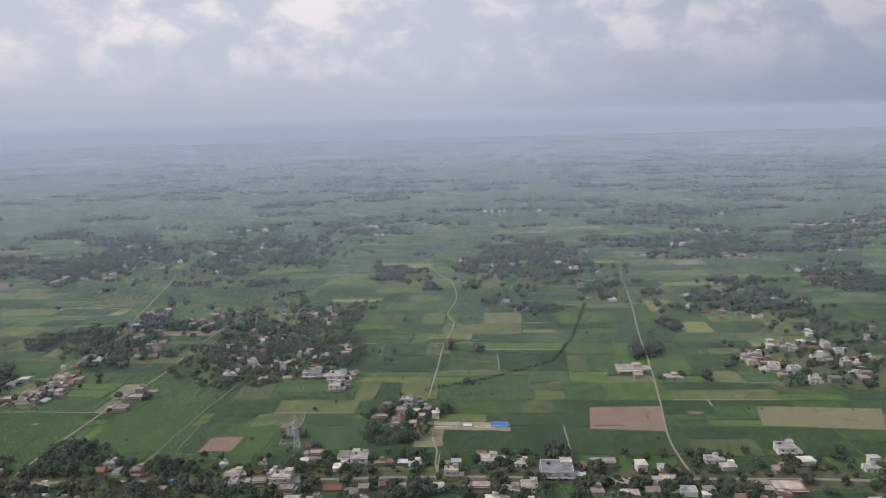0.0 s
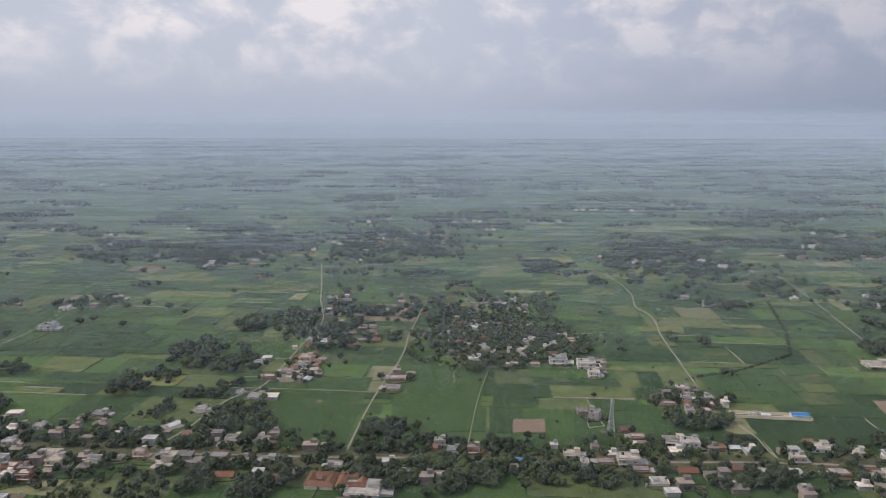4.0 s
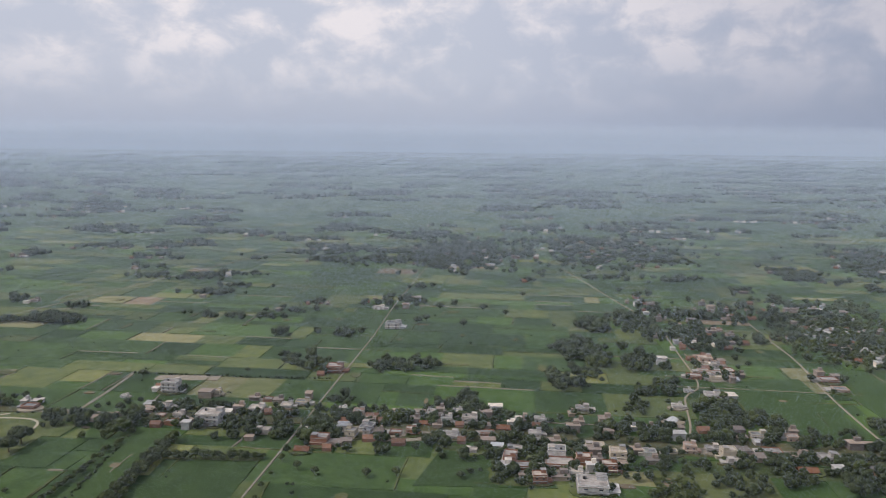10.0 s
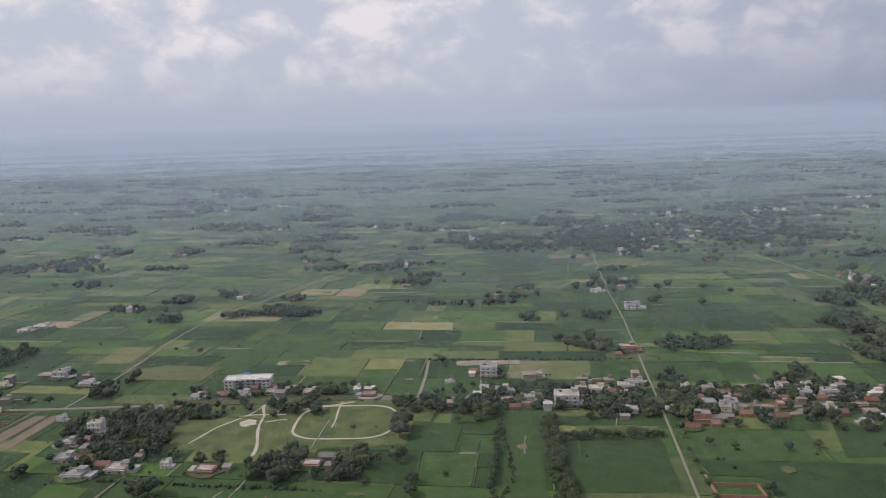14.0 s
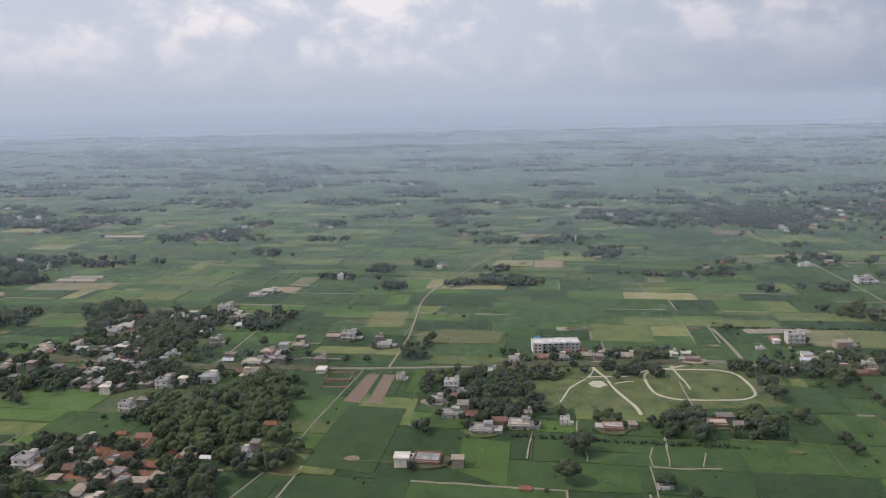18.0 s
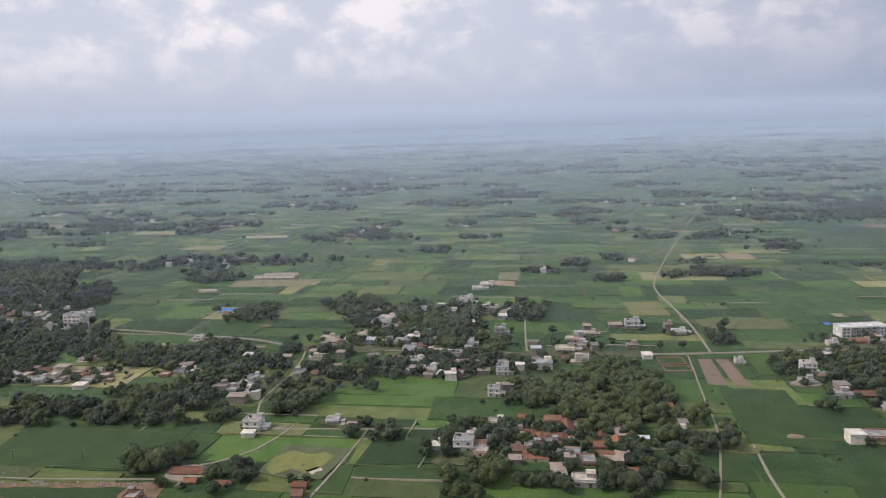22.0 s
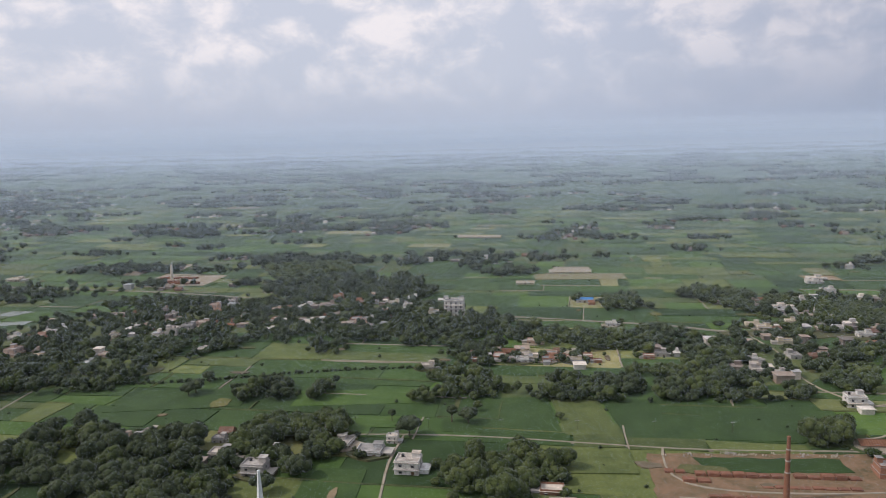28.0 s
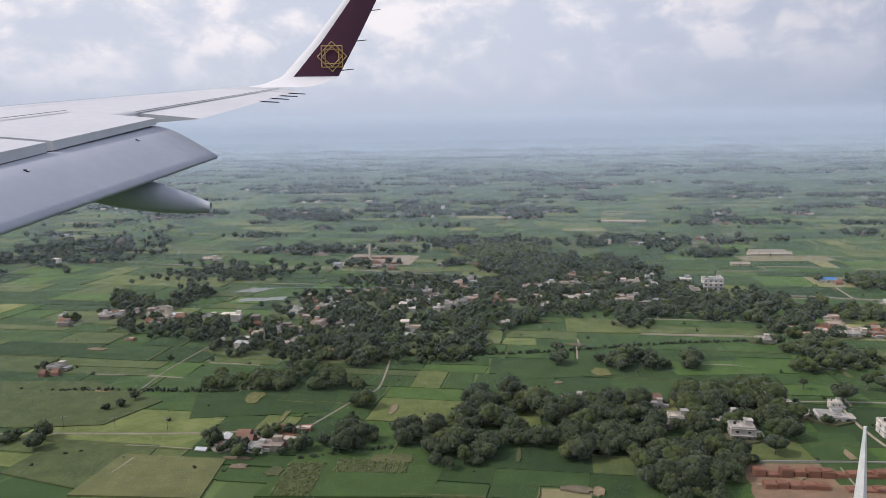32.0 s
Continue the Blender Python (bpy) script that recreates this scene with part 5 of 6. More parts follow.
wood([(-1285, 209), (-1276, 215), (-1273, 201), (-1282, 202)], 3, 1.10)
wood([(-1389, 169), (-1377, 171), (-1371, 162), (-1382, 159)], 4)
wood([(-1286, 171), (-1279, 172), (-1277, 163)], 2, 0.90)
wood([(-1242, 209), (-1222, 213), (-1206, 206), (-1194, 211), (-1179, 196), (-1188, 167), (-1208, 163), (-1208, 182), (-1226, 177), (-1229, 158), (-1239, 154), (-1248, 157), (-1250, 184), (-1239, 189)], 96, 1.15)
wood([(-1189, 161), (-1174, 176), (-1164, 177), (-1159, 162), (-1165, 141), (-1177, 136), (-1186, 139)], 32, 1.15)
wood([(-1166, 213), (-1153, 218), (-1144, 214), (-1133, 214), (-1132, 200), (-1142, 179), (-1154, 182), (-1168, 188)], 33, 1.10)
wood([(-1112, 255), (-1089, 256), (-1085, 247), (-1116, 243)], 10)
tree(2, -1206, 252, 0.90, 55)
tree(2, -1110, 212, 1.20, 350)
tree(2, -1148, 169, 1.00, 230)
tree(3, -1239, 158, 1.10, 340)
tree(5, -1118, 226, 0.70, 220)
tree(1, -1363, 206, 0.80, 240)
wood([(-1257, 317), (-1211, 330), (-1209, 311), (-1253, 299)], 25)
wood([(-1375, 194), (-1366, 203), (-1360, 197)], 2, 0.60)

tree_row(-511, 232, -512, 312, 40, 0.92, 1.6)
tree_row(-514, 232, -515, 300, 26, 0.8, 1.4)
tree_row(-539, 230, -534, 317, 30, 0.62, 1.2)
tree_row(-508, 290, -466, 291, 26, 0.8, 1.3)
tree_row(-462, 236, -459, 300, 7, 0.6, 1.2)
r = random.Random(77)
for i in range(70):
    x, y = r.uniform(-1500, 330), r.uniform(205, 640)
    if free(x, y, 6) and not near_road(x, y, 2.5):
        tree(r.choice((0, 1, 1, 3, 4, 4, 6, 6)), x, y, r.uniform(0.5, 0.95), r.randint(0, 359))

# small clumps and single houses between the villages
r = random.Random(61)
clumps = []
for i in range(75):
    x, y = r.uniform(-1750, 480), r.uniform(430, 900)
    w = r.uniform(6, 34)
    for _ in range(int(4 + w * r.uniform(0.4, 0.9))):
        p, q = x + r.gauss(0, 0.55) * w, y + r.gauss(0, 4)
        if not near_road(p, q, 4):
            clumps.append((p, q, r.uniform(0.45, 1.0)))
    if r.random() < 0.4:
        for _ in range(r.randint(1, 3)):
            far_house(x + r.gauss(0, 8), y + r.gauss(0, 5) - 4, r)
tree_mass("tree_clump", clumps, "small clumps of trees scattered between the fields", "trees", seed=33, protos=FARMID)

# far plain: scattered tree bands and pale houses out to the haze
r = random.Random(5)
bands, lone = [], []
for i in range(660):
    y = 820 + 4050 * r.random() ** 1.35
    x = r.uniform(-1250 - 0.72 * y, 120 + 0.66 * y)
    w, d = r.uniform(14, 80) * (1 + y / 1800), r.uniform(4, 11) * (1 + y / 2500)
    for _ in range(int(4 + w * d * r.uniform(0.026, 0.042) / (1 + y / 1800))):
        u = r.uniform(-0.5, 0.5)
        bands.append((x + u * w, y + r.gauss(0, 0.6) * d + 9 * math.sin(u * 5 + i), r.uniform(0.7, 1.2) * (1 + y / 8000)))
    if r.random() < 0.75:
        for _ in range(r.randint(1, 6)):
            far_house(x + r.uniform(-0.6, 0.6) * w, y - 1.6 * d + r.gauss(0, 0.5) * d, r)
for i in range(90):
    y = r.uniform(640, 2400)
    lone.append((r.uniform(-1250 - 0.72 * y, 120 + 0.66 * y), y, r.uniform(0.4, 0.9)))
tree_mass("tree_band", bands, "dark distant tree belts across the hazy plain", "trees", protos=HUMPS, seed=8)
tree_mass("lone_tree", lone, "scattered distant field trees", "trees", protos=FARLOW, seed=9)
thing("far_house", "small pale flat-roofed houses far across the plain", "houses", kind="stuff", shape=FAR_PLASTER, material=surface("far_plaster", (0.26, 0.24, 0.22), (0.72, 0.70, 0.66), 0.85, 3.0, 0.5, 0.45, island=True))
thing("far_hut", "low mud and brick huts far across the plain", "houses", kind="stuff", shape=FAR_MUD, material=surface("far_mud", (0.15, 0.12, 0.10), (0.36, 0.31, 0.27), 0.9, 2.0, 0.4, 0.35, island=True))
thing("far_cottage", "small brown tiled cottages far across the plain", "houses", kind="stuff", shape=FAR_TILED, material=surface("far_tile", (0.13, 0.075, 0.055), (0.27, 0.16, 0.115), 0.9, 2.0, 0.4, 0.25, island=True))

# ---- fields ----
CROPS_FAR = {k: surface("far_" + k, *ab, 0.9, 9.0, 0.9, 0.34, 0.1, island=True, spread=0.24, sheen=0.08) for k, ab in {
    "dark": ((0.027, 0.059, 0.016), (0.048, 0.091, 0.026)), "bright": ((0.046, 0.097, 0.019), (0.078, 0.139, 0.033)), "mid": ((0.066, 0.096, 0.030), (0.125, 0.155, 0.052)),
    "yellow": ((0.114, 0.139, 0.048), (0.182, 0.201, 0.073)), "bare": ((0.184, 0.140, 0.091), (0.281, 0.223, 0.147)), "stubble": ((0.165, 0.171, 0.076), (0.252, 0.244, 0.123))}.items()}
CROP_LABEL = {"dark": "dark green paddy field edged by low banks", "bright": "bright green young paddy field edged by low banks", "mid": "patchy green field of mixed crops",
              "yellow": "yellow-green field of ripening crop", "bare": "bare brown ploughed field", "stubble": "dry tan stubble field"}
CROP_HEIGHT = {"dark": 0.24, "bright": 0.22, "mid": 0.27, "yellow": 0.25, "bare": 0.08, "stubble": 0.12}
FAR_FIELDS = {k: Shape() for k in CROPS}
PLOTS = []


def field(kind, corners, lift=0.0, far=False):
    """A field of one crop with its corners on the plan, in order."""
    pts = [(x * S, y * S) for x, y in corners]
    if sum(a[0] * b[1] - b[0] * a[1] for a, b in zip(pts, pts[1:] + pts[:1])) < 0:
        pts.reverse()
    if far:
        FAR_FIELDS[kind].prism(pts, 0.0, CROP_HEIGHT[kind] + lift)
    else:
        lift += 0.0031 * (len(PLOTS) % 37)
        PLOTS.append(kind)
        thing("crop_field", CROP_LABEL[kind], "field", "fields of the plain", shape=Shape().prism(pts, 0.0, CROP_HEIGHT[kind] + lift), material=CROPS[kind])


def on_grid(u, v):
    return (u * math.cos(GRID) - v * math.sin(GRID), u * math.sin(GRID) + v * math.cos(GRID))


field("bright", [(-243, 405), (-189, 412), (-194, 318), (-222, 318), (-238, 335)], 0.14)
field("bare", [(77, 345), (83, 373), (121, 371), (114, 339)], 0.30)
field("stubble", [(163, 342), (171, 367), (233, 358), (219, 332)], 0.26)
field("bare", [(-115, 333), (-113, 349), (-97, 349), (-99, 333)], 0.30)
field("bare", [(-762, 289), (-757, 323), (-751, 323), (-754, 287)], 0.30)
field("bare", [(-751, 287), (-749, 323), (-743, 322), (-745, 286)], 0.30)
field("dark", [(-508, 289), (-468, 289), (-471, 243), (-508, 243)], 0.14)
field("dark", [(-532, 319), (-516, 320), (-519, 238), (-535, 236)], 0.14)
field("dark", [(-765, 229), (-759, 284), (-733, 281), (-738, 223)], 0.14)
field("bright", [(-709, 226), (-708, 254), (-690, 249), (-692, 215)], 0.14)
field("dark", [(-1101, 249), (-1060, 252), (-1057, 214), (-1099, 216)], 0.14)
field("dark", [(-1040, 251), (-971, 243), (-971, 209), (-1036, 212)], 0.14)
field("mid", [(-1059, 251), (-1041, 251), (-1037, 213), (-1056, 214)], 0.10)
field("dark", [(-1294, 136), (-1288, 171), (-1243, 169), (-1247, 138)], 0.14)
field("mid", [(-1373, 146), (-1369, 170), (-1335, 167), (-1332, 134)], 0.14)
field("dark", [(-1342, 212), (-1291, 227), (-1287, 197), (-1335, 189)], 0.14)
field("dark", [(-402, 270), (-345, 270), (-351, 300), (-392, 304)], 0.14)
field("bright", [(-176, 438), (-122, 424), (-132, 336), (-174, 328)], 0.14)
field("yellow", [(-740, 392), (-725, 400), (-690, 395), (-694, 372), (-738, 374)], 0.14)
field("yellow", [(-772, 405), (-750, 405), (-750, 440), (-772, 440)], 0.14)
field("stubble", [(-1052, 505), (-985, 505), (-985, 528), (-1052, 528)], 0.26)
field("dark", [(-60, 330), (0, 330), (40, 340), (40, 310), (-60, 312)], 0.14)
field("dark", [(-1232, 232), (-1180, 240), (-1180, 262), (-1228, 258)], 0.14)
field("bright", [(-1160, 240), (-1105, 245), (-1105, 262), (-1160, 258)], 0.14)
field("dark", [(-1120, 150), (-1120, 185), (-1138, 186), (-1138, 150)], 0.14)
field("dark", [(-897, 242), (-862, 240), (-868, 214), (-902, 212)], 0.16)
field("bright", [(-736, 300), (-700, 303), (-700, 330), (-734, 330)], 0.14)
field("mid", [(-1450, 182), (-1450, 222), (-1390, 226), (-1352, 205), (-1362, 182), (-1390, 178)], 0.22)
field("yellow", [(-1345, 134), (-1343, 160), (-1310, 158), (-1308, 134)], 0.205)
field("mid", [(-1064, 184), (-1064, 201), (-1037, 200), (-1037, 184)], 0.26)
BANKS = {"grass": Shape(), "earth": Shape()}
rb = random.Random(131)


def bank(a, b):
    """A low trodden or weedy bank between two corners of a field."""
    (ax, ay), (bx, by) = a, b
    long = math.hypot(bx - ax, by - ay)
    if not 6 < long < 66:
        return
    nx, ny = -(by - ay) / long, (bx - ax) / long
    n = max(2, int(long / 5))
    mid = [(ax + (bx - ax) * i / n, ay + (by - ay) * i / n, rb.uniform(0.10, 0.34), rb.uniform(-0.25, 0.25)) for i in range(n + 1)]
    verts = []
    for x, y, w, o in mid:
        for side, z in ((-w - 0.2, 0.0), (-w, 0.56), (w, 0.56), (w + 0.2, 0.0)):
            verts.append(((x + nx * (side + o)) * S, (y + ny * (side + o)) * S, z))
    BANKS["earth" if rb.random() < 0.3 else "grass"].add(verts, [(4 * i + k, 4 * i + k + 4, 4 * i + k + 5, 4 * i + k + 1) for i in range(n) for k in range(3)])


def fallow(n, material, name, label, big):
    """Ragged unploughed patches strewn over the fields."""
    sh = Shape()
    for i in range(n):
        x, y = rb.uniform(-1480, 320), 140 + 460 * rb.random() ** 1.2
        if not free(x, y, 3.0) or near_road(x, y, 3.0):
            continue
        a0, w, d = radians(-5 + rb.choice((0, 90)) + rb.uniform(-6, 6)), rb.uniform(1.5, big), rb.uniform(0.8, big * 0.45)
        pts = []
        for k in range(14):
            a = 2 * math.pi * k / 14
            e = rb.uniform(0.72, 1.15)
            p, q = w * e * math.copysign(abs(math.cos(a)) ** 0.7, math.cos(a)), d * e * math.copysign(abs(math.sin(a)) ** 0.7, math.sin(a))
            pts.append(((x + p * math.cos(a0) - q * math.sin(a0)) * S, (y + p * math.sin(a0) + q * math.cos(a0)) * S))
        sh.prism(pts, 0.0, 0.585 + 0.0007 * i)
    thing(name, label, "ground", kind="stuff", shape=sh, material=material)


r = random.Random(21)
count = 0
v = 30.0
while v < 1120:
    hgt = r.uniform(15, 36)
    u = -1900.0 + r.uniform(0, 30)
    while u < 620:
        wid = r.uniform(20, 62)
        cut = r.random()
        cells = [(0, 0, 1, 1)]
        if cut < 0.22:
            k = r.uniform(0.35, 0.65)
            cells = [(0, 0, k, 1), (k, 0, 1, 1)]
        elif cut < 0.48:
            k = r.uniform(0.35, 0.65)
            cells = [(0, 0, 1, k), (0, k, 1, 1)]
        elif cut < 0.62:
            a, b = r.uniform(0.3, 0.5), r.uniform(0.4, 0.6)
            cells = [(0, 0, a, b), (a, 0, 1, b), (0, b, 1, 1)]
        for a, b, c, d in cells:
            low = v < 290
            kind = r.choices(list(CROPS), (0.62, 0.14, 0.20, 0.03, 0.0, 0.01) if low else (0.50, 0.23, 0.20, 0.05, 0.008, 0.012))[0]
            g = r.choice((0.14, 0.25, 0.45))
            q = [on_grid(u + wid * p + e, v + hgt * w + f) for p, w, e, f in ((a, b, g, g), (c, b, -g, g), (c, d, -g, -g), (a, d, g, -g))]
            q = [(x + r.uniform(-1, 1), y + r.uniform(-1, 1)) for x, y in q]
            near = -1330 < q[0][0] < 90 and q[0][1] < 322 and count < 290
            count += near
            if q[0][1] < 640 and rb.random() < 0.55:
                bank(q[rb.choice((1, 3))], q[rb.choice((0, 2))])
            field(kind, q, r.uniform(-0.03, 0.03) if kind not in ("bare", "stubble") else 0.0, far=not near)
        u += wid
    v += hgt
for k, sh in FAR_FIELDS.items():
    thing("far_fields", CROP_LABEL[k].replace(" field", " fields", 1) + " across the plain", "fields", kind="stuff", shape=sh, material=CROPS_FAR[k])

thing("field_banks", "low weedy banks between the fields", "banks", kind="stuff", shape=BANKS["grass"], material=surface("bank_weeds", (0.040, 0.066, 0.022), (0.135, 0.145, 0.060), 0.95, 3.0, 0.4, 0.25, island=True))
thing("trodden_banks", "pale trodden earth banks between the fields", "banks", kind="stuff", shape=BANKS["earth"], material=M_TRACK)
fallow(150, surface("fallow_weeds", (0.055, 0.078, 0.028), (0.150, 0.140, 0.062), 0.95, 2.5, 0.4, 0.3, 0.08, island=True), "fallow_weeds", "ragged weedy patches left unploughed between the fields", 9.0)
fallow(90, surface("fallow_earth", (0.120, 0.098, 0.062), (0.235, 0.190, 0.128), 0.95, 2.5, 0.4, 0.3, 0.05, island=True), "bare_patches", "small ragged patches of bare brown earth", 5.0)

# ---- landmarks ----


def school():
    """A white three-storey school block with open galleries between two end wings."""
    root = thing("school_building", "long white three-storey school with open galleries and end wings", "building")
    for x0, x1 in ((-11.5, -7.0), (7.0, 11.5)):
        wing = part("wall", Shape().box(x0, x1, -4, 4, -0.2, 7.0), M_WHITE, root)
        for s in range(3):
            for x in (x0 + 1.3, x1 - 1.3):
                window(wing, x, -4, 2.3 * s + 0.8, 1.0, 1.0, "s")
    part("wall", Shape().box(-7, 7, -1.6, 4, -0.2, 6.8), M_WHITE, root)
    for s in range(3):
        part("floor_slab", Shape().box(-6.99, 6.99, -3.6, -1.61, 2.3 * s + 2.1, 2.3 * s + 2.3), M_WHITE, root)
        part("railing", Shape().box(-6.99, 6.99, -3.62, -3.5, 2.3 * s + 2.3, 2.3 * s + 2.95) if s < 2 else Shape().box(-6.99, 6.99, -3.62, -3.5, 6.9, 7.4), M_WHITE, root)
        for i in range(5):
            x = -5.6 + i * 2.8
            part("door", Shape().box(x - 0.5, x + 0.5, -1.68, -1.58, 2.3 * s + 0.05, 2.3 * s + 1.8), M_DARK, root)
    for i in range(6):
        x = -6.6 + i * 2.64
        part("column", Shape().box(x - 0.18, x + 0.18, -3.55, -3.2, -0.1, 6.7), M_WHITE, root)
    part("roof_slab", Shape().box(-11.9, 11.9, -4.3, 4.3, 7.0, 7.2), M_WHITE, root)
    part("parapet", Shape().box(-11.5, 11.5, -4, -3.85, 7.2, 7.8).box(-11.5, 11.5, 3.85, 4, 7.2, 7.8).box(-11.5, -11.35, -3.85, 3.85, 7.2, 7.8).box(11.35, 11.5, -3.85, 3.85, 7.2, 7.8), M_WHITE, root)
    root.matrix_basis = place(-664, 361, 0, 5)
    root.scale = (1, 1, 0.72)
    HOUSES.append((-664, 361, 13))
    HOUSES.append((-655, 362, 10))


def courtyard_house(x, y, size=0.8, turn=-5):
    """Four tiled ranges round a small open court."""
    root = thing("courtyard_house", "square courtyard house under orange-brown clay tiles", "house", "village houses")
    ring = Shape()
    for x0, x1, y0, y1 in ((-7, 7, -7, -3), (-7, 7, 3, 7), (-7, -3, -3, 3), (3, 7, -3, 3)):
        ring.box(x0, x1, y0, y1, -0.2, 2.6)
    part("wall", ring, M_CREAM, root)
    for k in range(4):
        c, s = math.cos(k * math.pi / 2), math.sin(k * math.pi / 2)
        rows = []
        for i, (a, h) in enumerate(((7.5, 2.5), (5.0, 4.0), (2.6, 2.7))):
            rows.append([(-a, -a, h), (a, -a, h)])
        sh = Shape()
        for lo, hi in zip(rows, rows[1:]):
            n = 14
            top = []
            for i in range(n + 1):
                for e in (lo, hi):
                    p = [e[0][j] + (e[1][j] - e[0][j]) * i / n for j in range(3)]
                    top.append((p[0] * c - p[1] * s, p[0] * s + p[1] * c, p[2] + (0.1 if i % 2 else 0.0)))
            sh.add(top, [(2 * i, 2 * i + 2, 2 * i + 3, 2 * i + 1) for i in range(n)])
        part("roof", sh, M_TILE, root)
    part("door", Shape().box(-0.7, 0.7, -7.08, -6.98, 0, 2.0), M_WOOD, root)
    root.matrix_basis = place(x, y, 0, turn)
    root.scale = (size, size, size)
    HOUSES.append((x, y, 7 * size))


def chimney(x, y, high, r0, r1, material, label, sides=14, bands=3):
    root = thing("kiln_chimney", label, "chimney")
    part("shaft", Shape().tube((0, 0, -0.3), (0, 0, high), r0, r1, sides), material, root)
    for i in range(bands):
        z = high * (0.45 + 0.18 * i)
        rr = r0 + (r1 - r0) * z / high
        part("band", Shape().tube((0, 0, z), (0, 0, z + 0.35), rr + 0.08, rr + 0.08, sides), M_CEMENT, root)
    part("lip", Shape().tube((0, 0, high), (0, 0, high + 0.3), r1 + 0.12, r1 + 0.1, sides), material, root)
    root.matrix_basis = place(x, y)
    return root


def brick_stack(x, y, w, d, h, turn=-3):
    """A long stack of raw bricks, built up in blocks of uneven height."""
    root = thing("brick_stack", "long stack of red bricks drying at the kiln", "brick stack", "brick stacks at the kiln")
    r_ = random.Random(int(x * 5 + y))
    n = max(2, int(w / 3.2))
    for i in range(n):
        a, b = -w / 2 + w * i / n, -w / 2 + w * (i + 1) / n - r_.uniform(0.12, 0.6)
        k = h * r_.uniform(0.45, 1.2)
        part("brick_block", Shape().box(a, b, -d / 2 + r_.uniform(0, 0.3), d / 2 - r_.uniform(0, 0.3), -0.1, k).box(a + 0.2, b - 0.3, -d / 2 + 0.4, d / 2 - 0.4, k, k + h * r_.uniform(0.05, 0.2)), M_RED, root)
    root.matrix_basis = place(x, y, 0.3, turn)


def patch(points, material, label, name="bare_ground", z=0.4, category="ground"):
    pts = [(a * S, b * S) for a, b in points]
    if sum(a[0] * b[1] - b[0] * a[1] for a, b in zip(pts, pts[1:] + pts[:1])) < 0:
        pts.reverse()
    fine, r_ = [], random.Random(len(label) + int(points[0][0]))
    for a, b in zip(pts, pts[1:] + pts[:1]):
        n = max(2, int(math.hypot(b[0] - a[0], b[1] - a[1]) / 3))
        fine += [(a[0] + (b[0] - a[0]) * i / n + r_.uniform(-0.5, 0.5), a[1] + (b[1] - a[1]) * i / n + r_.uniform(-0.5, 0.5)) for i in range(n)]
    return thing(name, label, category, kind="structure", shape=Shape().prism(fine, 0.0, z), material=material)


def lattice_tower(x, y, high):
    root = thing("lattice_tower", "slim galvanised lattice mast beside the road", "tower")
    half = lambda z: 1.5 - 1.25 * z / high
    for sx, sy in ((-1, -1), (1, -1), (1, 1), (-1, 1)):
        part("leg", Shape().tube((sx * half(0), sy * half(0), -0.2), (sx * half(high), sy * half(high), high), 0.11, 0.07, 5), M_STEEL, root)
    n = 9
    for i in range(n):
        z0, z1 = high * i / n, high * (i + 1) / n
        a, b = half(z0), half(z1)
        sh = Shape()
        for (px, py), (qx, qy) in (((-1, -1), (1, -1)), ((1, -1), (1, 1)), ((1, 1), (-1, 1)), ((-1, 1), (-1, -1))):
            sh.tube((px * a, py * a, z0), (qx * b, qy * b, z1), 0.06, 0.06, 4, False)
            sh.tube((qx * a, qy * a, z0), (px * b, py * b, z1), 0.06, 0.06, 4, False)
            sh.tube((px * b, py * b, z1), (qx * b, qy * b, z1), 0.05, 0.05, 4, False)
        part("bracing", sh, M_STEEL, root)
    for k in range(3):
        part("antenna", Shape().box(-0.15 + 0.8 * math.cos(k * 2.1), 0.15 + 0.8 * math.cos(k * 2.1), -0.1 + 0.8 * math.sin(k * 2.1), 0.1 + 0.8 * math.sin(k * 2.1), high - 2.4, high - 0.6), M_WHITE, root)
    root.matrix_basis = place(x, y)


def pole(x, y, high=4.6, proto=[]):
    if not proto:
        root = thing("utility_pole", "thin grey concrete electricity pole with a crossarm", "pole", "electricity poles")
        part("shaft", Shape().tube((0, 0, -0.2), (0, 0, high), 0.09, 0.06, 6), M_BARK, root)
        part("crossarm", Shape().box(-0.7, 0.7, -0.06, 0.06, high - 0.6, high - 0.48), M_STEEL, root)
        root.matrix_basis = place(x, y)
        proto.append(root)
    else:
        copy_thing(proto[0], place(x, y, 0, (x * 13) % 40))


def low_wall(points, material, label, h=1.5):
    root = thing("boundary_wall", label, "wall")
    for (ax, ay), (bx, by) in zip(points, points[1:]):
        a, b = Vector((ax * S, ay * S, 0)), Vector((bx * S, by * S, 0))
        d = (b - a).normalized()
        s = Vector((-d.y, d.x, 0)) * 0.12
        part("wall_section", Shape().prism([(a - s)[:2], (b - s)[:2], (b + s)[:2], (a + s)[:2]], -0.1, h), material, root)


school()
lattice_tower(-67.5, 333, 16.5)
low_wall([(-76, 350), (-70, 352), (-69, 340), (-77, 338), (-76, 350)], M_CEMENT, "low grey wall round a small plot", 0.7)
patch([(-690, 284), (-690, 333), (-650, 337), (-572, 340), (-574, 286), (-630, 281)], M_GRASS, "rough green meadow with worn paths", "meadow", 0.30)
# the walled yard with a blue roof
low_wall([(-1, 357), (30, 353), (37, 352), (37, 346), (-1, 351), (-1, 357)], M_CREAM, "long cream wall round a narrow yard", 1.6)
patch([(-1, 357), (36, 352), (36, 346), (-1, 351)], M_SAND, "pale swept earth of a walled yard")
house("blue", 32, 350, -7, 0.85)
house("tin", 16, 353, -7, 0.5)
house("white1", 10, 354, -7, 0.4)
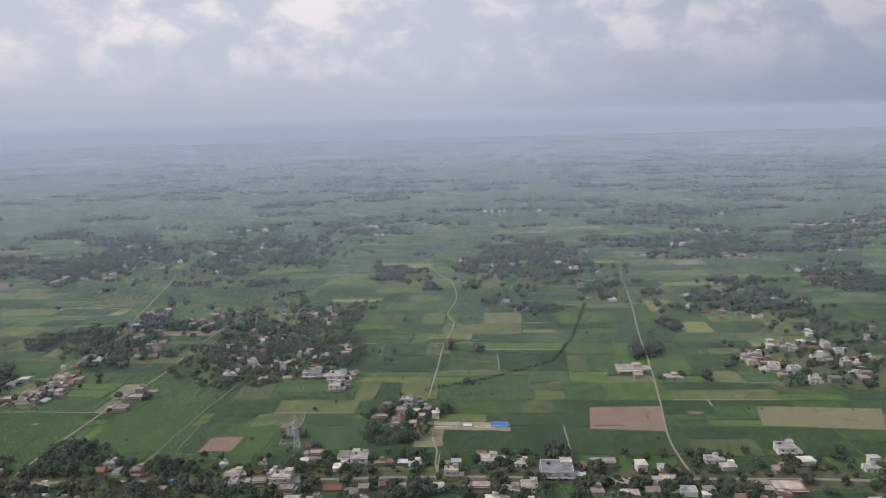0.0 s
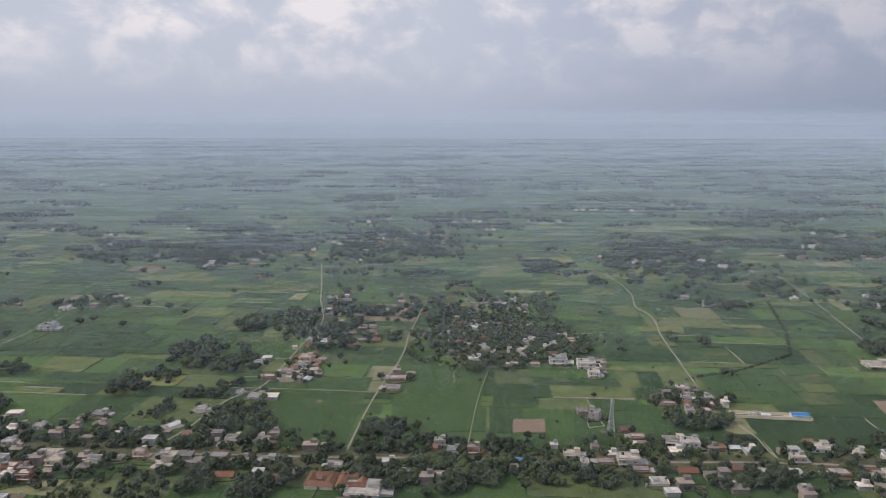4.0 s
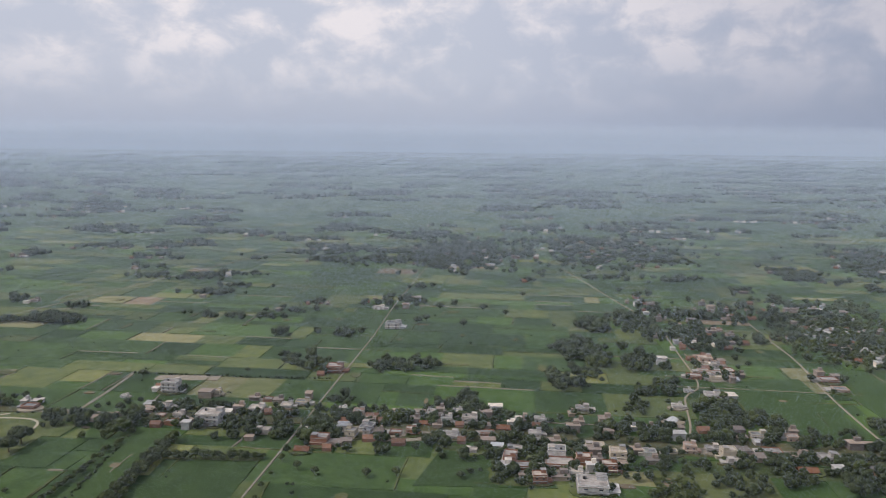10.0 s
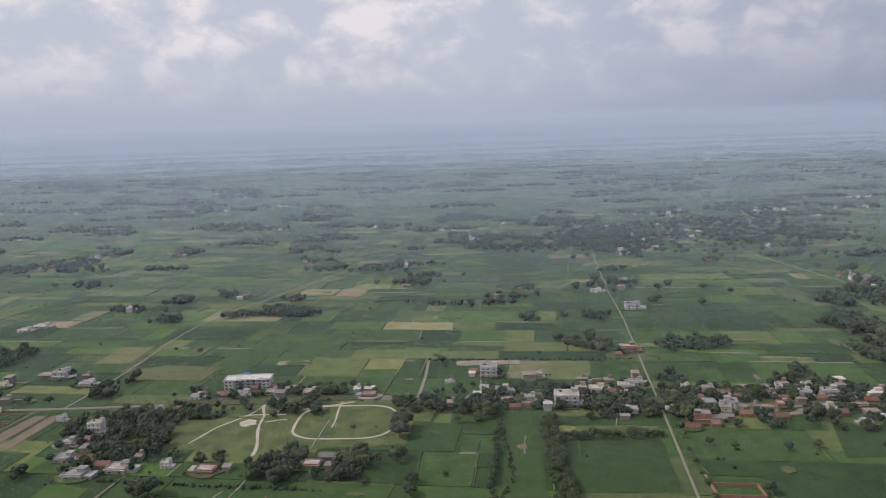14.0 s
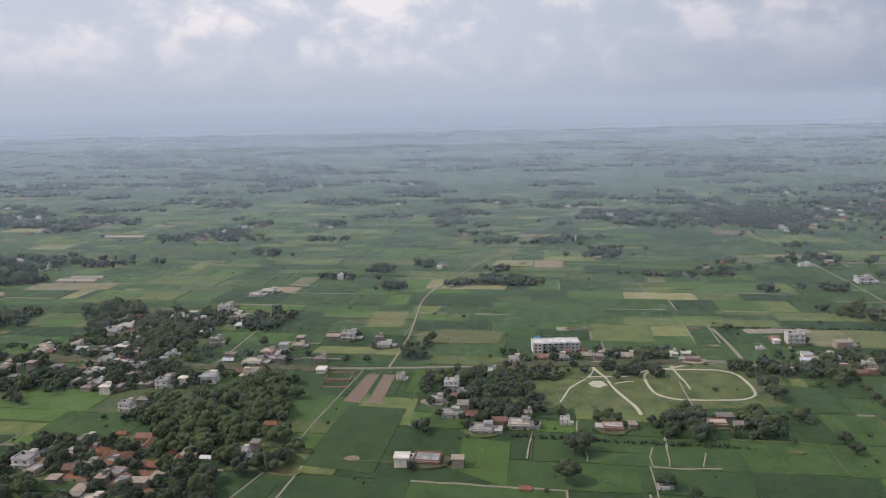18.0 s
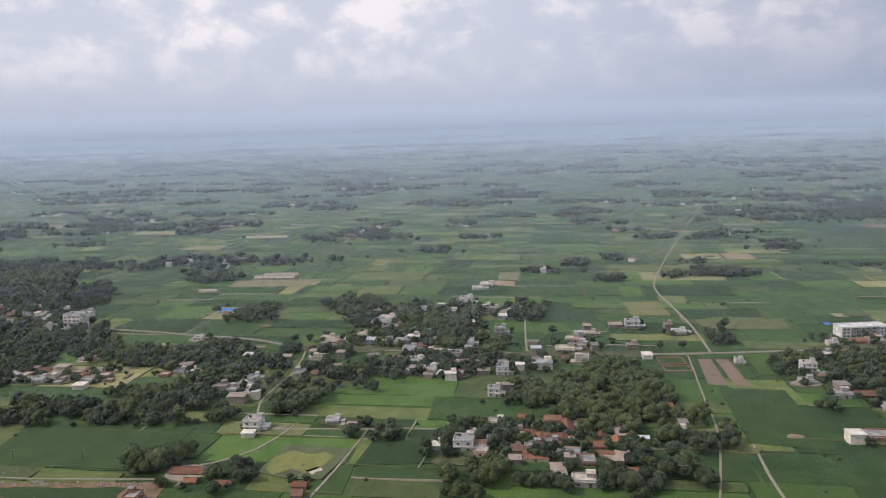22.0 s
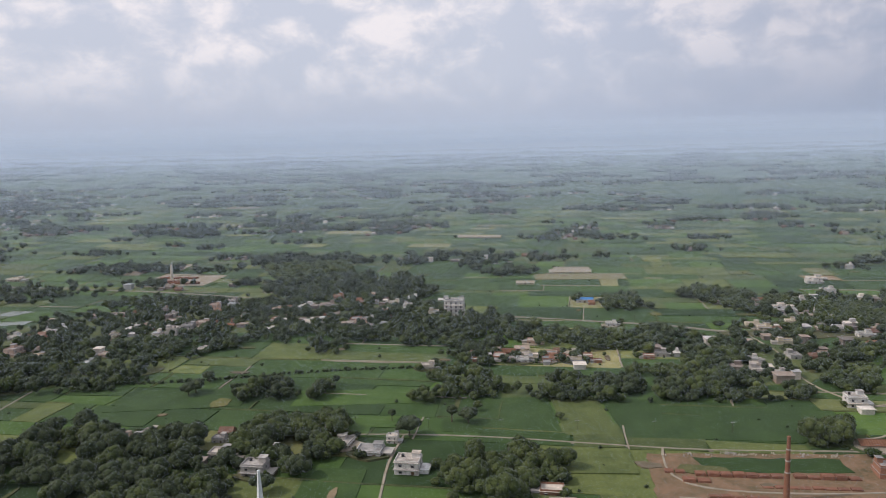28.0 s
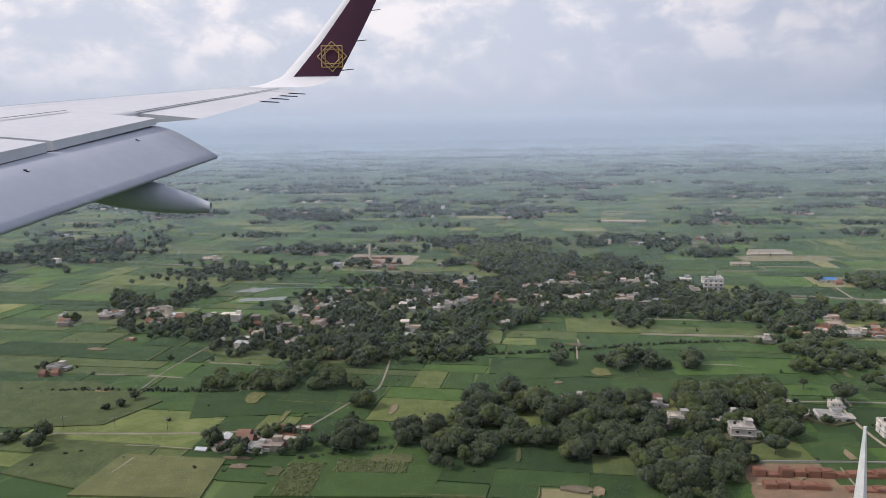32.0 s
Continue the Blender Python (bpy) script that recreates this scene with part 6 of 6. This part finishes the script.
# big pale house with arcades by the road
patch([(48, 306), (66, 304), (66, 290), (48, 292)], M_YARD, "trodden yard before a large house")

# brick works with the red chimney
patch([(-1032, 199), (-962, 200), (-958, 160), (-1036, 158)], surface("kiln_earth", (0.085, 0.080, 0.042), (0.27, 0.165, 0.105), 0.95, 6.0, 0.8, 0, 0.05), "bare brown earth of the brick works")
patch([(-1018, 196), (-974, 196), (-974, 186), (-1016, 186)], CROPS["dark"], "green plot inside the brick works", "crop_patch", 0.52)
for x, y, w, d, h in ((-1008, 183.5, 24, 2.6, 1.1), (-983, 182.5, 18, 2.4, 1.0), (-1021, 180, 8, 3, 0.9), (-990, 176, 26, 2.0, 0.5), (-1012, 170, 16, 1.8, 0.6), (-1026, 186, 6, 2.4, 0.8)):
    brick_stack(x, y, w, d, h)
road([(-1026, 203), (-1028, 190), (-1024, 178), (-1005, 173), (-970, 174), (-958, 180)], 2.0, "dusty loop road round the brick stacks", "track", 0.56, M_TRACK, 0.3)
chimney(-1000, 169, 17.6, 0.85, 0.42, M_RED, "tall tapered red brick kiln chimney with pale bands")
house("brick2", -966, 185, 85, 0.6)
# rubble along the road by the kiln
r = random.Random(9)
for i in range(26):
    x = -1030 + 60 * r.random()
    ob = thing("rubble_heap", "small heap of pale rubble and broken brick", "rubble", "rubble heaps by the kiln road")
    for _ in range(7):
        a, b, c = r.uniform(-1.2, 1.2), r.uniform(-0.7, 0.7), r.uniform(0.2, 0.5)
        part("stone", Shape().add([(a, b, -0.1), (a + c, b + 0.1 * c, -0.1), (a + 0.9 * c, b + 0.8 * c, -0.1), (a + 0.1 * c, b + 0.7 * c, -0.1), (a + 0.15 * c, b + 0.1 * c, c * 0.8), (a + 0.8 * c, b + 0.2 * c, c), (a + 0.75 * c, b + 0.7 * c, c * 0.85), (a + 0.2 * c, b + 0.6 * c, c * 0.9)],
                                  [(3, 2, 1, 0), (4, 5, 6, 7), (0, 1, 5, 4), (1, 2, 6, 5), (2, 3, 7, 6), (3, 0, 4, 7)]), M_CEMENT if i % 2 else M_SAND, ob)
    ob.matrix_basis = place(x, 198.5 + r.uniform(-1.2, 1.2), 0.4)

# second works with the whitewashed chimney
patch([(-1160, 162), (-1118, 163), (-1110, 120), (-1165, 118)], surface("kiln_floor", (0.12, 0.095, 0.055), (0.29, 0.185, 0.125), 0.95, 5.0, 0.8, 0, 0.05), "reddish bare earth of a second brick works")
for x, y, w, d, h in ((-1141, 155, 34, 3.0, 1.8), (-1122, 156, 16, 3.0, 1.7), (-1150, 148, 16, 3.0, 1.2), (-1127, 147, 20, 3.0, 1.0)):
    brick_stack(x, y, w, d, h, 0)
chimney(-1138, 139, 20.0, 1.7, 0.34, surface("chimney_limewash", (0.50, 0.56, 0.56), (0.78, 0.80, 0.79), 0.8, 3.0, 0.4), "tall sharply tapered whitewashed kiln chimney", 4, 0)
low_wall([(-1160, 163), (-1118, 164)], M_CEMENT, "low broken wall along the brick works", 0.9)

# far brick works
patch([(-1352, 488), (-1298, 492), (-1296, 535), (-1350, 545)], M_TRACK, "brown and pale ground of a far brick works")
patch([(-1372, 560), (-1345, 560), (-1348, 595), (-1376, 595)], M_TRACK, "pale bare plot near the far brick works")
for x, y, w in ((-1336, 505, 26), (-1316, 500, 22), (-1330, 522, 30), (-1340, 496, 14)):
    brick_stack(x, y, w, 4, 1.3)
chimney(-1332, 514, 12.0, 1.2, 0.8, M_SAND, "pale stone-coloured kiln chimney far off", 10, 1)

# tall white block in the trees and other pale buildings
tall = flat_house(13, 9, 4, M_WHITE, "four-storey white concrete block standing among trees", tank=True)
tall.matrix_basis = place(-1105, 394, 0, -4)
tall.scale = (0.82, 0.82, 0.70)
HOUSES.append((-1105, 394, 8))
for x, y, w, d, t in ((-1024, 534, 30, 7, -3), (-1022, 545, 26, 5, -3), (-1099, 758, 44, 6, -5), (-1060, 488, 12, 3, 0)):
    sh = gable_house(w, d, M_CREAM, M_MAT, "long low poultry shed under pale matting", 1.8, 0.7, "long_shed")
    sh.matrix_basis = place(x, y, 0, t)
for pts, lab in (([(-1397, 396), (-1382, 395), (-1374, 408), (-1390, 410)], "small pale fish pond"), ([(-1386, 368), (-1358, 373), (-1358, 383), (-1384, 378)], "pale still fish pond")):
    patch(pts, M_WATER, lab, "pond", 0.36, "water")
patch([(-934, 207), (-932, 217), (-929, 228), (-917, 227), (-905, 225), (-908, 213), (-911, 202), (-922, 202)], M_MARSH, "marshy grass round a drying pond", "marsh", 0.62)
patch([(-930, 209), (-929, 217), (-923, 219), (-914, 217), (-912, 210), (-917, 205), (-925, 205)], M_YARD, "wet brown mud of a shallow pond", "pond", 0.66, "water")
patch([(-932, 209), (-931, 219), (-926, 223), (-920, 220), (-914, 222), (-910, 218), (-912, 211), (-918, 206), (-923, 209), (-928, 205)], M_ALGAE, "yellow-green weed floating on the pond", "pond_weed", 0.70)
patch([(-918, 207), (-914, 210), (-912, 208), (-915, 205)], M_SAND, "pale dried mud on the edge of the pond", "dried_mud", 0.70)
courtyard_house(-199, 283)
courtyard_house(-186, 282)
courtyard_house(-845, 233, 0.7)
courtyard_house(-834, 229, 0.75)
courtyard_house(-840, 219, 0.6)
courtyard_house(-1052, 303, 0.6)
low_wall([(-460, 248), (-444, 247), (-444, 238), (-460, 239), (-460, 248)], M_BRICK, "roofless brick enclosure with low piers", 1.4)
low_wall([(-776, 326), (-764, 326), (-764, 316), (-776, 316), (-776, 326)], M_BRICK, "unfinished brick footings by the road", 0.8)
low_wall([(-776, 313), (-764, 313), (-764, 306), (-776, 306), (-776, 313)], M_BRICK, "unfinished brick footings in a field", 0.7)
patch([(-556, 391), (-520, 392), (-520, 401), (-556, 400)], M_TRACK, "pale sandy clearing in the fields")
patch([(-660, 397), (-640, 398), (-642, 405), (-660, 404)], M_TRACK, "pale sandy clearing in the fields")
patch([(-653, 312), (-650, 316), (-646, 314), (-645, 310), (-648, 307), (-652, 308)], M_SAND, "pale bare sand worn into the meadow")
patch([(-1032, 515), (-1018, 515), (-1018, 522), (-1032, 522)], M_TRACK, "pale sandy clearing in the fields")
for i in range(24):
    x = 40 - i * 58
    pole(x, along_main(x) + 3.2)
for i in range(7):
    pole(-1000 - i * 26, 216 + i * 0.6)
for i in range(4):
    pole(-1320 - i * 18, 179)

# dark scrub along the ditch and field banks
r = random.Random(31)
scrub = []
for pts, step in (([(-5, 408), (34, 424), (77, 453), (98, 502), (128, 599)], 1.1), ([(-1290, 262), (-1220, 268), (-1150, 286), (-1100, 292)], 0.9), ([(-571, 402), (-540, 400), (-480, 398), (-455, 398)], 1.6),
                  ([(-1400, 215), (-1330, 216), (-1290, 232)], 1.2), ([(-1288, 160), (-1264, 168), (-1250, 172)], 1.4), ([(-536, 236), (-530, 255), (-533, 300)], 1.5), ([(-690, 255), (-648, 250), (-600, 246)], 1.5)):
    for (ax, ay), (bx, by) in zip(pts, pts[1:]):
        n = int(math.hypot(bx - ax, by - ay) / step)
        scrub += [(ax + (bx - ax) * i / n + r.uniform(-0.8, 0.8), ay + (by - ay) * i / n + r.uniform(-0.8, 0.8), r.uniform(0.10, 0.30)) for i in range(n)]
for _ in range(900):
    x, y = r.uniform(-1480, 300), 150 + 420 * r.random() ** 1.3
    if not near_road(x, y, 0.6):
        scrub.append((x, y, r.uniform(0.07, 0.24)))
tree_mass("scrub", scrub, "low dark scrub along ditches and field banks", "shrubs", protos=FARLOW, seed=12)
# tall maize in rows
maize = []
for cx, cy, w, d in ((-1284, 147, 11, 20), (-1265, 156, 21, 9)):
    for i in range(int(w * 1.3)):
        for j in range(int(d * 1.3)):
            maize.append((cx - w / 2 + i * 0.77 + r.uniform(-0.2, 0.2), cy - d / 2 + j * 0.77 + r.uniform(-0.2, 0.2), r.uniform(0.10, 0.17)))
tree_mass("maize", maize, "tall pale green maize standing in close rows", "crop", surface("maize_leaf", (0.070, 0.098, 0.036), (0.175, 0.190, 0.085), 0.85, 3.0, 0.3, 0.25, island=True), FARLOW, 14)

tarp = thing("tarpaulin", "bright blue plastic sheet spread beside the school", "tarpaulin")
part("sheet", Shape().add([(-3.2, -2.2, 0.5), (3.4, -2.6, 0.6), (3.0, 2.4, 1.5), (-3.0, 2.0, 1.6), (0.2, -0.2, 1.15)], [(0, 1, 4), (1, 2, 4), (2, 3, 4), (3, 0, 4)]), M_BLUE, tarp)
for a, b, h in ((-2.9, -2.0, 0.6), (3.1, -2.3, 0.7), (2.8, 2.2, 1.5), (-2.8, 1.8, 1.6)):
    part("stake", Shape().tube((a, b, -0.1), (a, b, h), 0.06, 0.05, 5), M_WOOD, tarp)
tarp.matrix_basis = place(-672, 381, 0.3, 20)
tarp.scale = (0.6, 0.6, 0.6)
patch([(-432, 321), (-416, 327), (-389, 326), (-396, 314), (-418, 312)], M_TRACK, "pale sandy yard beside the road")

# ---- the aircraft wing, seen from the cabin window ----
M_PAINT = surface("wing_paint", (0.52, 0.53, 0.56), (0.62, 0.63, 0.66), 0.35, 1.2, 0.15)
M_WINGLET = surface("winglet_white", (0.74, 0.74, 0.76), (0.80, 0.80, 0.82), 0.3, 1.0, 0.2)
M_MAROON = surface("winglet_maroon", (0.050, 0.012, 0.030), (0.065, 0.017, 0.040), 0.3, 1.0, 0.2)
# Wing paint made darker and bluer: shade put into the flap and fairing colour.
M_FLAP = surface("flap_paint_shaded", (0.34, 0.37, 0.44), (0.40, 0.43, 0.50), 0.4, 1.2, 0.15)
M_GOLD = surface("emblem_gold", (0.42, 0.28, 0.12), (0.50, 0.34, 0.15), 0.4, 0.5, 0.1)
M_GAP = surface("wing_gap", (0.02, 0.02, 0.022), (0.05, 0.05, 0.055), 0.6, 0.5, 0.1)


def trailing(d):
    return 2.8 + (15 - d) * 0.065


def leading(d):
    return 4.4 + (15 - d) * 0.466


def level(d):
    return 1.0 - (15 - d) * 0.133


def skin(d, a, b, n=10, thick=0.10):
    """A wing section at span d from chord fraction a (nose) to b, upper side then lower side."""
    c = leading(d) - trailing(d)
    pts = []
    for k, side in ((1, 1), (-1, -1)):
        for i in range(n + 1):
            u = a + (b - a) * (i if side > 0 else n - i) / n
            t = thick * 5 * c * (0.2969 * math.sqrt(u) - 0.126 * u - 0.3516 * u * u + 0.2843 * u ** 3 - 0.1036 * u ** 4)
            pts.append((d, leading(d) - c * u, level(d) + k * t * (1.0 if k > 0 else 0.6) - 0.0))
    return pts


def loft(sections, closed=True):
    sh = Shape()
    n = len(sections[0])
    verts = [p for s in sections for p in s]
    faces = []
    for i in range(len(sections) - 1):
        for j in range(n if closed else n - 1):
            k = (j + 1) % n
            faces.append((i * n + j, i * n + k, (i + 1) * n + k, (i + 1) * n + j))
    if closed:
        faces += [tuple(range(n)), tuple(range((len(sections) - 1) * n, len(sections) * n))[::-1]]
    return sh.add(verts, faces)


def wing():
    root = thing("aircraft_wing", "grey-white airliner wing with lowered flaps and a maroon-tipped winglet", "wing")
    spans = [2.6 + i * (14.9 - 2.6) / 14 for i in range(15)]
    part("wing_box", loft([skin(d, 0.0, 0.79 if d < 9.6 else 0.78, 12) for d in spans]), M_PAINT, root, smooth=True)
    part("aileron", loft([skin(d, 0.785, 1.0, 5) for d in (9.75, 11.2, 12.6, 14.2)]), M_PAINT, root, "pale hinged aileron at the trailing edge")
    part("tip_edge", loft([skin(d, 0.785, 1.0, 5) for d in (14.25, 14.9)]), M_PAINT, root)
    for a, b in ((3.0, 4.9), (5.0, 7.1), (7.2, 9.3)):
        sp = part("spoiler", loft([[(p[0], p[1], p[2] + (0.02 if j < 6 else 0.012)) for j, p in enumerate(skin(d, 0.66, 0.90, 5))] for d in (a, (a + b) / 2, b)]), M_PAINT, root, "pale spoiler panel")
    for a, b, u in ((3.0, 14.6, 0.30), (9.7, 14.4, 0.775), (3.0, 9.4, 0.59)):
        seam = Shape()
        pts = []
        for i in range(9):
            d = a + (b - a) * i / 8
            q = skin(d, u, u + 0.01, 1)
            pts += [(q[0][0], q[0][1], q[0][2] + 0.025), (q[1][0], q[1][1], q[1][2] + 0.025)]
        part("panel_seam", seam.add(pts, [(2 * i, 2 * i + 1, 2 * i + 3, 2 * i + 2) for i in range(8)]), M_GAP, root)
    flap = []
    for i in range(9):
        d = 3.0 + (9.35 - 3.0) * i / 8
        f0, z0 = trailing(d) + 0.62, level(d) - 0.07
        ch = 0.95 - 0.30 * (9.35 - d) / 6.35
        sec = []
        for k in range(13):
            u = k / 12
            sec.append((d, f0 - ch * u, z0 + 0.14 * math.sin(math.pi * min(1, u * 1.7) / 2) * (1 - u) - 0.39 * ch * u ** 1.35 + 0.02))
        for k in range(12, -1, -1):
            u = k / 12
            sec.append((d, f0 - ch * u, z0 - 0.10 * math.sqrt(u) * (1 - u) * 2 - 0.39 * ch * u ** 1.35 - 0.015))
        flap.append(sec)
    part("flap", loft(flap), M_FLAP, root, "lowered trailing-edge flap in a shaded grey", smooth=True)
    # Added near-black block fills the open slot, in place of the shade there.
    part("flap_gap", loft([[(d, trailing(d) + 0.95, level(d) - 0.02), (d, trailing(d) + 0.5, level(d) - 0.03), (d, trailing(d) + 0.5, level(d) - 0.2), (d, trailing(d) + 0.95, level(d) - 0.24)] for d in (3.0, 6.0, 9.3)]), M_GAP, root)
    for d in (4.6, 6.4, 8.4):
        ch = 0.95 - 0.30 * (9.35 - d) / 6.35
        f0, z0 = trailing(d) + 0.62, level(d) - 0.07
        part("flap_mark", loft([[(d + e, f0 - ch * u, z0 + 0.14 * math.sin(math.pi * min(1, u * 1.7) / 2) * (1 - u) - 0.39 * ch * u ** 1.35 + g) for u in (0.42, 0.46) for g in (0.018, 0.03)] for e in (0.0, 0.22)]), M_GAP, root)
    fair = []
    for i in range(13):
        u = i / 12
        y = trailing(7.9) + 1.22 - 1.98 * u
        r_ = 0.20 * math.sin(math.pi * min(0.999, 0.05 + u * 0.9)) ** 0.6 * (1 - 0.25 * u)
        zc = level(7.9) - 0.34 - 0.42 * u
        fair.append([(7.9 + r_ * math.cos(a), y, zc + r_ * 1.1 * math.sin(a)) for a in (2 * math.pi * k / 12 for k in range(12))])
    part("flap_fairing", loft(fair), M_FLAP, root, "canoe-shaped flap track fairing", smooth=True)
    # winglet: height above its foot, lean outward, nose and tail
    rows = [(0.0, 14.9, 4.43, 2.80), (0.03, 15.1, 3.95, 2.60), (0.10, 15.25, 3.60, 2.36), (0.25, 15.40, 3.25, 2.08), (0.95, 15.58, 2.63, 1.71), (1.55, 15.7, 2.17, 1.41), (2.15, 15.82, 1.72, 1.12), (2.37, 15.86, 1.48, 1.00)]

    def blade(h, out, nose, tail, a=0.0, b=1.0, off=0.0):
        pts, n = [], 8
        for side in (1, -1):
            for i in range(n + 1):
                u = a + (b - a) * (i if side > 0 else n - i) / n
                t = (0.5 * (nose - tail)) * 0.09 * math.sqrt(max(0.0, u)) * (1 - u) * 2.0 + off
                pts.append((out - side * t, nose - (nose - tail) * u, level(14.9) + 0.06 + h))
        return pts
    part("winglet", loft([blade(*q) for q in rows]), M_WINGLET, root, "white upswept winglet", smooth=True)
    maroon = [q for q in rows if q[0] >= 0.25]
    part("winglet_panel", loft([blade(*q, 0.22, 1.002, 0.012) for q in maroon]), M_MAROON, root, "dark maroon painted panel on the winglet")
    # emblem: a plain gold eight-pointed star ring on the inner face
    sh = Shape()
    cy, cz, out = 2.20, level(14.9) + 0.06 + 0.64, 15.39
    for turn_ in (0.0, math.pi / 4):
        for rad in (0.30, 0.20):
            ring = [(cy + rad * math.cos(turn_ + k * math.pi / 2), cz + rad * math.sin(turn_ + k * math.pi / 2)) for k in range(4)]
            for (y0, z0), (y1, z1) in zip(ring, ring[1:] + ring[:1]):
                sh.tube((out, y0, z0), (out, y1, z1), 0.011, 0.011, 4)
    part("emblem", sh, M_GOLD, root, "gold eight-pointed star emblem")
    for d in (12.4, 13.0, 13.6, 14.2):
        part("static_wick", Shape().tube((d, trailing(d) + 0.05, level(d)), (d + 0.05, trailing(d) - 0.28, level(d) - 0.02), 0.012, 0.008, 4), M_GAP, root)
    for q in ((0.37, 2.03), (0.95, 1.74), (1.55, 1.44), (2.15, 1.14)):
        part("static_wick", Shape().tube((15.5, q[1], level(14.9) + 0.06 + q[0]), (15.5, q[1] - 0.25, level(14.9) + 0.08 + q[0]), 0.01, 0.007, 4), M_GAP, root)
    return root


wing().matrix_basis = pose(-1165.49, -39.39, 89.22, 0, 0, 94.93)
